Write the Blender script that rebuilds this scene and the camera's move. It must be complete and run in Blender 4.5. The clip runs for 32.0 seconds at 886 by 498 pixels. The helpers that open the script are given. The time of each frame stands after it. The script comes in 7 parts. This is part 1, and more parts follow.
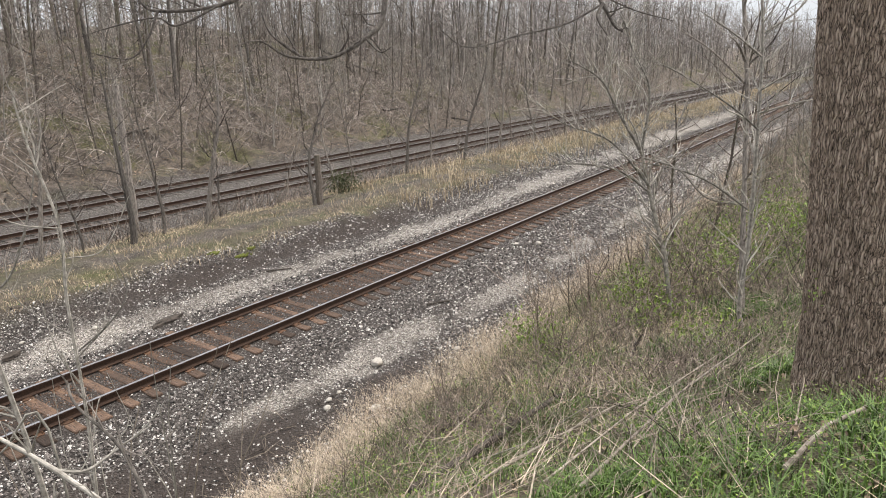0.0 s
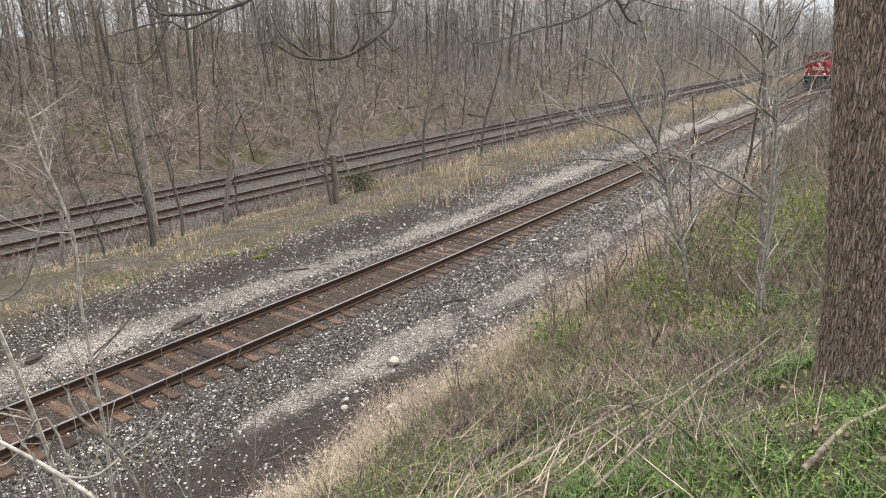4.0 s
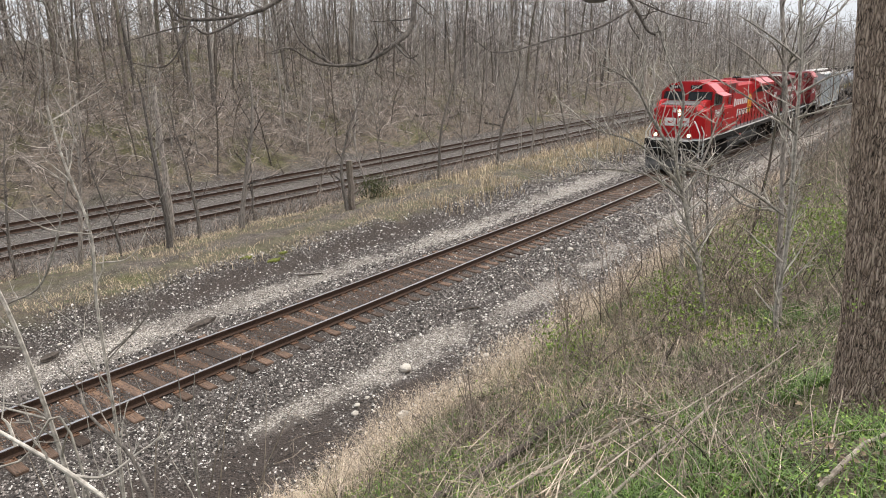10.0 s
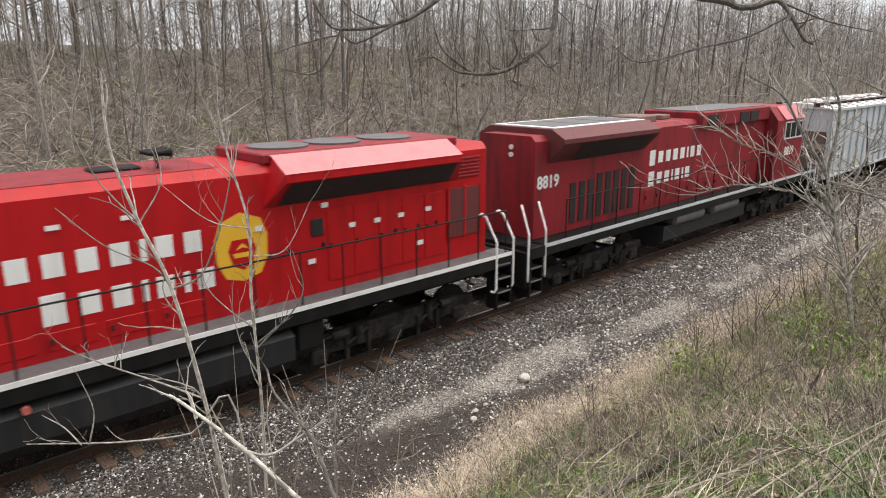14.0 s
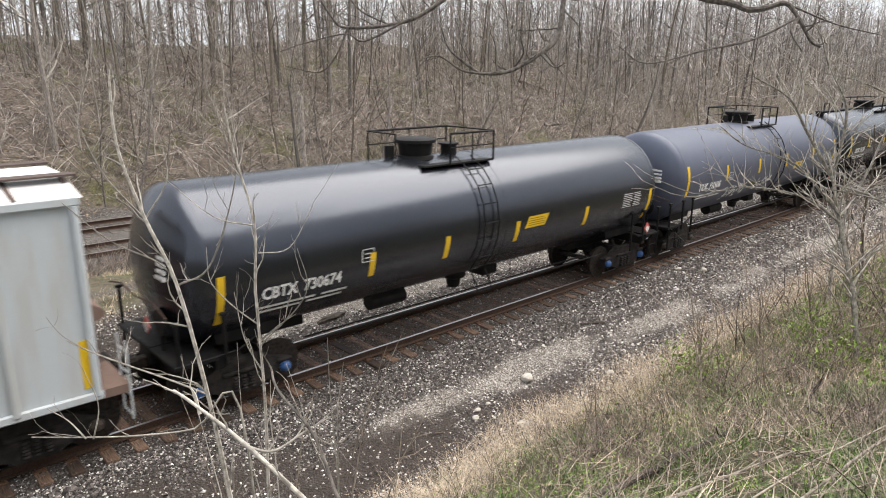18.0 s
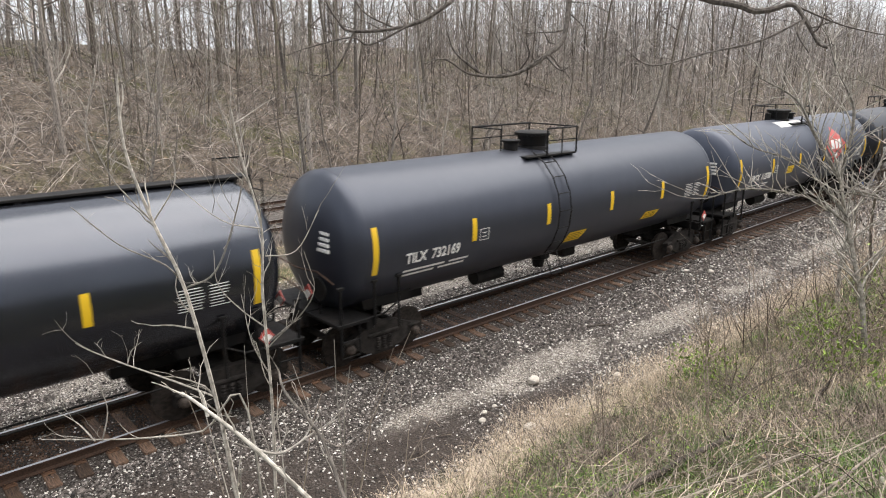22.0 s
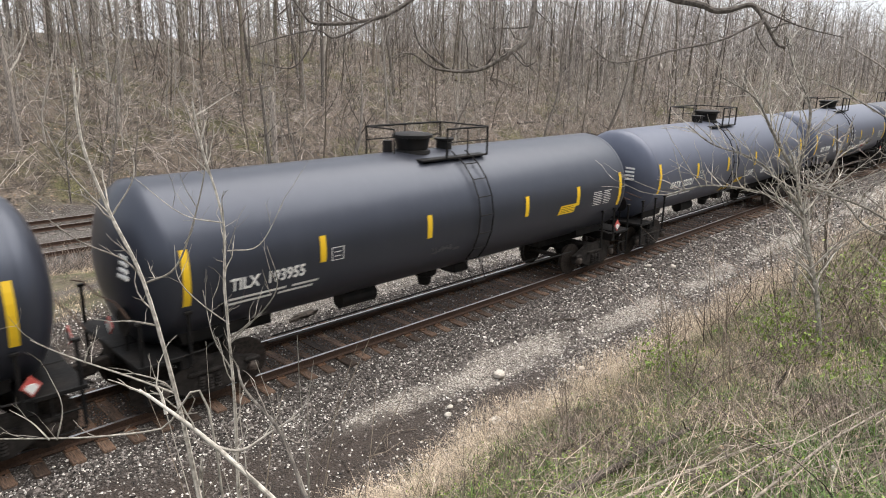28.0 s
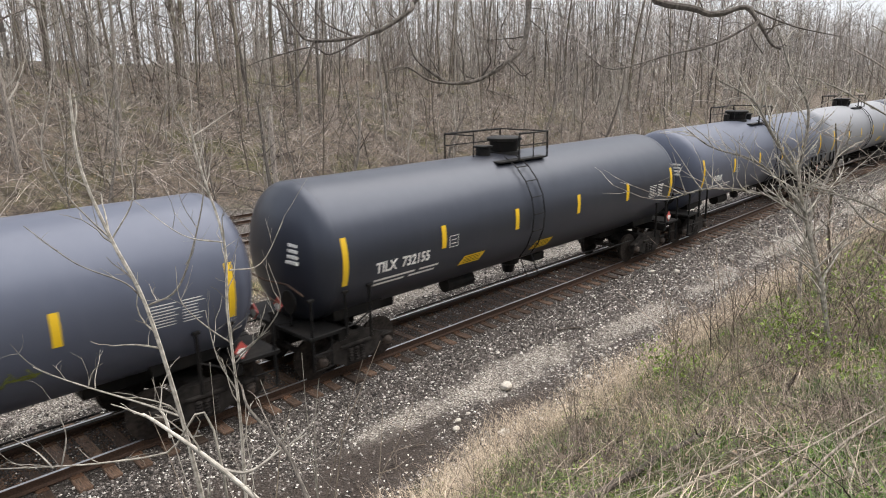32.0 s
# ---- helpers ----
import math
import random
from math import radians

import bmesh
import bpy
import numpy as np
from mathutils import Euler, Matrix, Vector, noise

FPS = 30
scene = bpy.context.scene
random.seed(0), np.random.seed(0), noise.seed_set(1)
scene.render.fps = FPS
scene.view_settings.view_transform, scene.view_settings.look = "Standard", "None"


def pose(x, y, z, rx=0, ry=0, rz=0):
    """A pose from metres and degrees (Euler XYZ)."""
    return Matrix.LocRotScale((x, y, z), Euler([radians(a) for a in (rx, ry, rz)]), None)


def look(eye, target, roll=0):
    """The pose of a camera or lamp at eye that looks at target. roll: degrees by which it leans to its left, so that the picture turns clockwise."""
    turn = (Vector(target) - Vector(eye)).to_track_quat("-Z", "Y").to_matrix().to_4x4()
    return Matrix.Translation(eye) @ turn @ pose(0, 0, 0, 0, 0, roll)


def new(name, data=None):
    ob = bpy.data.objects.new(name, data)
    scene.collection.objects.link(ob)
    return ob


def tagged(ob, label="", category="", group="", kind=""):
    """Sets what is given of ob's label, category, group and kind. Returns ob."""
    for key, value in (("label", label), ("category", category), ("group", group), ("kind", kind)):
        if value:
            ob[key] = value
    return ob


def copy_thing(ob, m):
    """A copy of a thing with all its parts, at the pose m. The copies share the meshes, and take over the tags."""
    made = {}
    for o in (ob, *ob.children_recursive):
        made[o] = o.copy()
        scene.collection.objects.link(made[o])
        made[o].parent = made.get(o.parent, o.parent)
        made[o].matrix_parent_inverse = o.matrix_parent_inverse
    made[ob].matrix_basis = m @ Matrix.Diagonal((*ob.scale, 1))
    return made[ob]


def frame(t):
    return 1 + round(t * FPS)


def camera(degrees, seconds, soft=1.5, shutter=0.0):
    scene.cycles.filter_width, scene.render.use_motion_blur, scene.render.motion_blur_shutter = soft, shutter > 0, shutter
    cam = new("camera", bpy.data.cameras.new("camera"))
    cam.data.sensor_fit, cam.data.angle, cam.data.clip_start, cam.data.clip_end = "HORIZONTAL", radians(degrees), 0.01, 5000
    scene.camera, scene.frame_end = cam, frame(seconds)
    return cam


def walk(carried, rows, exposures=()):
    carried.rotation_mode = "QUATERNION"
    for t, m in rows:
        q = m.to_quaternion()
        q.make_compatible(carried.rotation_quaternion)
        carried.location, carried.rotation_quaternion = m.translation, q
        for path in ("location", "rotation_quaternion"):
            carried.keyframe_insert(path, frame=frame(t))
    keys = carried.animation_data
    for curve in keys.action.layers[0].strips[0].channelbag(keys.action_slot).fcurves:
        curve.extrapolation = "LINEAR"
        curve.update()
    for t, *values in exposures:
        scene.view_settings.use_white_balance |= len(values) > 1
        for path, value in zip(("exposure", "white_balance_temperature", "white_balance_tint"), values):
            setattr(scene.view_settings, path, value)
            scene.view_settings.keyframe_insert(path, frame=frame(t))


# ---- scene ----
cam = camera(65.79, 32.0, soft=1.0, shutter=0.16)


def view(x, y, z, yaw, pitch, roll):
    """The camera at a place, looking yaw degrees left of the track and pitch degrees up."""
    a, b = radians(yaw), radians(pitch)
    way = Vector((math.cos(b) * math.cos(a), math.cos(b) * math.sin(a), math.sin(b)))
    eye = Vector((x, y, z))
    return look(eye, eye + way * 10, roll)


# seconds, eye, yaw, pitch, roll
ROWS = [
    (0, 0.001, -12.710, 6.232, 34.97, -16.01, -0.02),
    (0.5, 0.054, -12.734, 6.230, 35.23, -16.07, -0.24),
    (1, 0.076, -12.736, 6.235, 35.51, -16.13, -0.33),
    (1.5, 0.090, -12.732, 6.225, 35.59, -16.14, -0.44),
    (2, 0.097, -12.731, 6.224, 35.74, -16.15, -0.61),
    (2.5, 0.099, -12.732, 6.221, 36.09, -16.17, -0.85),
    (3, 0.099, -12.731, 6.228, 36.32, -16.19, -1.07),
    (3.5, 0.099, -12.737, 6.233, 36.49, -16.22, -1.21),
    (5.5, 0.095, -12.746, 6.248, 37.02, -16.10, -1.22),
    (6, 0.084, -12.730, 6.261, 37.04, -16.03, -0.83),
    (6.5, 0.087, -12.716, 6.265, 37.16, -16.02, -0.73),
    (7, 0.078, -12.715, 6.266, 37.30, -15.94, -0.80),
    (7.5, 0.075, -12.726, 6.269, 37.46, -15.68, -0.92),
    (8, 0.083, -12.727, 6.260, 37.53, -15.64, -0.96),
    (8.5, 0.087, -12.721, 6.248, 37.54, -15.56, -0.85),
    (9, 0.097, -12.723, 6.242, 37.66, -15.59, -0.77),
    (9.5, 0.103, -12.732, 6.236, 37.78, -15.55, -0.78),
    (10, 0.107, -12.739, 6.236, 37.84, -15.58, -0.49),
    (10.5, 0.097, -12.733, 6.229, 38.02, -15.51, -0.33),
    (11, 0.089, -12.723, 6.219, 38.10, -15.50, -0.15),
    (11.5, 0.085, -12.712, 6.213, 38.10, -15.39, 0.22),
    (12, 0.080, -12.683, 6.221, 38.28, -15.33, 0.45),
    (12.5, 0.057, -12.641, 6.231, 39.92, -15.19, 0.21),
    (13, -0.010, -12.590, 6.223, 44.45, -14.66, -0.58),
    (13.5, -0.097, -12.561, 6.218, 47.42, -14.65, -0.71),
    (14, -0.106, -12.561, 6.221, 47.58, -14.76, -0.17),
    (14.5, -0.106, -12.568, 6.227, 47.63, -14.88, 0.26),
    (16.5, -0.106, -12.563, 6.230, 47.67, -14.69, 0.79),
    (17, -0.108, -12.565, 6.231, 47.76, -14.73, 0.63),
    (17.5, -0.111, -12.570, 6.231, 47.91, -14.84, 0.49),
    (18, -0.115, -12.576, 6.233, 47.96, -14.88, 0.41),
    (18.5, -0.112, -12.572, 6.229, 47.99, -14.92, 0.42),
    (19, -0.118, -12.579, 6.234, 48.07, -14.73, 0.31),
    (19.5, -0.118, -12.578, 6.233, 48.17, -14.78, 0.20),
    (20, -0.119, -12.581, 6.237, 48.21, -14.86, 0.13),
    (20.5, -0.119, -12.579, 6.235, 48.25, -14.89, 0.09),
    (21, -0.122, -12.585, 6.239, 48.34, -14.71, 0.10),
    (21.5, -0.129, -12.584, 6.239, 48.39, -14.64, 0.11),
    (22, -0.124, -12.587, 6.239, 48.50, -14.68, 0.14),
    (22.5, -0.127, -12.584, 6.239, 48.52, -14.72, 0.16),
    (23, -0.123, -12.585, 6.237, 48.46, -14.77, 0.26),
    (23.5, -0.125, -12.582, 6.232, 48.48, -14.81, 0.34),
    (24, -0.128, -12.585, 6.235, 48.49, -14.85, 0.40),
    (24.5, -0.124, -12.581, 6.237, 48.49, -14.92, 0.45),
    (25, -0.123, -12.587, 6.241, 48.39, -14.97, 0.57),
    (25.5, -0.118, -12.596, 6.244, 47.04, -14.96, 0.94),
    (27.5, -0.109, -12.592, 6.238, 46.03, -15.10, 1.01),
    (28, -0.103, -12.604, 6.241, 45.67, -15.09, 0.98),
    (28.5, -0.062, -12.627, 6.253, 45.50, -15.09, 0.61),
    (29, -0.053, -12.638, 6.253, 45.44, -14.86, 0.20),
    (29.5, -0.060, -12.644, 6.256, 45.39, -14.63, -0.22),
    (30, -0.060, -12.645, 6.252, 45.41, -14.65, -0.64),
    (30.5, -0.061, -12.643, 6.245, 45.44, -14.66, -0.82),
    (31, -0.066, -12.623, 6.237, 45.48, -14.61, -0.96),
    (31.5, -0.063, -12.595, 6.232, 45.51, -14.30, -0.98),
    (32, -0.075, -12.563, 6.214, 45.83, -13.98, -1.05),
]
walk(cam, [(t, view(*row)) for t, *row in ROWS], exposures=((0.0, 0.0), (14.0, 0.02), (17.0, 0.2), (31.0, 0.2), (32.0, 0.12)))

# ---- light: an overcast spring day ----
world = bpy.data.worlds.new("overcast_sky")
scene.world = world
world.use_nodes = True
wn, wl = world.node_tree.nodes, world.node_tree.links
wn.clear()
sky = wn.new("ShaderNodeTexSky")
sky.sky_type, sky.sun_disc = "NISHITA", False
sky.sun_elevation, sky.sun_rotation = radians(70.3), radians(111.8)
sky.air_density, sky.dust_density, sky.ozone_density = 1.0, 6.0, 1.0
veil = wn.new("ShaderNodeMix")
veil.data_type, veil.blend_type = "RGBA", "MIX"
veil.inputs[0].default_value = 0.8
veil.inputs[7].default_value = (8.4, 8.7, 9.2, 1)
wback = wn.new("ShaderNodeBackground")
wback.inputs[1].default_value = 0.12
wout = wn.new("ShaderNodeOutputWorld")
wl.new(sky.outputs[0], veil.inputs[6])
wl.new(veil.outputs[2], wback.inputs[0])
wl.new(wback.outputs[0], wout.inputs[0])
sun = new("sun", bpy.data.lights.new("sun", "SUN"))
sun.data.energy, sun.data.angle, sun.data.color = 4.3, radians(75), (1.0, 0.94, 0.87)
sun.matrix_world = look((0, 0, 60), (-20, 8, 0))

# ---- materials ----
def material(name, rough=0.8, metal=0.0):
    m = bpy.data.materials.new(name)
    m.use_nodes = True
    b = m.node_tree.nodes["Principled BSDF"]
    b.inputs["Roughness"].default_value, b.inputs["Metallic"].default_value = rough, metal
    return m, m.node_tree.nodes, m.node_tree.links, b


def grained(name, dark, light, scale=8.0, rough=0.8, metal=0.0, bump=0.3, stretch=(1, 1, 1), spread=0.0, island=0.0,
            stain=None, stain_scale=0.7, stain_amount=0.5, depth=0.01):
    """A surface of two tones in noise of two scales, with relief; spread varies it from object to object, island from piece to piece."""
    m, n, l, b = material(name, rough, metal)
    co = n.new("ShaderNodeTexCoord")
    mp = n.new("ShaderNodeMapping")
    mp.inputs["Scale"].default_value = stretch
    l.new(co.outputs["Object"], mp.inputs[0])
    no = n.new("ShaderNodeTexNoise")
    no.inputs["Scale"].default_value, no.inputs["Detail"].default_value, no.inputs["Roughness"].default_value = scale, 6, 0.65
    l.new(mp.outputs[0], no.inputs[0])
    ramp = n.new("ShaderNodeValToRGB")
    ramp.color_ramp.elements[0].position, ramp.color_ramp.elements[1].position = 0.32, 0.68
    ramp.color_ramp.elements[0].color, ramp.color_ramp.elements[1].color = (*dark, 1), (*light, 1)
    l.new(no.outputs[0], ramp.inputs[0])
    out = ramp.outputs[0]
    if stain:
        ns = n.new("ShaderNodeTexNoise")
        ns.inputs["Scale"].default_value, ns.inputs["Detail"].default_value = stain_scale, 5
        l.new(mp.outputs[0], ns.inputs[0])
        mr = n.new("ShaderNodeMapRange")
        mr.inputs[1].default_value, mr.inputs[2].default_value, mr.inputs[4].default_value = 0.48, 0.7, stain_amount
        l.new(ns.outputs[0], mr.inputs[0])
        mx = n.new("ShaderNodeMix")
        mx.data_type = "RGBA"
        mx.inputs[7].default_value = (*stain, 1)
        l.new(mr.outputs[0], mx.inputs[0])
        l.new(out, mx.inputs[6])
        out = mx.outputs[2]
    if spread or island:
        info = n.new("ShaderNodeNewGeometry" if island else "ShaderNodeObjectInfo")
        val = n.new("ShaderNodeMapRange")
        s = island or spread
        val.inputs[3].default_value, val.inputs[4].default_value = 1 - s, 1 + s
        l.new(info.outputs["Random Per Island" if island else "Random"], val.inputs[0])
        hs = n.new("ShaderNodeHueSaturation")
        l.new(val.outputs[0], hs.inputs["Value"])
        l.new(out, hs.inputs["Color"])
        out = hs.outputs[0]
    l.new(out, b.inputs["Base Color"])
    if bump:
        bp = n.new("ShaderNodeBump")
        bp.inputs["Strength"].default_value, bp.inputs["Distance"].default_value = bump, depth
        l.new(no.outputs[0], bp.inputs["Height"])
        l.new(bp.outputs[0], b.inputs["Normal"])
    return m


def paint(name, color, rough=0.4, dirt=(0.06, 0.05, 0.04), dirt_amount=0.35, metal=0.0, coat=0.0, streak=True, gloss=0.16):
    """Painted steel with dirt in streaks and a little unevenness of gloss."""
    m, n, l, b = material(name, rough, metal)
    co = n.new("ShaderNodeTexCoord")
    mp = n.new("ShaderNodeMapping")
    mp.inputs["Scale"].default_value = (2.2, 2.2, 0.35) if streak else (1, 1, 1)
    l.new(co.outputs["Object"], mp.inputs[0])
    a = n.new("ShaderNodeTexNoise")
    a.inputs["Scale"].default_value, a.inputs["Detail"].default_value = 1.6, 7
    l.new(mp.outputs[0], a.inputs[0])
    fine = n.new("ShaderNodeTexNoise")
    fine.inputs["Scale"].default_value, fine.inputs["Detail"].default_value = 14, 5
    l.new(co.outputs["Object"], fine.inputs[0])
    mr = n.new("ShaderNodeMapRange")
    mr.inputs[1].default_value, mr.inputs[2].default_value, mr.inputs[4].default_value = 0.45, 0.8, dirt_amount
    l.new(a.outputs[0], mr.inputs[0])
    mul = n.new("ShaderNodeMath")
    mul.operation = "MULTIPLY_ADD"
    mul.inputs[1].default_value, mul.inputs[2].default_value = 0.12, -0.03
    l.new(fine.outputs[0], mul.inputs[0])
    add = n.new("ShaderNodeMath")
    add.use_clamp = True
    l.new(mr.outputs[0], add.inputs[0])
    l.new(mul.outputs[0], add.inputs[1])
    mx = n.new("ShaderNodeMix")
    mx.data_type = "RGBA"
    mx.inputs[6].default_value, mx.inputs[7].default_value = (*color, 1), (*dirt, 1)
    l.new(add.outputs[0], mx.inputs[0])
    l.new(mx.outputs[2], b.inputs["Base Color"])
    rr = n.new("ShaderNodeMapRange")
    rr.inputs[3].default_value, rr.inputs[4].default_value = rough * (1 - gloss), min(1, rough * (1 + 2 * gloss))
    l.new(fine.outputs[0], rr.inputs[0])
    l.new(rr.outputs[0], b.inputs["Roughness"])
    b.inputs["Coat Weight"].default_value = coat
    return m


def glow(name, color, strength):
    m, n, l, b = material(name, 0.3)
    b.inputs["Base Color"].default_value = (*color, 1)
    b.inputs["Emission Color"].default_value, b.inputs["Emission Strength"].default_value = (*color, 1), strength
    return m


rust_side = grained("rail_side_steel", (0.03, 0.018, 0.013), (0.09, 0.05, 0.032), 30, 0.8, 0.3, 0.3)
rail_top = grained("rail_running_face", (0.36, 0.35, 0.36), (0.62, 0.62, 0.64), 40, 0.3, 0.9, 0.05, stretch=(0.2, 4, 4))
tie_wood = grained("weathered_tie_wood", (0.02, 0.014, 0.011), (0.16, 0.1, 0.068), 9, 0.85, 0, 0.8, stretch=(6, 0.7, 6), spread=0.65, stain=(0.16, 0.09, 0.05), stain_scale=2.5, stain_amount=0.45)
far_tie_wood = grained("dusty_tie_wood", (0.06, 0.05, 0.044), (0.17, 0.145, 0.13), 9, 0.9, 0, 0.5)
tie_plate_steel = grained("rusted_plate", (0.06, 0.034, 0.022), (0.17, 0.09, 0.05), 20, 0.85, 0.2, 0.3, spread=0.3)
pale_stone = grained("pale_limestone", (0.42, 0.385, 0.35), (0.86, 0.83, 0.79), 30, 0.9, 0, 0.2, island=0.35)
dark_stone = grained("dark_ballast_stone", (0.025, 0.021, 0.019), (0.24, 0.212, 0.195), 12, 0.9, 0, 0.2, island=0.9)
bark_grey = grained("grey_bark", (0.05, 0.042, 0.036), (0.38, 0.335, 0.295), 7, 0.9, 0, 0.6, stretch=(5, 5, 0.8), spread=0.5)
bark_brown = grained("brown_bark", (0.035, 0.027, 0.022), (0.24, 0.198, 0.166), 8, 0.9, 0, 0.6, stretch=(5, 5, 0.8), spread=0.45, stain=(0.11, 0.12, 0.05), stain_scale=1.2, stain_amount=0.5)
bark_pale = grained("pale_grey_bark", (0.13, 0.115, 0.1), (0.52, 0.475, 0.425), 6, 0.9, 0, 0.4, stretch=(3, 3, 1.2), spread=0.3)
bark_dark = grained("furrowed_bark", (0.075, 0.06, 0.05), (0.3, 0.25, 0.21), 14, 0.95, 0, 0.5, stretch=(4, 4, 0.6), stain=(0.13, 0.13, 0.07), stain_amount=0.25)


def furrowed_bark():
    """Grey-brown plates between dark interlaced furrows; the furrows' shade is put into the colour."""
    m, n, l, b = material("deep_furrowed_bark", 0.95)
    co = n.new("ShaderNodeTexCoord")
    warp = n.new("ShaderNodeTexNoise")
    warp.inputs["Scale"].default_value = 7
    l.new(co.outputs["Object"], warp.inputs[0])
    add = n.new("ShaderNodeVectorMath")
    add.operation = "MULTIPLY_ADD"
    add.inputs[1].default_value = (0.07, 0.07, 0.22)
    l.new(warp.outputs["Color"], add.inputs[0])
    l.new(co.outputs["Object"], add.inputs[2])
    mp = n.new("ShaderNodeMapping")
    mp.inputs["Scale"].default_value = (36, 36, 3.4)
    l.new(add.outputs[0], mp.inputs[0])
    cells = n.new("ShaderNodeTexVoronoi")
    cells.feature = "DISTANCE_TO_EDGE"
    cells.inputs["Scale"].default_value = 1
    l.new(mp.outputs[0], cells.inputs[0])
    fine = n.new("ShaderNodeTexNoise")
    fine.inputs["Scale"].default_value, fine.inputs["Detail"].default_value = 3.0, 7
    l.new(mp.outputs[0], fine.inputs[0])
    hgt = n.new("ShaderNodeMath")
    hgt.operation = "MULTIPLY_ADD"
    hgt.inputs[1].default_value = 0.45
    l.new(fine.outputs[0], hgt.inputs[0])
    l.new(cells.outputs[0], hgt.inputs[2])
    ramp = n.new("ShaderNodeValToRGB")
    for e, (p, c) in zip(ramp.color_ramp.elements, ((0.19, (0.025, 0.018, 0.014, 1)), (0.6, (0.64, 0.52, 0.42, 1)))):
        e.position, e.color = p, c
    mid = ramp.color_ramp.elements.new(0.33)
    mid.color = (0.32, 0.24, 0.185, 1)
    l.new(hgt.outputs[0], ramp.inputs[0])
    l.new(ramp.outputs[0], b.inputs["Base Color"])
    bp = n.new("ShaderNodeBump")
    bp.inputs["Strength"].default_value, bp.inputs["Distance"].default_value = 1.0, 0.05
    l.new(hgt.outputs[0], bp.inputs["Height"])
    l.new(bp.outputs[0], b.inputs["Normal"])
    return m


bark_deep = furrowed_bark()
twig_bark = grained("twig_bark", (0.045, 0.035, 0.03), (0.36, 0.305, 0.265), 12, 0.9, 0, 0.0, island=0.8)
# bark of the far woods, paled: distance haze is put into its colour
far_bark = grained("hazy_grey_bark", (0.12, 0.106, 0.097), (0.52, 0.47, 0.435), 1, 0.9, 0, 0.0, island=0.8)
limb_bark = grained("dark_limb_bark", (0.03, 0.025, 0.021), (0.19, 0.165, 0.145), 16, 0.9, 0, 0.6, stretch=(1, 1, 1))
pale_limb = grained("pale_smooth_bark", (0.22, 0.2, 0.17), (0.6, 0.56, 0.5), 14, 0.85, 0, 0.3, island=0.3)
pale_brown = grained("brown_twig_bark", (0.11, 0.085, 0.065), (0.36, 0.3, 0.24), 14, 0.9, 0, 0.2, spread=0.4)
pale_twig = grained("pale_twig_bark", (0.13, 0.118, 0.098), (0.44, 0.405, 0.355), 14, 0.85, 0, 0.3, island=0.35)
brush_stem = grained("bramble_stem", (0.045, 0.032, 0.026), (0.44, 0.36, 0.3), 5, 0.9, 0, 0.0, island=0.85)
stalk_tan = grained("dead_stalk", (0.1, 0.08, 0.06), (0.52, 0.44, 0.35), 4, 0.9, 0, 0.0, island=0.45)
straw = grained("matted_straw", (0.28, 0.215, 0.135), (0.68, 0.56, 0.4), 6, 0.9, 0, 0.0, island=0.45)
slope_stem = grained("grey_brush_stem", (0.05, 0.04, 0.034), (0.64, 0.565, 0.505), 3, 0.9, 0, 0.0, island=0.9)
dry_grass_mat = grained("dry_grass", (0.4, 0.315, 0.225), (0.72, 0.61, 0.48), 6, 0.9, 0, 0.0, island=0.25)
green_grass_mat = grained("green_grass", (0.02, 0.05, 0.007), (0.15, 0.25, 0.045), 5, 0.6, 0, 0.0, island=0.55)
leaf_green = grained("spring_leaf", (0.12, 0.2, 0.025), (0.32, 0.42, 0.09), 8, 0.6, 0, 0.0, island=0.35)
leaf_dead = grained("dead_leaf", (0.14, 0.1, 0.065), (0.36, 0.27, 0.19), 8, 0.9, 0, 0.0, island=0.45)
bush_olive = grained("olive_foliage", (0.025, 0.035, 0.01), (0.09, 0.1, 0.035), 8, 0.8, 0, 0.0, island=0.4)
moss_mat = grained("moss", (0.06, 0.07, 0.015), (0.2, 0.22, 0.04), 25, 0.95, 0, 0.6)
dead_wood = grained("dead_wood", (0.1, 0.08, 0.062), (0.5, 0.44, 0.365), 9, 0.9, 0, 0.5, stretch=(1, 1, 1), spread=0.25)
rot_wood = grained("rotten_tie_wood", (0.028, 0.023, 0.02), (0.11, 0.09, 0.075), 12, 0.95, 0, 0.6)

red_new = paint("bright_red_paint", (0.44, 0.01, 0.013), 0.38, (0.16, 0.008, 0.011), 0.5, coat=0.05)
red_old = paint("faded_red_paint", (0.25, 0.017, 0.024), 0.5, (0.045, 0.02, 0.019), 0.75)
# a paler red for the roof slopes, sun visor and flare tops
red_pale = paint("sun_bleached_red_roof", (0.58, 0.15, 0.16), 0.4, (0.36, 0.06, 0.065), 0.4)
deck_grey = paint("grey_deck_paint", (0.115, 0.108, 0.11), 0.6, (0.05, 0.042, 0.042), 0.5)
black_under = paint("black_underframe", (0.007, 0.007, 0.0075), 0.55, (0.032, 0.026, 0.022), 0.5)
plow_steel = grained("scuffed_plow_steel", (0.012, 0.012, 0.012), (0.1, 0.094, 0.09), 3, 0.6, 0.1, 0.2, stain=(0.01, 0.01, 0.01), stain_scale=1.4, stain_amount=0.9)
tank_fuel = paint("dusty_black_tank", (0.018, 0.0185, 0.02), 0.5, (0.07, 0.06, 0.055), 0.4)
white_paint = paint("white_paint", (0.78, 0.78, 0.76), 0.45, (0.4, 0.36, 0.33), 0.4)
yellow_paint = paint("yellow_reflective_paint", (0.78, 0.5, 0.015), 0.4, (0.4, 0.28, 0.05), 0.3)
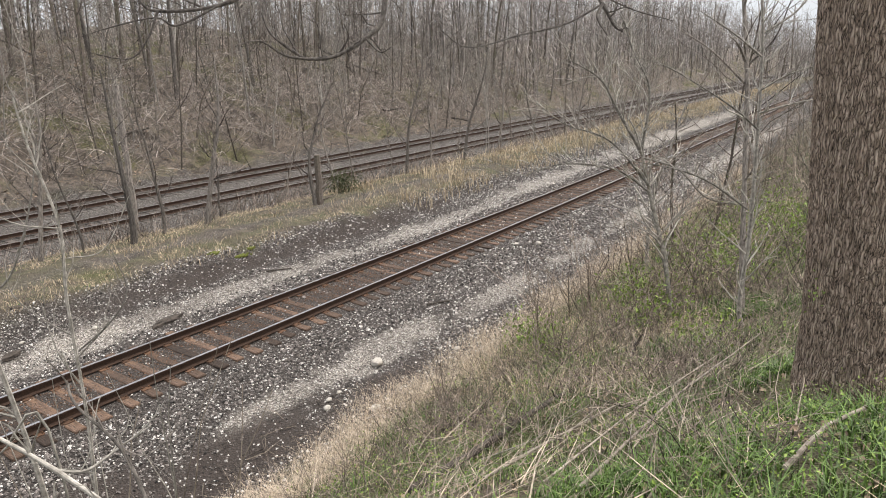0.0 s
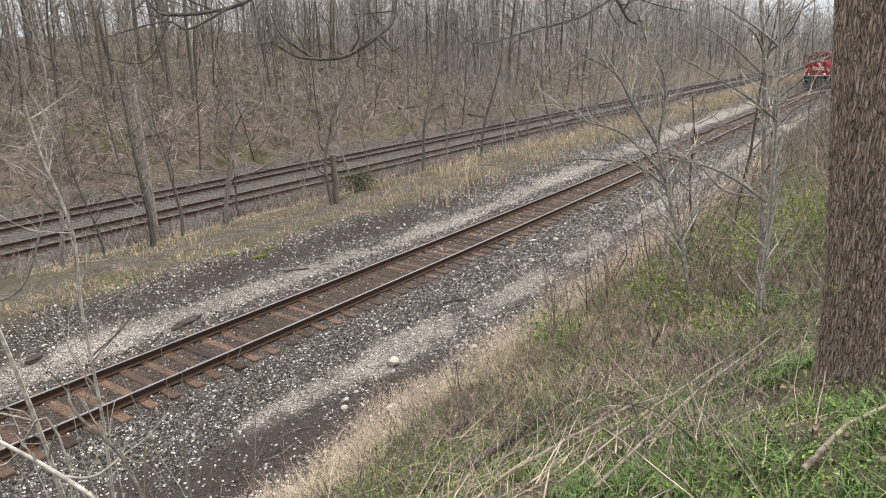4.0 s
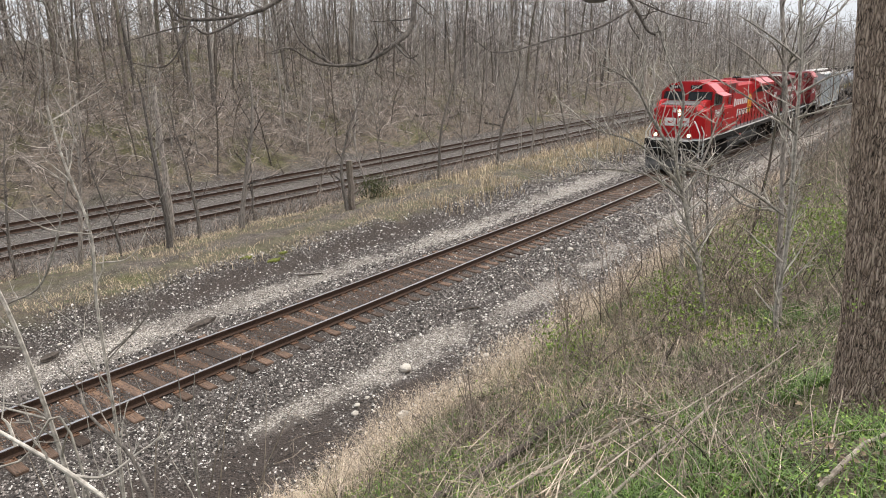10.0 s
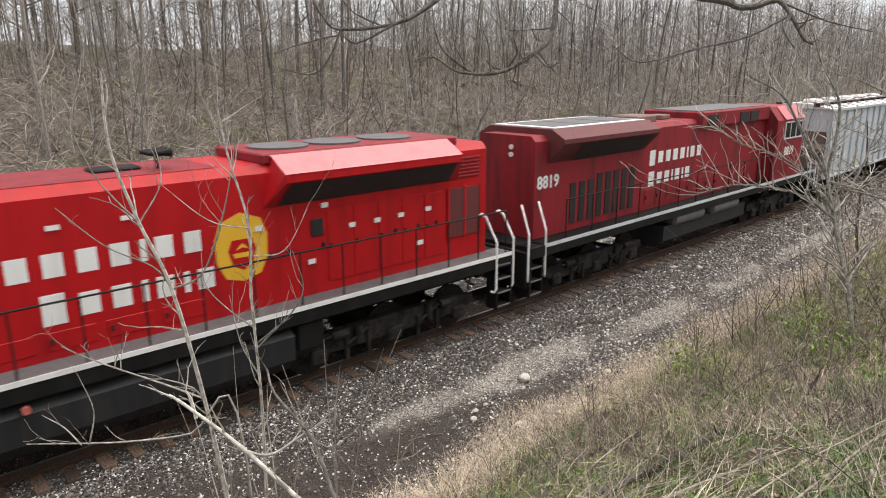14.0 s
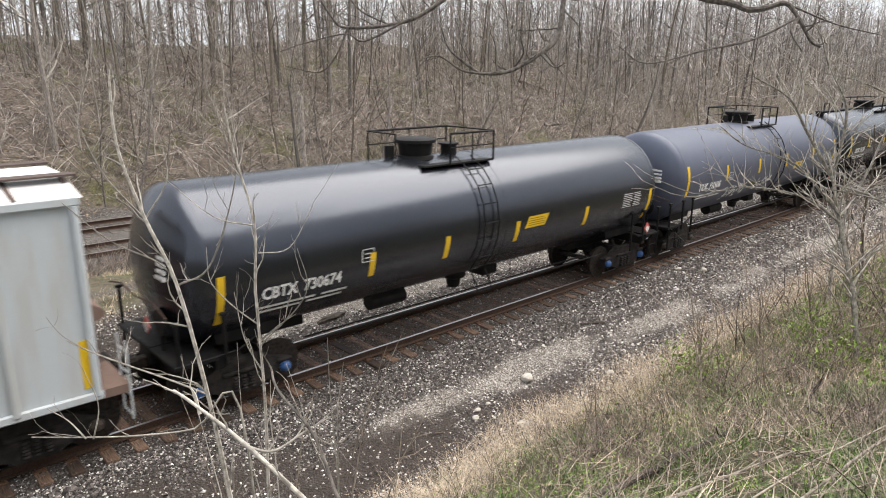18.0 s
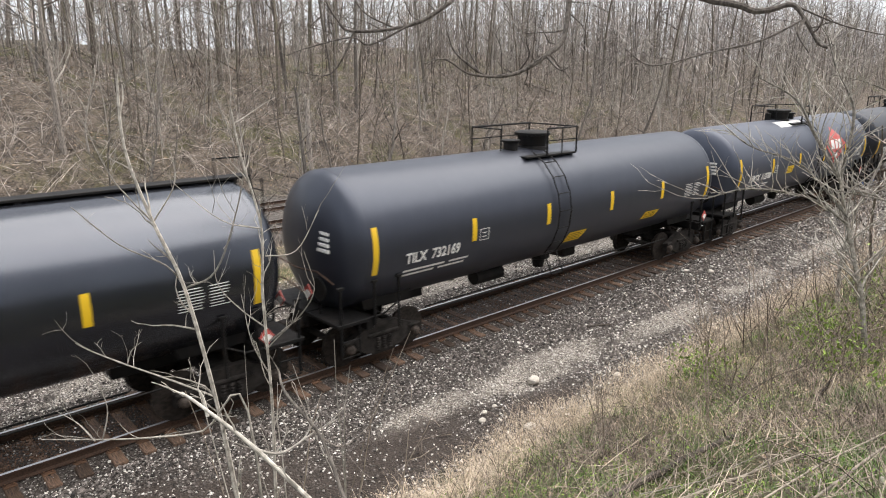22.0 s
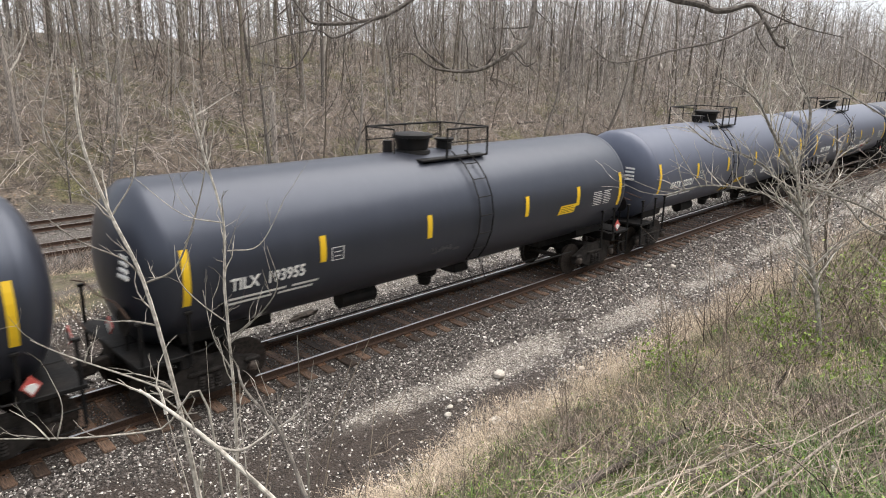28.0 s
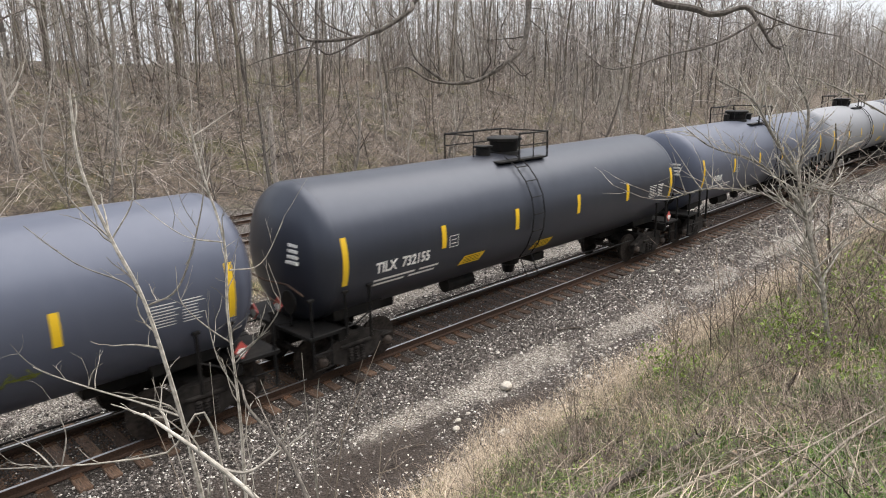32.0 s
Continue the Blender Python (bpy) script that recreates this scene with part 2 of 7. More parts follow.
gold_paint = paint("gold_emblem_paint", (0.74, 0.42, 0.03), 0.45, (0.4, 0.2, 0.03), 0.25)
grille_black = paint("dark_grille", (0.012, 0.011, 0.011), 0.6, (0.05, 0.035, 0.03), 0.4)
maroon_mesh = paint("maroon_mesh_panel", (0.12, 0.02, 0.02), 0.6, (0.05, 0.02, 0.02), 0.5)
hopper_grey = paint("pale_grey_hopper_paint", (0.52, 0.56, 0.585), 0.5, (0.36, 0.315, 0.25), 0.5)
hopper_rust = paint("rusty_bay_steel", (0.2, 0.135, 0.11), 0.8, (0.09, 0.055, 0.042), 0.6)
board_rust = paint("rusty_walkway_steel", (0.085, 0.06, 0.052), 0.8, (0.04, 0.028, 0.024), 0.6)
roof_white = paint("white_roof_paint", (0.72, 0.71, 0.69), 0.5, (0.35, 0.25, 0.2), 0.45)
steel_worn = grained("worn_steel", (0.008, 0.0075, 0.0075), (0.05, 0.04, 0.034), 14, 0.7, 0.2, 0.3)
truck_dust = grained("dusty_truck_steel", (0.006, 0.0055, 0.0055), (0.042, 0.037, 0.034), 5, 0.8, 0.0, 0.4)
placard_red = paint("red_placard", (0.46, 0.06, 0.05), 0.45, (0.6, 0.5, 0.45), 0.35)
bearing_brown = grained("rusty_bearing", (0.02, 0.016, 0.014), (0.1, 0.075, 0.06), 16, 0.7, 0.1, 0.3)
blue_cap = paint("blue_bearing_cap", (0.03, 0.1, 0.28), 0.5)
head_lamp = glow("lit_headlamp", (1.0, 0.86, 0.56), 3.2)
glass_dark, gn_, gl_, gb_ = material("cab_glass", 0.06)
gb_.inputs["Base Color"].default_value = (0.012, 0.015, 0.016, 1)
gb_.inputs["Specular IOR Level"].default_value = 0.3


def tank_paint(name, color, rough, ior=1.5):
    m = paint(name, color, rough, tuple(c * 1.1 + 0.012 for c in color), 0.4, gloss=0.03)
    b = m.node_tree.nodes["Principled BSDF"]
    b.inputs["IOR"].default_value = ior
    b.inputs["Specular Tint"].default_value = (0.74, 0.82, 1.0, 1)
    return m


tank_grey = tank_paint("slate_grey_tank_paint", (0.078, 0.086, 0.118), 0.38, 1.55)
tank_mid = tank_paint("blue_grey_tank_paint", (0.045, 0.05, 0.068), 0.38, 1.55)
tank_black = tank_paint("glossy_black_tank_paint", (0.008, 0.009, 0.0125), 0.25, 1.7)
for key, value in (("Coat Weight", 0.3), ("Coat Roughness", 0.2), ("Coat IOR", 1.7)):
    tank_black.node_tree.nodes["Principled BSDF"].inputs[key].default_value = value
tank_dark = tank_paint("charcoal_tank_paint", (0.026, 0.028, 0.037), 0.36, 1.6)
tank_worn = tank_paint("grey_brown_tank_paint", (0.09, 0.09, 0.095), 0.42, 1.55)
tank_pale = tank_paint("pale_tank_paint", (0.22, 0.225, 0.24), 0.5)
tank_sooty = tank_paint("sooty_black_tank_paint", (0.014, 0.0135, 0.015), 0.4, 1.5)
for dull, level in ((red_new, .22), (red_old, .25), (black_under, .2), (truck_dust, .15), (steel_worn, .2), (tank_fuel, .25)):
    dull.node_tree.nodes["Principled BSDF"].inputs["Specular IOR Level"].default_value = level
primer_white = paint("bare_primer", (0.55, 0.55, 0.54), 0.6)


# ---- mesh building ----
class Mesh:
    """Vertices and faces gathered from simple pieces."""

    def __init__(self):
        self.v, self.f = [], []

    def add(self, verts, faces):
        o = len(self.v)
        self.v += [tuple(p) for p in verts]
        self.f += [tuple(i + o for i in q) for q in faces]
        return self

    def box(self, x0, x1, y0, y1, z0, z1, c=0.0):
        c = min(c, 0.45 * min(abs(x1 - x0), abs(y1 - y0), abs(z1 - z0)))
        if c <= 0:
            p = [(x, y, z) for x in (x0, x1) for y in (y0, y1) for z in (z0, z1)]
            return self.add(p, [(0, 1, 3, 2), (4, 6, 7, 5), (0, 4, 5, 1), (2, 3, 7, 6), (0, 2, 6, 4), (1, 5, 7, 3)])
        p, idx = [], {}
        for i, x in enumerate((x0, x1)):
            for j, y in enumerate((y0, y1)):
                for k, z in enumerate((z0, z1)):
                    sx, sy, sz = (c, -c)[i], (c, -c)[j], (c, -c)[k]
                    for a, q in enumerate(((x, y + sy, z + sz), (x + sx, y, z + sz), (x + sx, y + sy, z))):
                        idx[i, j, k, a] = len(p)
                        p.append(q)
        g = idx
        f = []
        for i in (0, 1):
            f += [(g[i, 0, 0, 0], g[i, 0, 1, 0], g[i, 1, 1, 0], g[i, 1, 0, 0]), (g[0, i, 0, 1], g[0, i, 1, 1], g[1, i, 1, 1], g[1, i, 0, 1]),
                  (g[0, 0, i, 2], g[0, 1, i, 2], g[1, 1, i, 2], g[1, 0, i, 2])]
            for j in (0, 1):
                f += [(g[0, i, j, 1], g[0, i, j, 2], g[1, i, j, 2], g[1, i, j, 1]), (g[i, 0, j, 0], g[i, 0, j, 2], g[i, 1, j, 2], g[i, 1, j, 0]),
                      (g[i, j, 0, 0], g[i, j, 0, 1], g[i, j, 1, 1], g[i, j, 1, 0])]
                for k in (0, 1):
                    f.append((g[i, j, k, 0], g[i, j, k, 1], g[i, j, k, 2]))
        return self.add(p, f)

    def prism(self, outline, y0, y1, axis="y"):
        """An outline in the x-z plane (or y-z, for axis x) pushed from y0 to y1."""
        n = len(outline)
        put = (lambda a, b, c: (a, c, b)) if axis == "y" else (lambda a, b, c: (c, a, b)) if axis == "x" else (lambda a, b, c: (a, b, c))
        p = [put(a, b, y0) for a, b in outline] + [put(a, b, y1) for a, b in outline]
        f = [tuple(range(n)), tuple(range(2 * n - 1, n - 1, -1))] + [(i, (i + 1) % n, (i + 1) % n + n, i + n) for i in range(n)]
        return self.add(p, f)

    def tube(self, pts, radii, n=6, caps=True):
        pts = [Vector(p) for p in pts]
        if not isinstance(radii, (list, tuple)):
            radii = [radii] * len(pts)
        rings, side = [], None
        for i, p in enumerate(pts):
            d = (pts[min(i + 1, len(pts) - 1)] - pts[max(i - 1, 0)]).normalized()
            if side is None:
                side = d.orthogonal().normalized()
            else:
                side = (side - d * side.dot(d)).normalized()
            up = d.cross(side)
            rings.append([p + (side * math.cos(2 * math.pi * k / n) + up * math.sin(2 * math.pi * k / n)) * radii[i] for k in range(n)])
        v = [q for r in rings for q in r]
        f = [(i * n + k, i * n + (k + 1) % n, (i + 1) * n + (k + 1) % n, (i + 1) * n + k) for i in range(len(pts) - 1) for k in range(n)]
        if caps:
            f += [tuple(range(n - 1, -1, -1)), tuple((len(pts) - 1) * n + k for k in range(n))]
        return self.add(v, f)

    def lathe(self, profile, center, axis="z", n=20, caps=True):
        """Rings of (along, radius) turned about an axis through the centre."""
        cx, cy, cz = center
        v = []
        for a, r in profile:
            for k in range(n):
                c, s = r * math.cos(2 * math.pi * k / n), r * math.sin(2 * math.pi * k / n)
                v.append((cx + c, cy + s, cz + a) if axis == "z" else (cx + a, cy + c, cz + s) if axis == "x" else (cx + s, cy + a, cz + c))
        m = len(profile)
        f = [(i * n + k, i * n + (k + 1) % n, (i + 1) * n + (k + 1) % n, (i + 1) * n + k) for i in range(m - 1) for k in range(n)]
        if caps:
            f += [tuple(range(n - 1, -1, -1)), tuple((m - 1) * n + k for k in range(n))]
        return self.add(v, f)

    def data(self, name, mat, smooth=False):
        me = bpy.data.meshes.new(name)
        me.from_pydata(self.v, [], self.f)
        me.materials.append(mat)
        if smooth:
            me.shade_smooth()
            me.set_sharp_from_angle(angle=radians(38))
        me.update()
        return me


def part(name, mesh, mat, parent=None, label="", smooth=False, at=None):
    """One mesh object, under a thing or a part."""
    ob = new(name, mesh if isinstance(mesh, bpy.types.Mesh) else mesh.data(name, mat, smooth))
    if parent is not None:
        ob.parent = parent
    if at is not None:
        ob.matrix_basis = at
    if label:
        ob["label"] = label
    return ob


def thing(name, label, category, group="", at=None):
    ob = new(name)
    ob.empty_display_size = 0.3
    if at is not None:
        ob.matrix_basis = at
    return tagged(ob, label, category, group)


def letters(text, size, mat, parent, place, name="lettering", label="", extrude=0.004, bold=0.0, shear=0.0):
    """Raised lettering, turned by place."""
    cu = bpy.data.curves.new(name, "FONT")
    cu.body, cu.size, cu.extrude, cu.offset, cu.shear, cu.resolution_u = text, size, extrude, bold, shear, 2
    tmp = new(name, cu)
    me = bpy.data.meshes.new_from_object(tmp.evaluated_get(bpy.context.evaluated_depsgraph_get()))
    bpy.data.objects.remove(tmp)
    me.materials.clear()
    me.materials.append(mat)
    return part(name, me, mat, parent, label, at=place)

# ---- the lie of the land: x runs along the near track, v across it ----
K = 0.00097


def track_y(x):
    a = min(max(x, -36.0), 36.0)
    return 0.5 * K * a * a + K * a * (x - a)


def heading(x):
    return math.atan(K * min(max(x, -36.0), 36.0))


def lerp(pts, v):
    if v <= pts[0][0]:
        return pts[0][1]
    for (a, p), (b, q) in zip(pts, pts[1:]):
        if v <= b:
            f = (v - a) / (b - a)
            f = f * f * (3 - 2 * f) * 0.5 + f * 0.5
            return p + (q - p) * f
    return pts[-1][1]


STEEP = [(-6, .68), (1, .66), (4, .58), (8, .44), (11, .35), (16, .29), (60, .27)]
ACROSS = [(-5.2, -.52), (-3.6, -.5), (-2.4, -.36), (-1.75, -.27), (-1.3, -.238), (-.85, -.2), (.85, -.2), (1.3, -.238), (1.75, -.27), (2.6, -.3), (3.4, -.12), (4.6, .32),
          (6.2, .3), (8.5, .1), (10.5, -.4), (12.5, -.85), (22.5, -.85), (24, -.6), (30, 2.4), (37, 5.0), (50, 7.4), (70, 8.6), (400, 10)]


def plain_z(x, v):
    if v < -5.2:
        d = -5.2 - v
        d = min(d, 8.2) + max(0, min(d - 8.2, 10)) * .12
        return -.52 + lerp(STEEP, x) * d
    return lerp(ACROSS, v)


def ground_z(x, v):
    z = plain_z(x, v)
    if abs(v) < 1.5 or 13 < v < 22.3:
        return z
    p = Vector((x, v, 0))
    rough = 0.05 if -5 < v < 3 else 0.14 if v < 13 else 0.5
    if v > 26:
        z += min(1, (v - 26) / 12) * (1.5 * noise.noise(Vector((x * .045, v * .03, 5))) + .8 * noise.noise(Vector((x * .13, v * .1, 8))))
    return z + rough * (noise.noise(p * 0.6) + 0.5 * noise.noise(p * 1.7)) * min(1, (abs(v) - 1.5) / 1.5)


def on_ground(x, v, sink=0.0):
    return Vector((x, v + track_y(x), ground_z(x, v) - sink))


# patches beside the track: x, v, half length, half width
PALE = ((11.2, -3.15, 2.9, .62), (16.5, -3.5, 3.4, .5), (21.5, -3.4, 2.5, .45), (8.2, -3.05, 1.6, .35), (30, -3.4, 6, .5), (4.5, 2.05, 4.5, .25), (7.6, 2.75, 3.2, .6), (13, 2.5, 4.5, .45), (22, 2.4, 7, .6), (10, 2.6, 9, .55), (32, 2.6, 9, .6), (62, 2.9, 34, .9), (60, -3.3, 30, .7))
EARTH = ((6.0, -4.0, 4.4, .95), (10.2, -4.15, 1.6, .4), (11.5, 3.75, 4.2, .5), (3.5, 3.5, 2.8, .6), (19, 3.7, 6, .5), (4.0, -3.0, 1.6, .5), (3.6, -4.2, 2.4, .9), (2.6, -3.2, 2.6, 1.2))


def cover(x, v):
    """Shares of pale gravel, grass, leaf litter and clean stone."""
    p = Vector((x, v, 3.0))
    wob = 0.55 * noise.noise(p * 0.45) + 0.35 * noise.noise(p * 1.3)
    fade = lambda a, b, t: min(1, max(0, (t - a) / (b - a)))
    edge = .55 * noise.noise(p * 1.1) + .5 * noise.noise(p * 2.9)
    blob = lambda spots: max(min(1, max(0, 1.6 * (1 - ((x - a) / l) ** 2 - ((v - c) / w) ** 2 + edge))) for a, c, l, w in spots)
    near = -5.6 < v < 5.2
    pale = blob(PALE) * (.8 + .5 * noise.noise(p * .8)) if near else .12 * fade(12.3, 13.2, v) * fade(23, 22, v)
    dirt = blob(EARTH) if near else 0
    dirt = max(dirt, .7 * max(0, 1 - abs(abs(v) - .2) / 1.3))
    path = 1 - .95 * min(1, max(0, 1.7 * (1 - abs(v - 6.5 + wob * .5) / .85))) * fade(40, 22, x)
    grass = fade(-4.7, -5.5, v + 0.8 * wob) + fade(4.2, 4.9, v + wob) * fade(12.6, 11.4, v + wob) * path
    litter = fade(22.6, 24.0, v + wob) + .45 * fade(4.2, 5, v) * fade(12.4, 11, v)
    return min(1, max(0, pale)) * (1 - .8 * min(1, dirt)), min(1, grass), litter, 1 - min(1, dirt)


def spaced(*runs):
    out = []
    for a, b, step in runs:
        n = max(1, round((b - a) / step))
        out += [a + (b - a) * i / n for i in range(n)]
    return out + [runs[-1][1]]


xs = spaced((-1500, -200, 260), (-200, -30, 34), (-30, -4, 2), (-4, 26, 0.16), (26, 60, 0.4), (60, 140, 1.6), (140, 400, 13), (400, 1800, 200))
vs = spaced((-1500, -100, 280), (-100, -24, 12), (-24, -14, 0.8), (-14, -2, 0.16), (-2, 6, 0.16), (6, 13, 0.35), (13, 22, 0.9), (22, 40, 0.6), (40, 100, 5), (100, 1800, 212))
gv, gc = [], []
for x in xs:
    for v in vs:
        gv.append((x, v + track_y(x), ground_z(x, v)))
        gc.append(cover(x, v))
nv = len(vs)
gf = [(i * nv + j, (i + 1) * nv + j, (i + 1) * nv + j + 1, i * nv + j + 1) for i in range(len(xs) - 1) for j in range(nv - 1)]
gm = bpy.data.meshes.new("ground")
gm.from_pydata(gv, [], gf)
att = gm.color_attributes.new("cover", "FLOAT_COLOR", "POINT")
att.data.foreach_set("color", [c for q in gc for c in q])
gm.shade_smooth()


def ground_material():
    m, n, l, b = material("trackside_ground", 0.95)
    co = n.new("ShaderNodeTexCoord")
    at = n.new("ShaderNodeAttribute")
    at.attribute_name = "cover"
    sep = n.new("ShaderNodeSeparateColor")
    l.new(at.outputs["Color"], sep.inputs[0])

    def noise_tex(scale, detail=6, rough=0.65):
        t = n.new("ShaderNodeTexNoise")
        t.inputs["Scale"].default_value, t.inputs["Detail"].default_value, t.inputs["Roughness"].default_value = scale, detail, rough
        l.new(co.outputs["Object"], t.inputs[0])
        return t

    def ramp(src, a, b_, p0=0.3, p1=0.7):
        r = n.new("ShaderNodeValToRGB")
        r.color_ramp.elements[0].position, r.color_ramp.elements[1].position = p0, p1
        r.color_ramp.elements[0].color, r.color_ramp.elements[1].color = (*a, 1), (*b_, 1)
        l.new(src, r.inputs[0])
        return r.outputs[0]

    def mix(f, a, b_):
        x = n.new("ShaderNodeMix")
        x.data_type = "RGBA"
        l.new(f, x.inputs[0])
        l.new(a, x.inputs[6])
        l.new(b_, x.inputs[7])
        return x.outputs[2]

    vor = n.new("ShaderNodeTexVoronoi")
    vor.inputs["Scale"].default_value = 30
    l.new(co.outputs["Object"], vor.inputs[0])
    cell = n.new("ShaderNodeSeparateColor")
    l.new(vor.outputs["Color"], cell.inputs[0])
    # gaps between the stones are darkened: their shade is painted in with the soil
    gap = ramp(vor.outputs["Distance"], (0, 0, 0), (1, 1, 1), 0.42, 0.62)
    shaded_earth = ramp(noise_tex(26).outputs[0], (0.018, 0.0145, 0.0125), (0.085, 0.07, 0.061))
    dark = ramp(cell.outputs[0], (0.018, 0.0145, 0.013), (0.21, 0.183, 0.167), 0.15, 0.95)
    white = ramp(cell.outputs[2], (0.25, 0.24, 0.22), (0.62, 0.6, 0.56), 0.0, 1.0)
    dark = mix(ramp(cell.outputs[0], (0, 0, 0), (1, 1, 1), 0.84, 0.88), dark, white)
    dark = mix(gap, dark, shaded_earth)
    pale = ramp(cell.outputs[1], (0.22, 0.19, 0.16), (0.66, 0.61, 0.545), 0.0, 0.9)
    pale = mix(ramp(vor.outputs["Distance"], (0, 0, 0), (.75, .75, .75), 0.45, 0.7), pale, shaded_earth)
    grass = mix(ramp(noise_tex(1.1).outputs[0], (0, 0, 0), (.9, .9, .9), 0.43, 0.6), ramp(noise_tex(30, 8, .75).outputs[0], (0.008, 0.0065, 0.005), (0.19, 0.152, 0.1)),
                ramp(noise_tex(24, 8, .75).outputs[0], (0.008, 0.011, 0.004), (0.17, 0.185, 0.06)))
    shade = ramp(noise_tex(1.6, 4).outputs[0], (0.42, 0.42, 0.42), (1, 1, 1), 0.36, 0.58)
    litter = mix(ramp(noise_tex(0.25).outputs[0], (0, 0, 0), (1, 1, 1), 0.5, 0.62), ramp(noise_tex(9, 8, 0.75).outputs[0], (0.01, 0.0075, 0.006), (0.36, 0.292, 0.235)),
                 ramp(noise_tex(12, 8).outputs[0], (0.02, 0.019, 0.008), (0.25, 0.232, 0.11)))
    bed = n.new("ShaderNodeMix")
    bed.data_type, bed.blend_type = "RGBA", "MULTIPLY"
    bed.inputs[0].default_value = 1
    l.new(litter, bed.inputs[6])
    l.new(shade, bed.inputs[7])
    litter = bed.outputs[2]
    soil = ramp(noise_tex(26).outputs[0], (0.022, 0.0165, 0.014), (0.095, 0.074, 0.063))
    dark = mix(at.outputs["Alpha"], soil, dark)
    c = mix(sep.outputs[0], dark, pale)
    c = mix(sep.outputs[1], c, grass)
    c = mix(sep.outputs[2], c, litter)
    l.new(c, b.inputs["Base Color"])
    bp = n.new("ShaderNodeBump")
    bp.inputs["Strength"].default_value, bp.inputs["Distance"].default_value = 1.0, 0.05
    l.new(vor.outputs["Distance"], bp.inputs["Height"])
    l.new(bp.outputs[0], b.inputs["Normal"])
    return m


gm.materials.append(ground_material())
ground = tagged(new("ground", gm), "gravel, grass and leaf litter of a railway cutting", "ground", kind="structure")


# ---- tracks ----
def rail_mesh(x0, x1, v, z, step):
    """A rail of flat-bottomed section laid along the curve."""
    sec = [(-.07, -.17), (.07, -.17), (.07, -.155), (.012, -.13), (.012, -.045), (.036, -.035), (.036, -.006), (.03, 0), (-.03, 0), (-.036, -.006),
           (-.036, -.035), (-.012, -.045), (-.012, -.13), (-.07, -.155)]
    m, n = Mesh(), len(sec)
    stations = spaced((x0, x1, step))
    p = [(x, track_y(x) + v + a, z + b) for x in stations for a, b in sec]
    f = [(i * n + k, i * n + (k + 1) % n, (i + 1) * n + (k + 1) % n, (i + 1) * n + k) for i in range(len(stations) - 1) for k in range(n)]
    m.add(p, f)
    me = m.data("rail", rust_side)
    me.materials.append(rail_top)
    for q in me.polygons:
        q.material_index = 1 if q.index % n == 7 else 0
    return me


near_track = thing("railway_track", "single track of worn rails on rust-brown wooden ties", "railway track")
tagged(near_track, kind="structure")
for v in (-.75, .75):
    part("rail", rail_mesh(-25, 240, v, 0, 2.5), rust_side, near_track, "dark rusted rail with a worn bright top")
far_track = thing("railway_track", "double track on dark ballast at the foot of the wooded slope", "railway track")
tagged(far_track, kind="structure")
for c in (15.3, 19.6):
    for v in (-.75, .75):
        part("rail", rail_mesh(-40, 240, c + v, -0.6, 2.5), rust_side, far_track)
tie_data = []
for i in range(6):
    m = Mesh()
    w = random.uniform(.2, .24)
    m.box(-w / 2, w / 2, -1.3 + random.uniform(-.05, .05), 1.3 + random.uniform(-.05, .05), -.14, .03, .018)
    tie_data.append(m.data("tie", tie_wood))
pm = Mesh()
for v in (-.75, .75):
    pm.box(-.1, .1, v - .17, v + .17, .03, .048, .006)
    for sx, sy in ((-.06, -.09), (.06, .09), (.06, -.12), (-.06, .12)):
        pm.box(sx - .012, sx + .012, v + sy - .012, v + sy + .012, .045, .08)
plate_data = pm.data("tie_plate", tie_plate_steel)
n_ties = 290
for i in range(n_ties):
    x = -2.5 + i * .51 + random.uniform(-.03, .03)
    at = pose(x, track_y(x), -.218 + random.uniform(-.012, .012), 0, 0, math.degrees(heading(x)) + random.uniform(-1.5, 1.5))
    ob = part("tie", random.choice(tie_data), tie_wood, near_track, at=at)
    if x < 75:
        part("tie_plate", plate_data, tie_plate_steel, ob)
m = Mesh()
for c in (15.3, 19.6):
    for i in range(330):
        x = -15 + i * .55
        y = track_y(x) + c
        a = heading(x)
        dx, dy = math.cos(a) * .11, math.sin(a) * .11
        ex, ey = -math.sin(a) * 1.3, math.cos(a) * 1.3
        p = [(x + s * dx + r * ex, y + s * dy + r * ey, z) for z in (-.95, -.828) for s, r in ((-1, -1), (1, -1), (1, 1), (-1, 1))]
        m.add(p, [(4, 5, 6, 7), (0, 1, 5, 4), (1, 2, 6, 5), (2, 3, 7, 6), (3, 0, 4, 7)])
tagged(part("ties", m, far_tie_wood, far_track), kind="stuff")

# ---- the train: u is the place along it, counted from the near end of the view at 13 s ----
SPEED, WHEN = 11.5, 13.0


def wheelset(parent, x, r=0.45, cap=None):
    ws = Mesh()
    for s in (-1, 1):
        ws.lathe([(-.06, r + .03), (-.035, r + .03), (-.03, r), (.06, r - .006), (.065, r - .07), (.03, r - .1), (.03, .16), (.08, .14)] if s < 0 else
                 [(-.08, .14), (-.03, .16), (-.03, r - .1), (-.065, r - .07), (-.06, r - .006), (.03, r), (.035, r + .03), (.06, r + .03)], (x, s * .74, r), "y", 28)
    ws.lathe([(-.75, .075), (.75, .075)], (x, 0, r), "y", 10)
    w = part("wheelset", ws, steel_worn, parent, smooth=True)
    return w


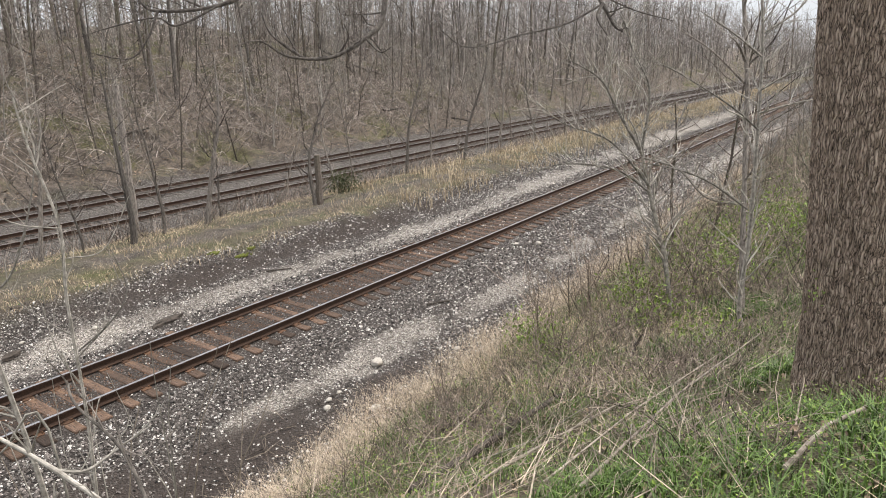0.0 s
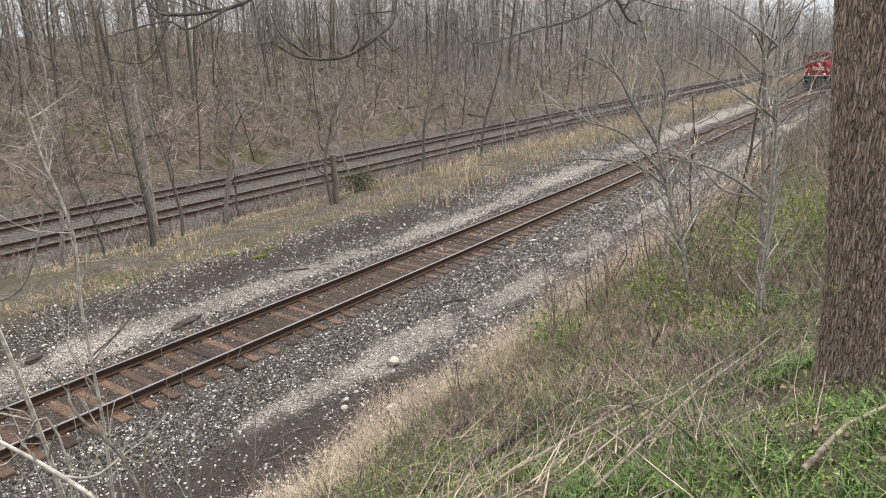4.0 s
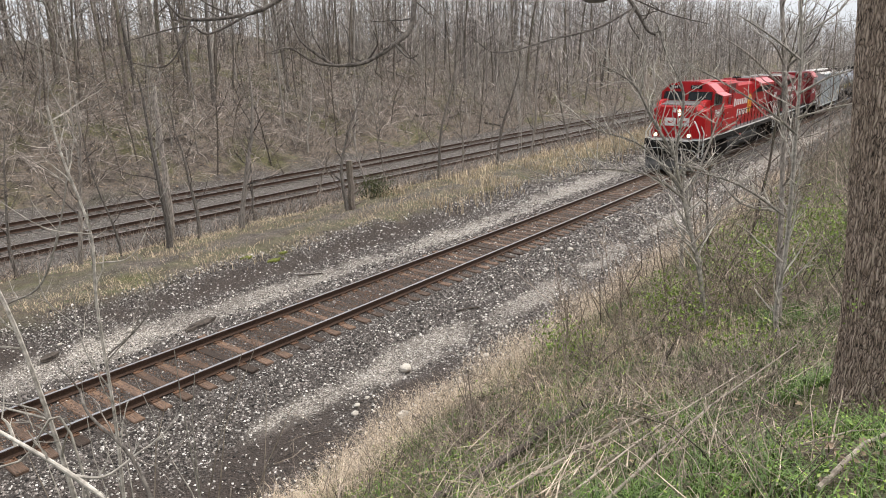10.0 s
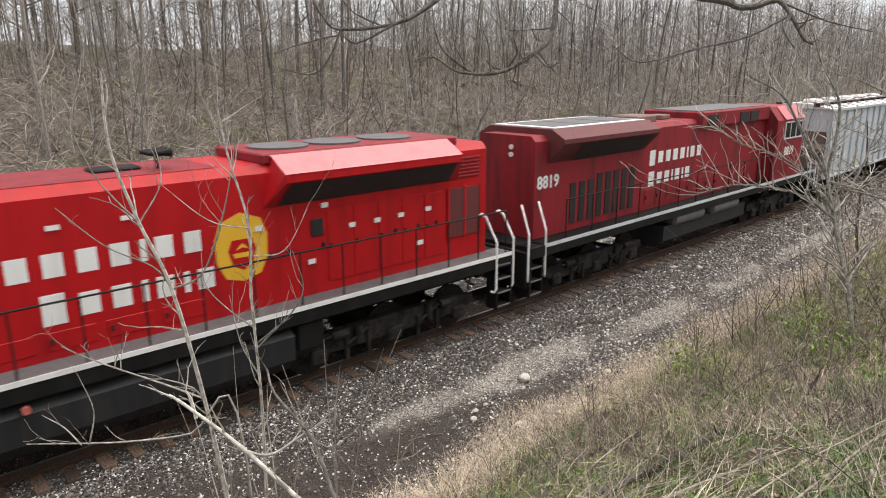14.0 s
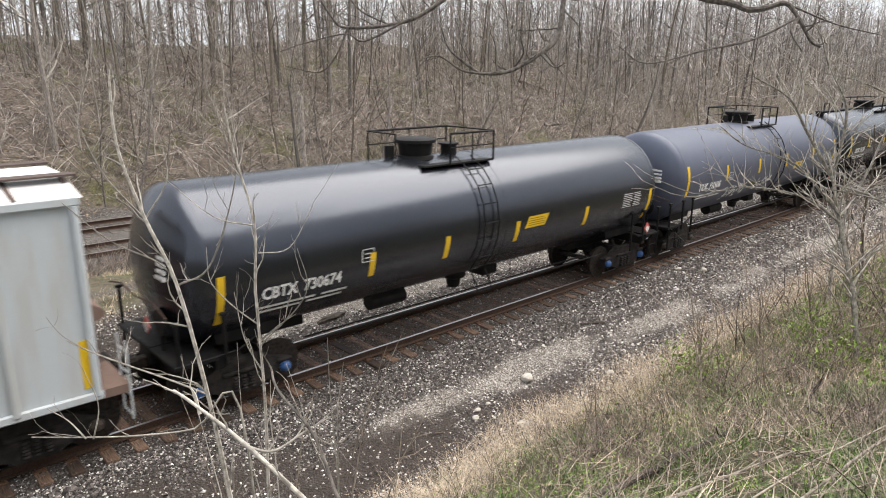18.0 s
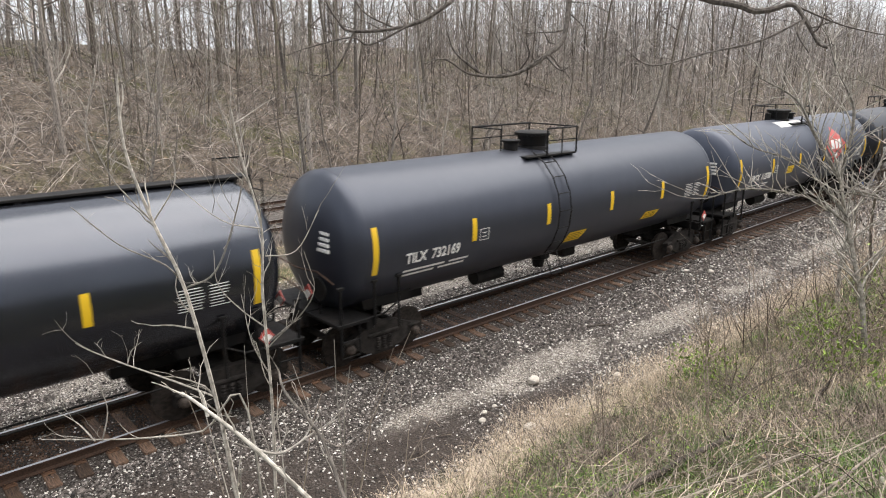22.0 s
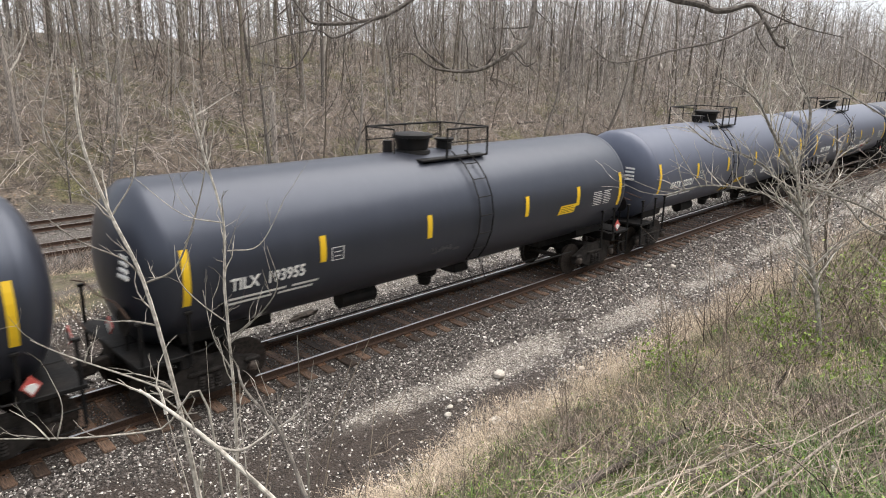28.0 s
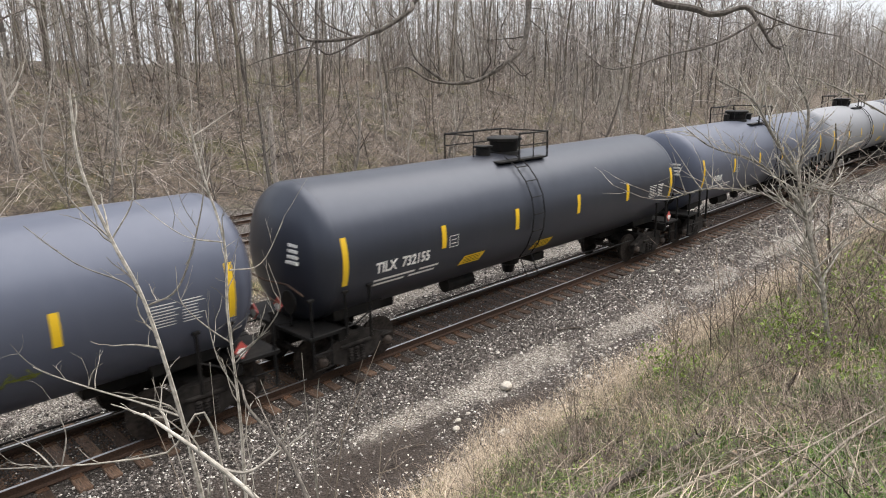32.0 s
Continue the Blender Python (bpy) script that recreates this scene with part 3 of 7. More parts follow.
def truck(parent, x, wheels=(-.89, .89), r=0.45, cap=None, heavy=False):
    """A bogie: side frames with springs, bolster and wheelsets."""
    t = Mesh()
    a, b = min(wheels), max(wheels)
    for s in (-1, 1):
        y0, y1 = s * .93, s * 1.1
        if heavy:
            t.prism([(x + a - .55, .62), (x + a - .5, .82), (x + a + .4, .9), (x + b - .4, .9), (x + b + .5, .82), (x + b + .55, .62), (x + b + .2, .5), (x + b - .5, .44),
                     (x + a + .5, .44), (x + a - .2, .5)], y0, y1)
            for w in wheels:
                t.box(x + w - .2, x + w + .2, min(s * 1.0, s * 1.2), max(s * 1.0, s * 1.2), .3, .62, .04)
            for k in (a * .5, b * .5):
                t.lathe([(-.2, .09), (.2, .09)], (x + k, s * 1.16, .72), "z", 10)
                t.tube([(x + k - .3, s * 1.18, .55), (x + k + .3, s * 1.18, .85)], .035, 6)
                t.lathe([(-.28, .1), (.1, .1), (.12, .04), (.28, .03)] if k > 0 else [(-.28, .03), (-.12, .04), (-.1, .1), (.28, .1)], (x + k * 1.6, s * 1.2, .84), "x", 10)
                t.box(x + k - .34, x + k - .24, min(s * 1.08, s * 1.17), max(s * 1.08, s * 1.17), .2, .7, .02)
                t.box(x + k + .24, x + k + .34, min(s * 1.08, s * 1.17), max(s * 1.08, s * 1.17), .2, .7, .02)
        else:
            t.prism([(x + a - .16, .36), (x + a - .16, .6), (x + a + .1, .66), (x - .35, .86), (x + .35, .86), (x + b - .1, .66), (x + b + .16, .6), (x + b + .16, .36),
                     (x + b - .1, .4), (x + .38, .22), (x + .3, .16), (x - .3, .16), (x - .38, .22), (x + a + .1, .4)], y0, y1)
            for k in (-.16, 0, .16):
                t.lathe([(-.15, .05), (-.13, .07), (-.1, .05), (-.07, .07), (-.04, .05), (-.01, .07), (.02, .05), (.05, .07), (.08, .05), (.11, .07), (.15, .05)], (x + k, s * 1.12, .4), "z", 8)
            t.box(x - .42, x + .42, min(s * 1.08, s * 1.15), max(s * 1.08, s * 1.15), .58, .66, .02)
            for w in wheels:
                t.box(x + w - .17, x + w + .17, min(s * 1.05, s * 1.14), max(s * 1.05, s * 1.14), .54, .64, .03)
    t.box(x - .2, x + .2, -.95, .95, .45, .8, .03)
    ob = part("truck", t, truck_dust, parent)
    for w in wheels:
        wheelset(ob, x + w, r)
    for w in wheels if not heavy else ():
        part("bearing_cap", Mesh().lathe([(-.1, .05), (-.06, .1), (.06, .125), (.08, .125)], (x + w, -1.12, r), "y", 12), cap or bearing_brown, ob, smooth=True)
        part("bearing_cap", Mesh().lathe([(-.08, .125), (-.06, .125), (.06, .1), (.1, .05)], (x + w, 1.12, r), "y", 12), bearing_brown, ob, smooth=True)
    return ob


def coupler(parent, x, d):
    c = Mesh()
    c.box(min(x, x - d * .7), max(x, x - d * .7), -.08, .08, .78, .98, .02)
    c.box(min(x, x + d * .2), max(x, x + d * .2), -.17, .17, .74, 1.02, .05)
    c.tube([(x - d * .1, .35, .8), (x + d * .15, .33, .5), (x + d * .3, .2, .42)], .03, 6)
    part("coupler", c, steel_worn, parent)


def bars(parent, mat, x, z, count, w, h, y, gap=1.5, name="stencil_lines", lean=0.0):
    """Small unreadable stencilling as plain bars on the near side."""
    m = Mesh()
    for i in range(count):
        k = random.uniform(.7, 1)
        m.box(x, x + w * k, y - .004, y, z - i * h * gap - h, z - i * h * gap)
    return part(name, m, mat, parent)


SIDE = Matrix.Rotation(radians(90), 4, "X")


def on_shell(z, zc, r, lift=.006):
    """The place across and the tilt on the near side of a round shell, at height z."""
    a = math.asin(max(-1, min(1, (z - zc) / r)))
    return -(r + lift) * math.cos(a), a


def shell_patch(m, x0, x1, z0, z1, zc, r, lift=.006, n=6, slant=0.0):
    """A thin curved sheet lying on the shell."""
    a0, a1 = math.asin((z0 - zc) / r), math.asin((z1 - zc) / r)
    v = []
    for i in range(n + 1):
        a = a0 + (a1 - a0) * i / n
        dx = slant * (i / n - .5)
        for rr in (r - .01, r + lift):
            y, z = -rr * math.cos(a), zc + rr * math.sin(a)
            v += [(x0 + dx, y, z), (x1 + dx, y, z)]
    f = []
    for i in range(n):
        o = i * 4
        f += [(o + 2, o + 3, o + 7, o + 6), (o, o + 2, o + 6, o + 4), (o + 3, o + 1, o + 5, o + 7)]
    return m.add(v, f)


def tank_car(label, shell_mat, number="", length=16.45, dome=-.35, long_walk=False, graffiti=(), diamond=False, cap=None, panels=(), plates=(), ladder_back=False, drop=0.0):
    """A tank car with its leading end at -length / 2; ladder_back: the ladder stands before the manway, not behind it."""
    left, right = (dome - 1.5, dome + .85) if ladder_back else (dome - .75, dome + 1.8)
    c = thing("tank_car", label, "tank car", "tank cars of the train")
    h, r, zc, e = length / 2, 1.55, 2.63, length / 2 - .44
    s = Mesh()
    prof = [(-e, .02), (-e + .03, .45), (-e + .11, .85), (-e + .24, 1.2), (-e + .4, 1.43), (-e + .56, 1.54), (-e + .66, r)]
    for k in range(1, 12):
        prof.append((-e + .66 + (2 * e - 1.32) * k / 12, r))
    prof += [(-a, q) for a, q in reversed(prof[:7])]
    s.lathe(prof, (0, 0, zc), "x", 56)
    shell = part("tank_shell", s, shell_mat, c, smooth=True)
    for x in (-e + .68, e - .68, .45):
        b = Mesh().lathe([(-.02, r + .006), (.02, r + .006)], (x, 0, zc), "x", 56, False)
        part("weld_band", b, shell_mat, shell, smooth=True)
    # manway, its housing and the platform round it
    m = Mesh()
    m.lathe([(0, .46), (.08, .44), (.1, .38), (.38, .43), (.39, .5), (.46, .5), (.49, .42)], (dome, 0, zc + r - .06), "z", 24)
    part("manway", m, black_under, c, smooth=True)
    m = Mesh()
    m.lathe([(0, .2), (.22, .2), (.24, .26), (.28, .26)], (dome + (-.95 if ladder_back else 1.05), -.05, zc + r - .03), "z", 16)
    part("vent_valve", Mesh().lathe([(0, .12), (.3, .12)], (dome + (.65 if ladder_back else -.62), .2, zc + r - .03), "z", 10), black_under, c)
    part("valve_housing", m, black_under, c, smooth=True)
    p = Mesh()
    top = zc + r
    for s_ in (-1, 1):
        p.box(left + .3, right, s_ * .62 - .24 if s_ > 0 else -.86, s_ * .62 + .24 if s_ > 0 else -.38, top - .17, top - .12, .01)
    part("platform", p, black_under, c, "black grated walkway")
    g = Mesh()
    for y in (-.86, .86):
        x0, x1 = (left + 1.1, right) if y < 0 else (left, right)
        g.tube([(x0, y, top - .15), (x0, y, top + .56), (x1, y, top + .56), (x1, y, top - .15)], .03, 6)
        g.tube([(x0, y, top + .24), (x1, y, top + .24)], .016, 5)
        g.tube([((x0 + x1) / 2, y, top - .15), ((x0 + x1) / 2, y, top + .56)], .018, 5)
    g.tube([(left, .86, top + .56), (left, -.2, top + .56), (left, -.2, top)], .02, 5)
    g.tube([(right, .86, top + .56), (right, -.86, top + .56)], .02, 5)
    part("safety_railing", g, black_under, c)
    # ladder on the near side
    l = Mesh()
    lx = dome + (-.5 if ladder_back else 1.0)
    angles = [radians(a) for a in (68, 50, 34, 18, 2, -14, -30, -44)]
    for dx in (-.24, .24):
        l.tube([(lx + dx, -(r + .1) * math.cos(a), zc + (r + .1) * math.sin(a)) for a in angles] + [(lx + dx, -1.45, .95)], .018, 5)
    for a in angles[1:]:
        l.tube([(lx - .24, -(r + .1) * math.cos(a), zc + (r + .1) * math.sin(a)), (lx + .24, -(r + .1) * math.cos(a), zc + (r + .1) * math.sin(a))], .014, 5)
    l.tube([(lx - .24, -1.45, .95), (lx + .24, -1.45, .95)], .016, 5)
    part("ladder", l, black_under, c)
    # underframe: stub sills, saddles, side rail, end platforms with hand rails
    for d in (-1, 1):
        x0, x1 = d * (h - .35), d * (h - 3.6)
        part("stub_sill", Mesh().box(min(x0, x1), max(x0, x1), -.28, .28, .86, 1.22, .02), black_under, c)
        part("saddle", Mesh().prism([(d * (h - 2.6), 1.2), (d * (h - 1.35), 1.2), (d * (h - 1.2), 1.9), (d * (h - 2.7), 1.6)], -.95, .95), black_under, c)
        part("end_platform", Mesh().box(min(d * (h - .35), d * (h - 1.15)), max(d * (h - .35), d * (h - 1.15)), -1.45, 1.45, 1.12, 1.2, .01), black_under, c)
        part("bolster", Mesh().box(min(d * (h - 1.3), d * (h - 1.1)), max(d * (h - 1.3), d * (h - 1.1)), -1.4, 1.4, .9, 1.16, .02), black_under, c)
    part("brake_pipe", Mesh().tube([(-h + 3, -1.1, .82), (h - 3, -1.1, .82)], .02, 6), black_under, c)
    part("brake_rod", Mesh().tube([(-h + 3.4, -.6, .7), (h - 3.4, -.5, .66)], .02, 6), black_under, c)
    for d in (-1, 1):
        x = d * (h - .45)
        for y in (-1.42, 1.42):
            k = Mesh()
            for xx, z0 in ((x, .5), (x - d * .85, 1.0), (x - d * 1.5, .8)):
                k.tube([(xx, y, z0), (xx, y, 1.98)], .034, 6)
                k.box(xx - .07, xx + .07, y - .04, y + .04, 1.94, 2.0, .01)
            k.tube([(x - d * 1.5, y, 1.4), (x - d * 1.1, y, 1.2), (x, y, 1.16)], .02, 5)
            part("end_handrail", k, black_under, c)
            k = Mesh()
            k.tube([(x, y, 1.16), (x, y, .45), (x - d * .45, y, .45), (x - d * .45, y, 1.16)], .02, 5)
            k.tube([(x, y, .8), (x - d * .45, y, .8)], .018, 5)
            part("step", k, black_under, c)
    for d in (-1, 1):
        x = d * (h - .3)
        k = Mesh().tube([(x, -1.42, 2.1), (x - d * .02, -.8, 2.22), (x, 0, 2.16), (x - d * .02, .8, 2.22), (x, 1.42, 2.1)], .016, 5)
        part("end_wire", k, rust_side, c)
    part("brake_valve", Mesh().box(.9, 1.5, -.3, .3, .8, 1.1, .05), black_under, c)
    part("brake_cylinder", Mesh().lathe([(-.5, .2), (.5, .2)], (-2.4, -.3, .96), "x", 14), black_under, c)
    part("outlet_valve", Mesh().lathe([(-.5, .16), (-.28, .2), (-.22, .32), (0, .34)], (.1, 0, 1.15), "z", 14), black_under, c)
    w = Mesh()
    w.lathe([(-.02, .25), (.02, .25)], (-h + .5, -.55, 1.75), "x", 16)
    w.tube([(-h + .52, -.55, 1.2), (-h + .52, -.55, 1.75)], .03, 6)
    part("brake_wheel", w, black_under, c)
    for d in (-1, 1):
        truck(c, d * (h - 1.75), cap=cap)
        coupler(c, d * (h - .12), d)
    # stripes, stencils and plates on the near side
    for x in (-6.95, 6.95):
        shell_patch(st := Mesh(), x - .07, x + .07, 2.1 - drop, 3.12 - drop * 1.15, zc, r)
        part("yellow_stripe", st, yellow_paint, c)
    for x in panels or (-4.1, -1.4, 1.4, 4.1):
        shell_patch(st := Mesh(), x - .07, x + .07, 2.38 - drop, 2.92 - drop, zc, r)
        part("yellow_stripe", st, yellow_paint, c)
    for x0, x1, z0, z1 in plates or ((3.4, 4.1, 1.8, 2.06),):
        shell_patch(st := Mesh(), x0, x1, z0, z1, zc, r, slant=.12)
        pn = part("yellow_panel", st, yellow_paint, c, "yellow warning panel")
        st = Mesh()
        for i in range(4):
            zz = z0 + (z1 - z0) * (.2 + .19 * i)
            shell_patch(st, x0 + .07, x1 - .07 - .05 * (i % 2), zz, zz + .012, zc, r, lift=.009, n=1)
        part("panel_line", st, black_under, pn)
    sh = Mesh()
    for i in range(8):
        z = 2.66 - i * .055
        shell_patch(sh, 5.5, 6.0 - random.uniform(0, .12), z - .018, z, zc, r, n=1)
        shell_patch(sh, 6.05, 6.45 - random.uniform(0, .15), z - .018, z, zc, r, n=1)
    part("stencil_panel", sh, white_paint, c, "white stencilled data panel")
    sh = Mesh()
    for i, (x, w_) in enumerate(((-6.15, 1.2), (-4.8, .6), (-6.15, .9), (-5.1, .8))):
        z = 2.04 - .1 * (i // 2) - drop * .4
        shell_patch(sh, x, x + w_, z - .05, z, zc, r, n=2)
    part("stencil_line", sh, white_paint, c)
    if number:
        yy, a = on_shell(2.2, zc, r)
        letters(number, .34, white_paint, c, Matrix.Translation((-6.15, yy - .012 + drop * .12, 2.2 - drop * .4)) @ Matrix.Rotation(radians(90) + .2, 4, "X") @ Matrix.Diagonal((.84, 1, 1, 1)), "car_number", bold=.008)
    fr = Mesh()
    for x0, x1, z0, z1 in ((-3.0, -2.7, 2.36, 2.375), (-3.0, -2.7, 2.625, 2.64), (-3.0, -2.985, 2.36, 2.64), (-2.715, -2.7, 2.36, 2.64), (-2.93, -2.78, 2.44, 2.46), (-2.93, -2.78, 2.53, 2.55)):
        shell_patch(fr, x0 - .92, x1 - .92, z0, z1, zc, r, n=1)
    part("stencil_box", fr, white_paint, c)
    eb = Mesh()
    for i in range(4):
        z = 3.02 - i * .12
        eb.box(-e + .085 - .012 * i, -e + .1, -.95, -.95 + .8 * random.uniform(.6, 1), z - .06, z)
    part("end_stencil", eb, white_paint, c)
    for x in (-h + .3, h - .3):
        pl = Mesh()
        pl.prism([(-.62, 1.72), (-.45, 1.89), (-.28, 1.72), (-.45, 1.55)], x - .01, x + .01, "x")
        part("placard", pl, placard_red, c, "red and white diamond hazard placard")
        pw = Mesh()
        pw.prism([(-.57, 1.7), (-.5, 1.77), (-.4, 1.77), (-.33, 1.7), (-.45, 1.58)], x - .016, x + .016, "x")
        part("placard_centre", pw, white_paint, c)
    pl = Mesh()
    pl.prism([(h - 1.3, 1.42), (h - 1.15, 1.6), (h - 1.0, 1.42), (h - 1.15, 1.24)], -1.48, -1.46)
    part("placard", pl, placard_red, c)
    pw = Mesh().prism([(h - 1.25, 1.4), (h - 1.2, 1.46), (h - 1.1, 1.46), (h - 1.05, 1.4), (h - 1.15, 1.28)], -1.49, -1.475)
    part("placard_centre", pw, white_paint, c)
    if long_walk:
        lw = Mesh()
        lw.box(-e + .2, e - .2, -.2, .2, top + .02, top + .07, .01)
        for i in range(9):
            x = -e + .5 + i * (2 * e - 1) / 8
            lw.box(x - .04, x + .04, -.18, .18, top - .06, top + .03)
        part("roof_walkway", lw, black_under, c)
        for d in (-1, 1):
            lr = Mesh()
            x = d * (e - .25)
            lr.tube([(x, -.25, top), (x, -.25, top + .45), (x - d * .7, -.25, top + .45), (x - d * .7, -.25, top)], .018, 5)
            lr.tube([(x + d * .3, -.24, 1.2), (x + d * .25, -.24, top)], .018, 5)
            lr.tube([(x + d * .3, .24, 1.2), (x + d * .25, .24, top)], .018, 5)
            for i in range(8):
                z = 1.4 + i * .36
                lr.tube([(x + d * .28, -.24, z), (x + d * .28, .24, z)], .013, 5)
            part("end_ladder", lr, black_under, c)
    if diamond:
        dm = Mesh()
        n = 12
        z0, z1, xm, w_ = 2.15, 3.75, 2.85, 1.3
        v = []
        for i in range(n + 1):
            z = z0 + (z1 - z0) * i / n
            half = max(.01, w_ * (1 - abs(2 * i / n - 1)))
            a = math.asin((z - zc) / r)
            y, zz = -(r + .006) * math.cos(a), zc + (r + .006) * math.sin(a)
            v += [(xm - half, y, zz), (xm + half, y, zz)]
        dm.add(v, [(2 * i, 2 * i + 1, 2 * i + 3, 2 * i + 2) for i in range(n)])
        part("red_diamond", dm, placard_red, c, "large red diamond emblem with white blocks")
        for x0, x1, za, zb in ((3.62, 3.98, 2.76, 3.12), (4.1, 4.38, 2.76, 3.12), (4.5, 4.78, 2.76, 3.12), (4.0, 4.3, 2.36, 2.4), (3.95, 4.35, 2.44, 2.48), (4.0, 4.3, 2.52, 2.56)):
            wd = Mesh()
            shell_patch(wd, x0 * 1.05 - 1.58, x1 * 1.05 - 1.58, za + .05, zb + .09, zc, r, lift=.012, n=2)
            part("white_block", wd, white_paint, c)
        pt = Mesh()
        shell_patch(pt, -1.86, .8, 3.95, 4.13, zc, r, lift=.005, n=4)
        part("primer_patch", pt, primer_white, c, "pale patch of bare primer below the manway")
    rr = random.Random(len(number) + len(graffiti))
    for x0, x1, z0, z1, mat in graffiti:
        gr = Mesh()
        strokes = max(3, int((x1 - x0) / .1))
        for k in range(strokes):
            x = x0 + (x1 - x0) * k / strokes
            for _ in range(2):
                za = rr.uniform(z0, z1 - .08)
                if rr.random() < .55:
                    shell_patch(gr, x, x + rr.uniform(.025, .05), za, min(z1, za + rr.uniform(.12, .35)), zc, r, lift=.007, n=4, slant=rr.uniform(-.16, .2))
                else:
                    shell_patch(gr, x, x + rr.uniform(.1, .24), za, za + .04, zc, r, lift=.008, n=1)
        part("graffiti", gr, mat, c, "spray-painted scrawl")
    return c


def livery(parent, mat, x, z_top, s, y, indent=.95):
    """The line's lettering as two rows of plain white blocks, the first of each row taller."""
    for widths, x0, z0 in (((.48, .42, .42, .42, .42, .15, .42, .42), x, z_top - .4 * s), ((.48, .42, .42, .15, .42, .15, .42), x + indent * s, z_top - 1.1 * s)):
        p = x0
        for i, w in enumerate(widths):
            w *= s
            tall = .06 * s if i == 0 else 0
            m = Mesh()
            m.box(p + w * .08, p + w * .8, y - .006, y, z0 - tall, z0 + .38 * s + tall, .004)
            part("livery_block", m, mat, parent)
            p += w + .075 * s


def stair_rail(parent, mat, x, y, d, z0=.75, z1=2.75):
    m = Mesh()
    m.tube([(x + d * .1, y * .72, z1), (x + d * .04, y * .74, z1 + .03), (x - d * .02, y * .8, z1 - .06), (x - d * .1, y, 2.1), (x - d * .1, y, z0 + .15), (x - d * .06, y * .98, z0 + .08), (x, y * .94, z0 + .1)], .032, 7)
    part("hand_rail", m, mat, parent, "white-painted grab rail")


def steps(parent, x0, x1, y):
    for z in (.42, .78, 1.14, 1.5):
        st = part("step", Mesh().box(x0, x1, min(y, y * .78), max(y, y * .78), z - .025, z + .02, .008), steel_worn, parent)
        part("step_edge", Mesh().box(x0 + .02, x1 - .02, min(y * 1.004, y * .985), max(y * 1.004, y * .985), z - .022, z + .022, .005), deck_grey, st)
    b = Mesh()
    b.box(x0 - .03, x0 + .02, min(y * .76, y), max(y * .76, y), .36, 1.75, .005)
    b.box(x1 - .02, x1 + .03, min(y * .76, y), max(y * .76, y), .36, 1.75, .005)
    b.box(x0, x1, min(y * .74, y * .77), max(y * .74, y * .77), .36, 1.75)
    part("step_well", b, black_under, parent)


def side_rails(parent, mat, x0, x1, y, z0, z1, posts):
    for s in (-1, 1):
        m = Mesh()
        m.tube([(x0, s * y, z1), (x1, s * y, z1)], .02, 6)
        for i in range(posts):
            x = x0 + (x1 - x0) * i / (posts - 1)
            m.tube([(x, s * y, z0), (x, s * y, z1)], .018, 5)
        part("walkway_railing", m, mat, parent)


def panel_lines(parent, mat, spans, y, proud=.018):
    """Access doors standing a little proud, each with its latches."""
    for x0, x1, z0, z1 in spans:
        m = Mesh()
        m.box(x0, x1, y - proud, y, z0, z1, .012 if proud > .05 else .008)
        ob = part("access_door", m, mat, parent)
        k = Mesh()
        k.box(x0 + .04, x0 + .09, y - proud - .022, y - proud + .002, (z0 + z1) / 2 - .05, (z0 + z1) / 2 + .05)
        part("latch", k, steel_worn, ob)


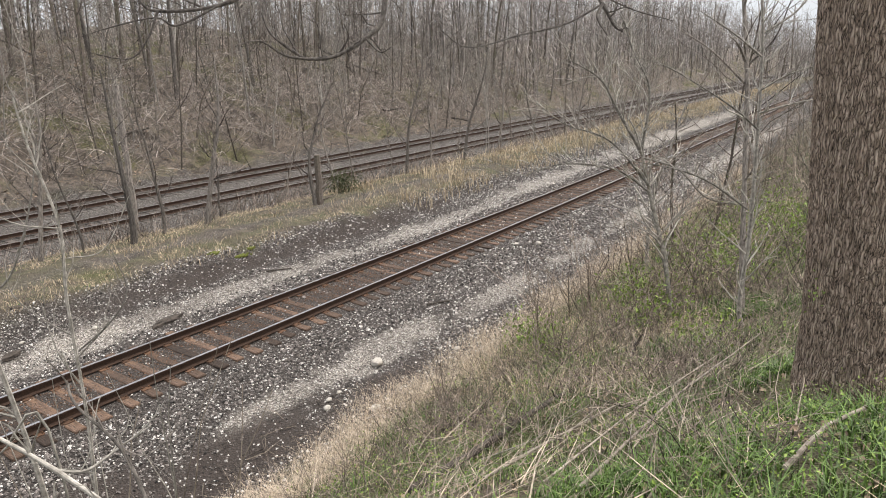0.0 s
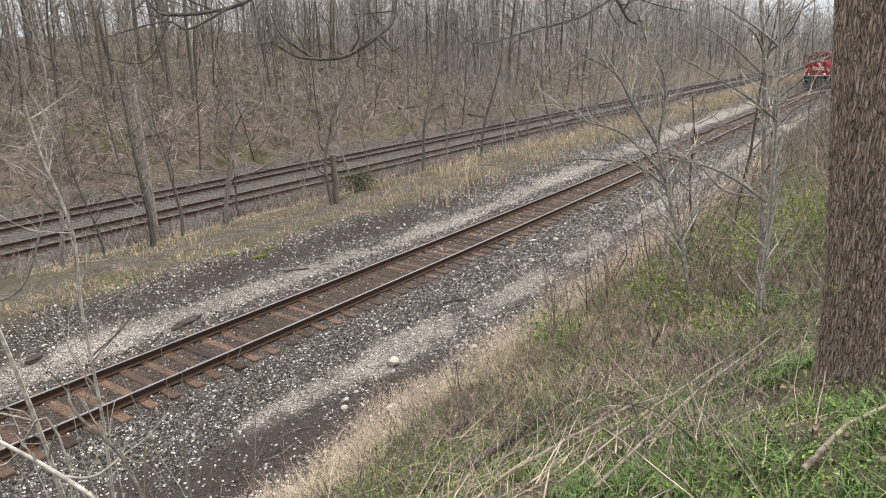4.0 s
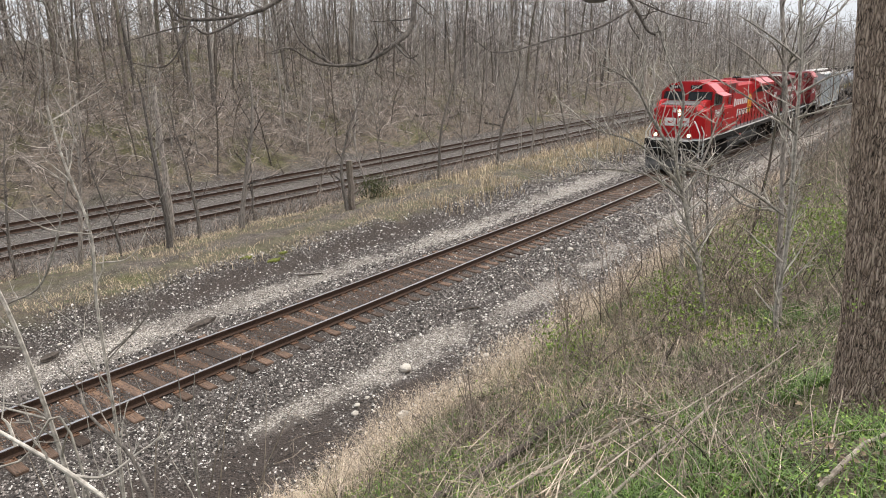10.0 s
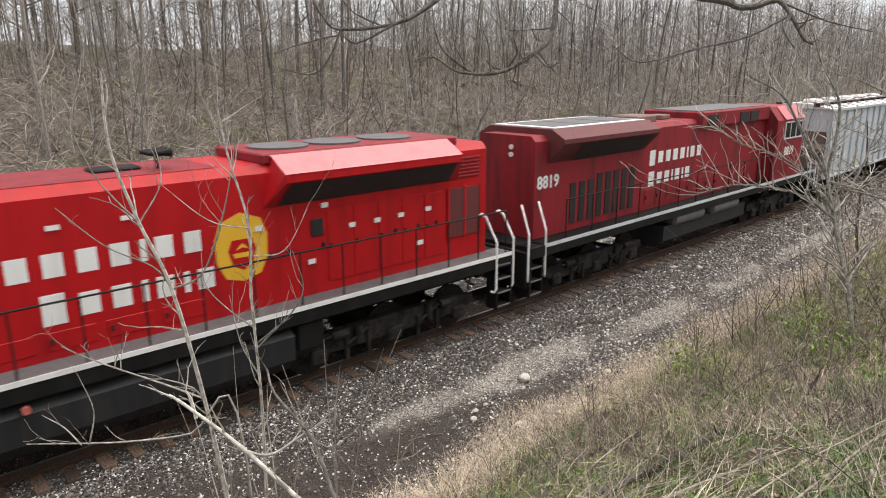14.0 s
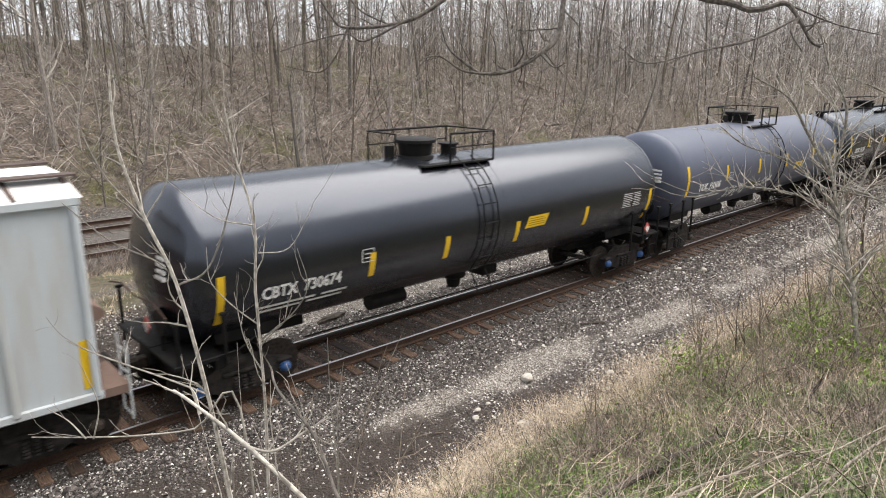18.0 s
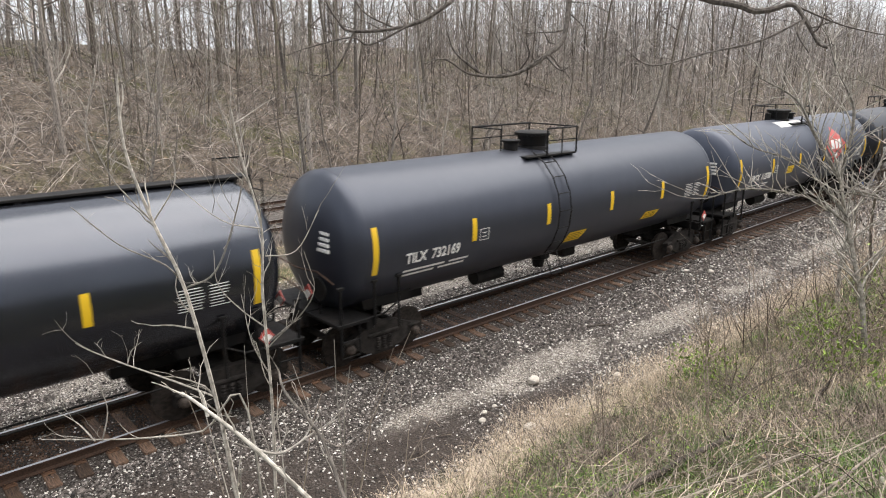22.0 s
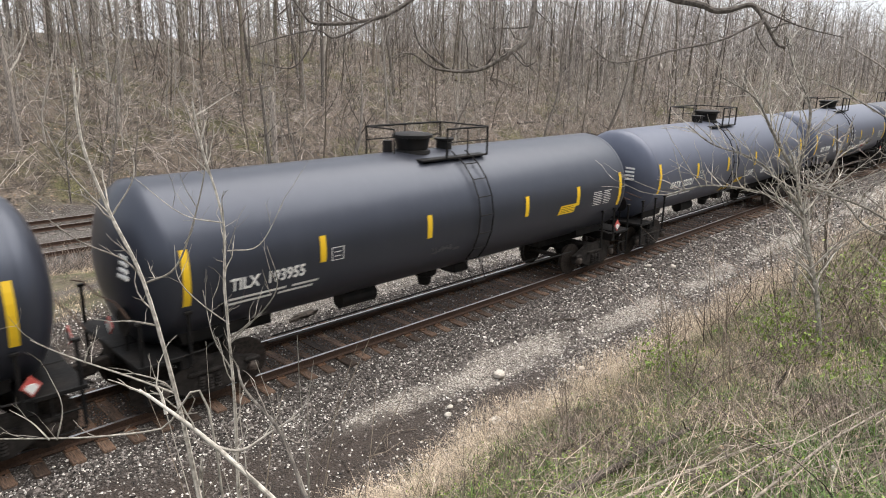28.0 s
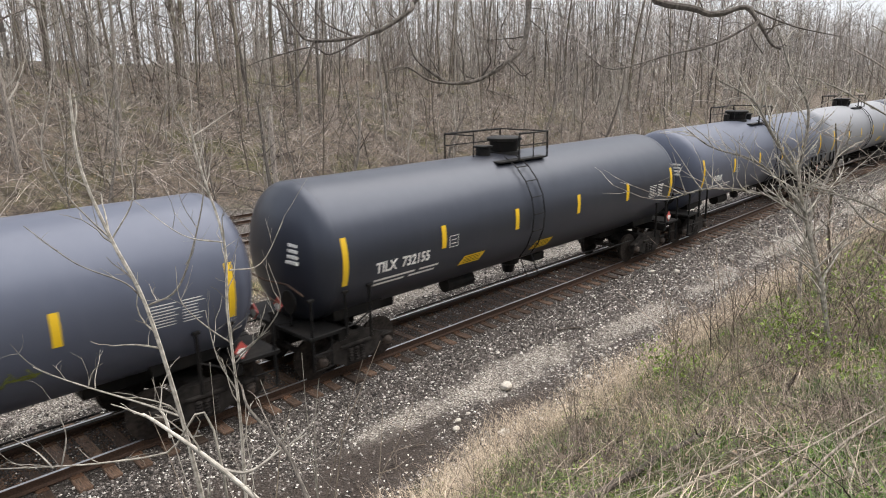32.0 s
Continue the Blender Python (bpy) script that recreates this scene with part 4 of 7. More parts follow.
def lead_locomotive():
    c = thing("locomotive", "bright red diesel locomotive with lit headlamps leading the train", "locomotive", "locomotives of the train")
    f = Mesh()
    f.box(-9.7, 10.5, -1.5, 1.5, 1.42, 1.76, .02)
    f.box(-9.2, 10.0, -.6, .6, 1.0, 1.45, .02)
    part("underframe", f, black_under, c)
    w = Mesh()
    for s in (-1, 1):
        w.box(-8.66, 10.5, min(s * 1.5, s * 1.515), max(s * 1.5, s * 1.515), 1.7, 1.79)
    w.box(-9.75, -9.66, -1.1, 1.1, 1.7, 1.8)
    for s in (-1, 1):
        w.prism([(-9.75, s * 1.1), (-9.66, s * 1.1), (-9.14, s * 1.5), (-9.2, s * 1.53)], 1.7, 1.8, "z")
    part("sill_stripe", w, white_paint, c, "white stripe along the sill")
    d = Mesh()
    d.box(-9.66, -8.0, -1.1, 1.1, 1.76, 1.8)
    for s in (-1, 1):
        d.prism([(-9.66, s * 1.1), (-9.16, s * 1.49), (-8.9, s * 1.49), (-8.9, s * 1.1)], 1.761, 1.801, "z")
        d.box(-3.0, 10.45, min(s * 1.0, s * 1.5), max(s * 1.0, s * 1.5), 1.762, 1.8)
    part("deck", d, deck_grey, c)
    # pilot and plow
    p = Mesh()
    p.box(-9.55, -9.3, -1.45, 1.45, .75, 1.68, .03)
    part("pilot_plate", p, black_under, c)
    p = Mesh()
    p.add([(-9.5, -1.45, .85), (-9.5, 1.45, .85), (-10.1, 1.2, .16), (-10.25, 0, .14), (-10.1, -1.2, .16), (-9.95, 0, .85), (-9.4, -1.45, .16), (-9.4, 1.45, .16)],
          [(0, 5, 3, 4), (5, 1, 2, 3), (0, 4, 6), (1, 7, 2), (4, 3, 2, 7, 6)])
    part("snow_plow", p, plow_steel, c, "black steel plow with scuffed edge")
    for y in (-1.2, -.95, -.78, -.6, .6, .78, .95, 1.2):
        h = Mesh().tube([(-9.6, y, 1.25), (-9.78, y, 1.0), (-9.8, y, .62), (-9.74, y * .98, .5)], .022, 6)
        part("brake_hose", h, black_under, c)
        part("hose_end", Mesh().lathe([(-.05, .028), (.05, .034)], (-9.74, y * .98, .48), "z", 8), bearing_brown, c)
    h = Mesh()
    h.tube([(-9.62, -1.1, 1.45), (-9.8, -.5, 1.2), (-9.84, 0, 1.12), (-9.8, .5, 1.2), (-9.62, 1.1, 1.45)], .035, 7)
    part("brake_hose", h, black_under, c)
    b = Mesh()
    b.box(-9.72, -9.5, -.45, .45, .72, 1.2, .03)
    b.box(-9.68, -9.5, -.25, .25, 1.2, 1.5, .03)
    part("coupler_pocket", b, black_under, c)
    coupler(c, -10.25, -1)
    coupler(c, 10.6, 1)
    # nose
    n = Mesh()
    secs = []
    for x, w_, zs, t_, zt in ((-9.0, 1.0, 3.3, .86, 3.5), (-8.94, 1.12, 3.32, .95, 3.55), (-8.68, 1.49, 3.26, 1.1, 3.6), (-7.36, 1.5, 3.32, 1.16, 3.74)):
        secs += [(x, -w_, 1.8), (x, -w_, zs), (x, -t_, zt), (x, t_, zt), (x, w_, zs), (x, w_, 1.8)]
    n.add(secs, [tuple(range(6))] + [(i * 6 + k, i * 6 + k + 1, i * 6 + k + 7, i * 6 + k + 6) for i in range(3) for k in range(5)])
    part("nose", n, red_new, c, "bright red wide nose")
    nd = Mesh()
    nd.box(-9.02, -8.98, .1, .72, 1.95, 3.05, .01)
    part("nose_door", nd, red_new, c)
    nt = Mesh()
    nt.prism([(-8.85, 3.6), (-7.45, 3.74), (-7.45, 3.76), (-8.85, 3.62)], -.98, .98)
    part("anti_slip_panel", nt, deck_grey, c, "grey anti-slip panel on the nose")
    for sy in (-1, 1):
        sh_ = Mesh().prism([(-8.55, 3.5), (-8.3, 3.78), (-7.4, 3.84), (-7.4, 3.4)], min(sy * 1.02, sy * 1.34), max(sy * 1.02, sy * 1.34))
        part("nose_shoulder", sh_, red_new, c)
    hl = Mesh()
    hl.box(-9.04, -8.96, -.29, -.01, 2.98, 3.42, .03)
    part("headlight_box", hl, red_new, c)
    for z in (3.1, 3.3):
        k = Mesh()
        k.lathe([(-.05, .078), (0, .07)], (-9.0, -.15, z), "x", 18)
        part("headlamp", k, head_lamp, c, "lit headlamp")
    k = Mesh()
    k.box(-9.02, -8.99, .06, .2, 3.2, 3.42)
    part("number_card", k, white_paint, c)
    for s in (-1, 1):
        k = Mesh()
        k.lathe([(-.1, .13), (-.02, .135), (.16, .09)], (-9.5, s * .92, 2.0), "x", 18)
        l = part("ditch_lamp_housing", k, steel_worn, c, smooth=True)
        k = Mesh()
        k.lathe([(-.115, .095), (-.1, .095)], (-9.5, s * .92, 2.0), "x", 18)
        part("ditch_lamp", k, head_lamp, l, "lit ditch lamp")
    # emblem on the nose: two plain rounded blocks
    for y0, y1 in ((.02, .64), (-.72, -.06)):
        ob = part("emblem_block", Mesh().box(-9.035, -9.012, y0, y1, 2.46, 2.9, .01), white_paint, c)
        part("emblem_slot", Mesh().box(-9.039, -9.03, y0 + .17, y1 - .17, 2.62, 2.74), red_new, ob)
    k = Mesh()
    k.box(-9.02, -8.99, .8, .95, 2.5, 2.78)
    part("green_flag_plate", k, leaf_green, c, "small green plate")
    # cab
    cab = Mesh()
    sec = [(-1.5, 1.8), (-1.5, 4.22), (-1.05, 4.68), (-.6, 4.8), (.6, 4.8), (1.05, 4.68), (1.5, 4.22), (1.5, 1.8)]
    front, rear = [(-7.36 + max(0, z - 3.7) * .16, y, z) for y, z in sec], [(-5.44, y, z) for y, z in sec]
    cab.add(front + rear, [tuple(range(8)), tuple(range(15, 7, -1))] + [(i, i + 8, (i + 1) % 8 + 8, (i + 1) % 8) for i in range(8)])
    part("cab", cab, red_new, c, "bright red cab")
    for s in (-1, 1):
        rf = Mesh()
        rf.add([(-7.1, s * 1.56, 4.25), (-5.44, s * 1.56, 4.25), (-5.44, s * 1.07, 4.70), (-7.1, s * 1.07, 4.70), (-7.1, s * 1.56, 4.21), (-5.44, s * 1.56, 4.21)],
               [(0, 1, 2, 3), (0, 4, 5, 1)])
        part("roof_slope", rf, red_pale, c, "pale red roof slope")
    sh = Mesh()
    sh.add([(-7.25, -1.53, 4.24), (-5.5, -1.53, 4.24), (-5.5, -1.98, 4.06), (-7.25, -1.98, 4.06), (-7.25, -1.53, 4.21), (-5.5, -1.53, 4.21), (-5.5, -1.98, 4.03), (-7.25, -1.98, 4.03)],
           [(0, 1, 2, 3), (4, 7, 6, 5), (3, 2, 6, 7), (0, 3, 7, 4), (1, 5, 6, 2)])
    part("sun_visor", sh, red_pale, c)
    for y0, y1 in ((-1.36, -.08), (.16, 1.32)):
        g = Mesh()
        g.add([(-7.365, y0, 3.82), (-7.365, y1, 3.82), (-7.3, y1 - (.04 if y1 > 1 else 0), 4.24), (-7.3, y0 + (.04 if y0 < -1 else 0), 4.24)], [(0, 1, 2, 3)])
        wi = part("windscreen", g, glass_dark, c)
        r_ = Mesh()
        a, b_ = (-7.375, 3.81), (-7.305, 4.25)
        for q0, q1 in (((*a[:1], y0, a[1]), (*a[:1], y1, a[1])), ((b_[0], y0, b_[1]), (b_[0], y1, b_[1])), ((a[0], y0, a[1]), (b_[0], y0, b_[1])), ((a[0], y1, a[1]), (b_[0], y1, b_[1]))):
            r_.tube([q0, q1], .022, 5)
        r_.tube([(-7.39, (y0 + y1) / 2, 3.78), (-7.34, (y0 + y1) / 2 + .25, 4.15)], .012, 5)
        part("window_frame", r_, black_under, wi)
    for y in (-.45, .75):
        k = Mesh()
        k.box(-7.28, -7.2, y - .32, y + .32, 4.42, 4.62, .02)
        nb = part("number_board", k, black_under, c)
        letters("7044", .21, white_paint, nb, Matrix.Translation((-7.285, y + .26, 4.45)) @ Matrix.Rotation(radians(-90), 4, "Z") @ SIDE, "board_number")
    for s in (-1, 1):
        fr = Mesh()
        y0, y1 = (s * 1.5, s * 1.53)
        y0, y1 = min(y0, y1), max(y0, y1)
        fr.box(-7.3, -5.62, y0, y1, 3.5, 3.56)
        fr.box(-7.3, -5.62, y0, y1, 4.1, 4.16)
        for x in (-7.3, -6.78, -6.3, -5.68):
            fr.box(x, x + .06, y0, y1, 3.56, 4.1)
        wf = part("side_window_frame", fr, deck_grey, c)
        for x in (-7.24, -6.72, -6.24):
            g = Mesh()
            g.box(x, x + .5, min(s * 1.5, s * 1.512), max(s * 1.5, s * 1.512), 3.56, 4.1)
            part("side_window", g, glass_dark, wf)
    letters("7044", .52, white_paint, c, Matrix.Translation((-7.05, -1.512, 2.9)) @ SIDE, "road_number", bold=.012, shear=.12)
    lv = Mesh()
    for i in range(6):
        lv.box(-6.75, -6.3, -1.53, -1.5, 2.12 + i * .075, 2.16 + i * .075)
    part("louvre", lv, maroon_mesh, c)
    ra = Mesh()
    ra.box(-7.0, -5.6, -.5, .5, 4.8, 4.83, .01)
    for x, y in ((-6.9, .3), (-6.5, -.35), (-6.1, .1), (-5.8, -.3)):
        ra.tube([(x, y, 4.84), (x, y, 5.05)], .012, 5)
    part("roof_antennas", ra, red_old, c)
    # equipment cabinets behind the cab
    e = Mesh()
    e.box(-5.42, -2.95, -1.5, 1.5, 1.8, 3.32, .03)
    e.box(-5.42, -2.95, -1.05, 1.05, 3.3, 4.62, .03)
    part("equipment_cabinet", e, red_new, c)
    panel_lines(c, red_new, [(-5.25, -3.4, 2.62, 3.22), (-5.25, -3.4, 1.95, 2.55)], -1.5, .09)
    panel_lines(c, red_new, [(-5.1, -4.2, 3.45, 4.4), (-4.1, -3.2, 3.45, 4.4)], -1.05, .03)
    for x, z in ((-4.4, 2.94), (-4.4, 2.24), (-4.0, 4.05), (-.6, 3.9), (.5, 3.9), (1.6, 3.9), (-8.25, 1.95)):
        y = -1.594 if z < 3.3 and x > -6 else -1.504 if z < 3.3 else -1.085
        part("small_label", Mesh().box(x - .1, x + .1, y - .004, y, z - .04, z + .04), white_paint, c)
    hd = Mesh()
    hd.tube([(-5.3, -1.46, 3.34), (-5.3, -1.46, 4.3), (-3.1, -1.46, 4.3), (-3.1, -1.46, 3.34)], .02, 6)
    hd.tube([(-5.3, -1.46, 3.85), (-3.1, -1.46, 3.85)], .016, 5)
    hd.tube([(-4.2, -1.46, 3.34), (-4.2, -1.46, 4.3)], .016, 5)
    part("cabinet_railing", hd, red_new, c)
    b1 = Mesh()
    b1.prism([(-1.08, 4.1), (-1.08, 4.56), (-.9, 4.74), (.9, 4.74), (1.08, 4.56), (1.08, 4.1)], -2.95, -.3, "x")
    part("blower_housing", b1, red_new, c)
    b2 = Mesh()
    b2.box(-2.45, -.95, -1.1, -1.06, 3.95, 4.55)
    b2.box(-2.3, -1.2, -1.075, -1.045, 3.3, 3.9)
    part("intake_mesh", b2, maroon_mesh, c, "maroon intake mesh panel")
    b3 = Mesh()
    b3.box(-2.95, -2.5, -1.5, 1.5, 1.8, 2.6, .02)
    part("battery_box", b3, red_new, c)
    b4 = Mesh()
    b4.tube([(-2.5, -1.3, 1.8), (-2.5, -1.3, 3.9), (-1.0, -1.3, 3.92), (-1.0, -1.12, 3.9)], .022, 6)
    part("intake_railing", b4, red_new, c)
    # long hood
    hood = Mesh()
    hood.prism([(-1.05, 1.8), (-1.05, 4.36), (-.9, 4.52), (.9, 4.52), (1.05, 4.36), (1.05, 1.8)], -2.95, 10.0, "x")
    part("long_hood", hood, red_new, c, "bright red engine hood")
    panel_lines(c, red_new, [(x, x + .72, 1.95, 2.25) for x in (-1.6, -.7, .2, 1.1, 2.0)] + [(x, x + .6, 2.0, 3.5) for x in (5.4, 6.05, 6.7, 7.35, 8.0)], -1.05)
    for s in (-1, 1):
        fl = Mesh()
        fl.add([(4.0, s * 1.05, 3.7), (4.3, s * 1.5, 4.2), (4.3, s * 1.5, 4.36), (4.3, s * 1.0, 4.66), (9.0, s * 1.05, 3.7), (8.75, s * 1.5, 4.2), (8.75, s * 1.5, 4.36), (8.75, s * 1.0, 4.66)],
               [(0, 4, 5, 1), (1, 5, 6, 2), (0, 1, 2, 3), (4, 7, 6, 5)])
        part("radiator_flare", fl, red_new, c)
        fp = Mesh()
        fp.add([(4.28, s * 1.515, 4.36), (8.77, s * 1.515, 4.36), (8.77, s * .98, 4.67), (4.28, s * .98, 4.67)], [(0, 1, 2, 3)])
        part("flare_top", fp, red_pale, c, "pale red top of the flare")
        gr = Mesh()
        gr.add([(4.3, s * 1.1, 3.72), (8.72, s * 1.1, 3.72), (8.62, s * 1.495, 4.17), (4.42, s * 1.495, 4.17)], [(0, 1, 2, 3)])
        part("radiator_grille", gr, grille_black, c, "black radiator screen")
    top = Mesh()
    top.box(4.1, 9.1, -.98, .98, 4.5, 4.7, .03)
    part("radiator_roof", top, red_old, c)
    for x in (5.0, 6.3, 7.7):
        k = Mesh()
        k.lathe([(0, .62), (.045, .62), (.05, .56)], (x, 0, 4.69), "z", 22)
        part("roof_fan", k, deck_grey, c)
    part("exhaust_stack", Mesh().box(1.4, 2.2, -.25, .25, 4.5, 4.6, .03), black_under, c)
    hn = Mesh()
    for y in (-.18, 0, .18):
        hn.lathe([(-.22, .035), (.05, .05), (.2, .085)], (2.45, y - .3, 4.82), "x", 10)
    hn.tube([(2.45, -.3, 4.5), (2.45, -.3, 4.82)], .03, 6)
    part("air_horn", hn, black_under, c)
    rd = Mesh()
    rd.box(-5.4, -.6, -1.0, 1.0, 4.62, 4.66, .01)
    rd.box(-.5, 3.3, -.85, .85, 4.51, 4.54, .01)
    part("roof_panel", rd, red_old, c, "weathered dark red roof panels")
    rdoor = Mesh()
    rdoor.box(8.72, 9.82, -1.075, -1.05, 2.35, 3.5)
    part("rear_screen", rdoor, maroon_mesh, c)
    for x in (8.7, 9.23, 9.76):
        part("screen_frame", Mesh().box(x, x + .07, -1.09, -1.06, 2.3, 3.55, .008), red_new, c)
    for i in range(6):
        part("louvre", Mesh().box(9.05, 9.75, -1.085, -1.05, 3.75 + i * .085, 3.79 + i * .085, .006), red_old, c)
    part("dark_plate", Mesh().box(5.02, 5.3, -1.085, -1.065, 3.0, 3.35, .01), grille_black, c)
    for x, z in ((3.9, 3.35), (5.35, 3.6), (6.0, 3.1), (6.65, 3.1), (7.3, 3.12), (8.1, 3.15), (7.85, 2.4), (5.0, 2.5)):
        part("small_label", Mesh().box(x - .08, x + .08, -1.085, -1.07, z - .05, z + .05), white_paint, c)
    for x in (4.1, 4.5, 5.3, 7.15, 7.8, 8.35):
        part("door_latch", Mesh().box(x - .03, x + .03, -1.1, -1.05, 2.72, 2.84, .008), steel_worn, c)
    livery(c, white_paint, -.8, 3.52, 1.0, -1.052)
    em = Mesh()
    em.prism([(3.55, 2.4), (3.90, 2.5), (4.05, 2.8), (4.07, 3.25), (3.95, 3.55), (3.55, 3.7), (3.15, 3.55), (3.03, 3.25), (3.05, 2.8), (3.20, 2.5)], -1.058, -1.05)
    part("emblem", em, gold_paint, c, "gold shield-shaped emblem")
    em = Mesh()
    em.prism([(3.55, 2.62), (3.75, 2.72), (3.83, 3.0), (3.75, 3.2), (3.35, 3.2), (3.27, 3.0), (3.35, 2.72)], -1.062, -1.05)
    part("emblem_centre", em, red_new, c)
    em = Mesh()
    em.prism([(3.39, 2.86), (3.71, 2.86), (3.75, 2.95), (3.35, 2.95)], -1.066, -1.06)
    em.prism([(3.41, 3.0), (3.55, 3.13), (3.69, 3.0), (3.55, 3.05)], -1.066, -1.06)
    part("emblem_detail", em, gold_paint, c)
    # fuel tank, trucks, rails, steps
    ft = Mesh()
    ft.prism([(-1.45, 1.2), (-1.45, .72), (-1.15, .42), (1.15, .42), (1.45, .72), (1.45, 1.2), (1.2, 1.42), (-1.2, 1.42)], -3.1, 4.3, "x")
    part("fuel_tank", ft, tank_fuel, c, "dusty black fuel tank")
    for x in (-3.0, -.2):
        part("air_reservoir", Mesh().lathe([(-1.1, .1), (-1.05, .2), (1.05, .2), (1.1, .1)], (x + 1.2, -1.25, 1.5), "x", 14), black_under, c, smooth=True)
    part("equipment_box", Mesh().box(4.4, 5.0, -1.4, -.9, .8, 1.4, .04), black_under, c)
    part("air_hose", Mesh().tube([(-3.3, -1.2, 1.3), (-3.6, -1.3, .8), (-3.3, -1.4, .45), (-3.0, -1.45, .6)], .03, 6), black_under, c)
    rl = Mesh()
    rl.lathe([(-.05, .06), (.05, .06)], (-.3, -1.5, 1.3), "y", 10)
    part("fuel_cutoff", rl, placard_red, c)
    truck(c, -6.2, (-2.0, 0, 2.0), .53, heavy=True)
    truck(c, 7.0, (-2.0, 0, 2.0), .53, heavy=True)
    side_rails(c, black_under, -1.3, 10.3, 1.47, 1.8, 2.85, 13)
    for s in (-1, 1):
        steps(c, -9.3, -8.75, s * 1.5)
        steps(c, 10.0, 10.5, s * 1.5)
        stair_rail(c, white_paint, -9.42, s * 1.5, 1)
        stair_rail(c, white_paint, -8.72, s * 1.52, 1)
        stair_rail(c, white_paint, 9.85, s * 1.5, -1)
        stair_rail(c, white_paint, 10.48, s * 1.48, -1)
    for sy in (-1, 1):
        fp = Mesh().tube([(-9.64, sy * .5, 1.8), (-9.64, sy * .5, 2.66), (-9.64, sy * .54, 2.7), (-9.64, sy * 1.01, 2.7), (-9.64, sy * 1.05, 2.66), (-9.64, sy * 1.05, 1.8)], .02, 6)
        part("front_railing", fp, red_new, c, "red end railing")
        # uncoupling lever
        lv = Mesh().tube([(-9.72, sy * .3, 1.25), (-9.78, sy * .7, 1.3), (-9.7, sy * 1.3, 1.2), (-9.66, sy * 1.42, 1.05)], .016, 5)
        part("uncoupling_lever", lv, white_paint, c)
    part("draft_gear", Mesh().lathe([(-.25, .2), (.1, .26), (.2, .2)], (-9.75, 0, .9), "x", 12), steel_worn, c)
    return c


def trailing_locomotive():
    c = thing("locomotive", "faded red diesel locomotive coupled hood first behind the leader", "locomotive", "locomotives of the train")
    f = Mesh()
    f.box(-10.2, 10.2, -1.5, 1.5, 1.4, 1.72, .02)
    f.box(-10.3, -10.0, -1.4, 1.4, .6, 1.6, .03)
    f.box(10.0, 10.3, -1.4, 1.4, .45, 1.6, .03)
    part("underframe", f, black_under, c)
    w = Mesh()
    for s in (-1, 1):
        w.box(-9.6, 10.1, min(s * 1.5, s * 1.515), max(s * 1.5, s * 1.515), 1.64, 1.74)
    part("sill_stripe", w, hopper_grey, c)
    hood = Mesh()
    hood.prism([(-1.0, 1.74), (-1.0, 4.36), (-.85, 4.5), (.85, 4.5), (1.0, 4.36), (1.0, 1.74)], -9.55, 5.2, "x")
    part("long_hood", hood, red_old, c, "faded red engine hood")
    rad = Mesh()
    rad.prism([(-1.0, 3.75), (-1.52, 4.3), (-1.52, 4.42), (-1.1, 4.66), (1.1, 4.66), (1.52, 4.42), (1.52, 4.3), (1.0, 3.75)], -9.0, -4.1, "x")
    part("radiator_cab", rad, maroon_mesh, c, "sooty dark radiator wings")
    rt = Mesh()
    rt.box(-8.85, -4.3, -1.08, 1.08, 4.66, 4.69, .01)
    rs_ = part("radiator_screen", rt, roof_white, c, "pale radiator top with dark screens")
    for k in range(3):
        x = -8.6 + k * 1.4
        part("screen_panel", Mesh().box(x, x + 1.3, -.85, .85, 4.68, 4.7), deck_grey, rs_)
    rg = Mesh()
    rg.add([(-8.0, -1.02, 3.74), (-4.4, -1.02, 3.74), (-4.4, -1.5, 4.24), (-8.0, -1.5, 4.24)], [(0, 1, 2, 3)])
    part("radiator_grille", rg, grille_black, c)
    for i in range(8):
        x = -7.95 + i * .44
        part("door_screen", Mesh().box(x, x + .27, -1.02, -1.0, 1.95, 3.25 if i > 2 else 3.1), grille_black, c)
    panel_lines(c, red_old, [(x, x + .55, 1.88, 2.42) for x in (-3.9, -3.2, -2.5, -1.8, -1.1, -.4, .3, 1.0)], -1.0)
    letters("8819", .48, white_paint, c, Matrix.Translation((-9.45, -1.012, 3.1)) @ SIDE, "road_number", bold=.012)
    livery(c, white_paint, -3.75, 3.62, .98, -1.002, 0)
    hi = Mesh()
    hi.box(-.6, 5.2, -1.15, 1.15, 4.2, 4.74, .04)
    part("inverter_hood", hi, red_old, c)
    for x in (-.2, 2.4, 3.3):
        part("vent_opening", Mesh().box(x, x + .75, -1.18, -1.14, 4.24, 4.62), grille_black, c)
    rr = Mesh()
    rr.box(-.4, 5.1, -.95, .95, 4.74, 4.77, .01)
    part("roof_panel", rr, deck_grey, c, "grey weathered roof")
    cab = Mesh()
    cab.prism([(-1.5, 1.74), (-1.5, 4.15), (-1.1, 4.68), (1.1, 4.68), (1.5, 4.15), (1.5, 1.74)], 5.2, 8.0, "x")
    part("cab", cab, red_old, c, "faded red cab")
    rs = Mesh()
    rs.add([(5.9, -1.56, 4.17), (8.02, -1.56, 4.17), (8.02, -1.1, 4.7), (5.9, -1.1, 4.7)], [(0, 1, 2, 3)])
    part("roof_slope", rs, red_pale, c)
    fr = Mesh()
    fr.box(6.0, 7.9, -1.53, -1.5, 3.36, 3.42)
    fr.box(6.0, 7.9, -1.53, -1.5, 4.02, 4.08)
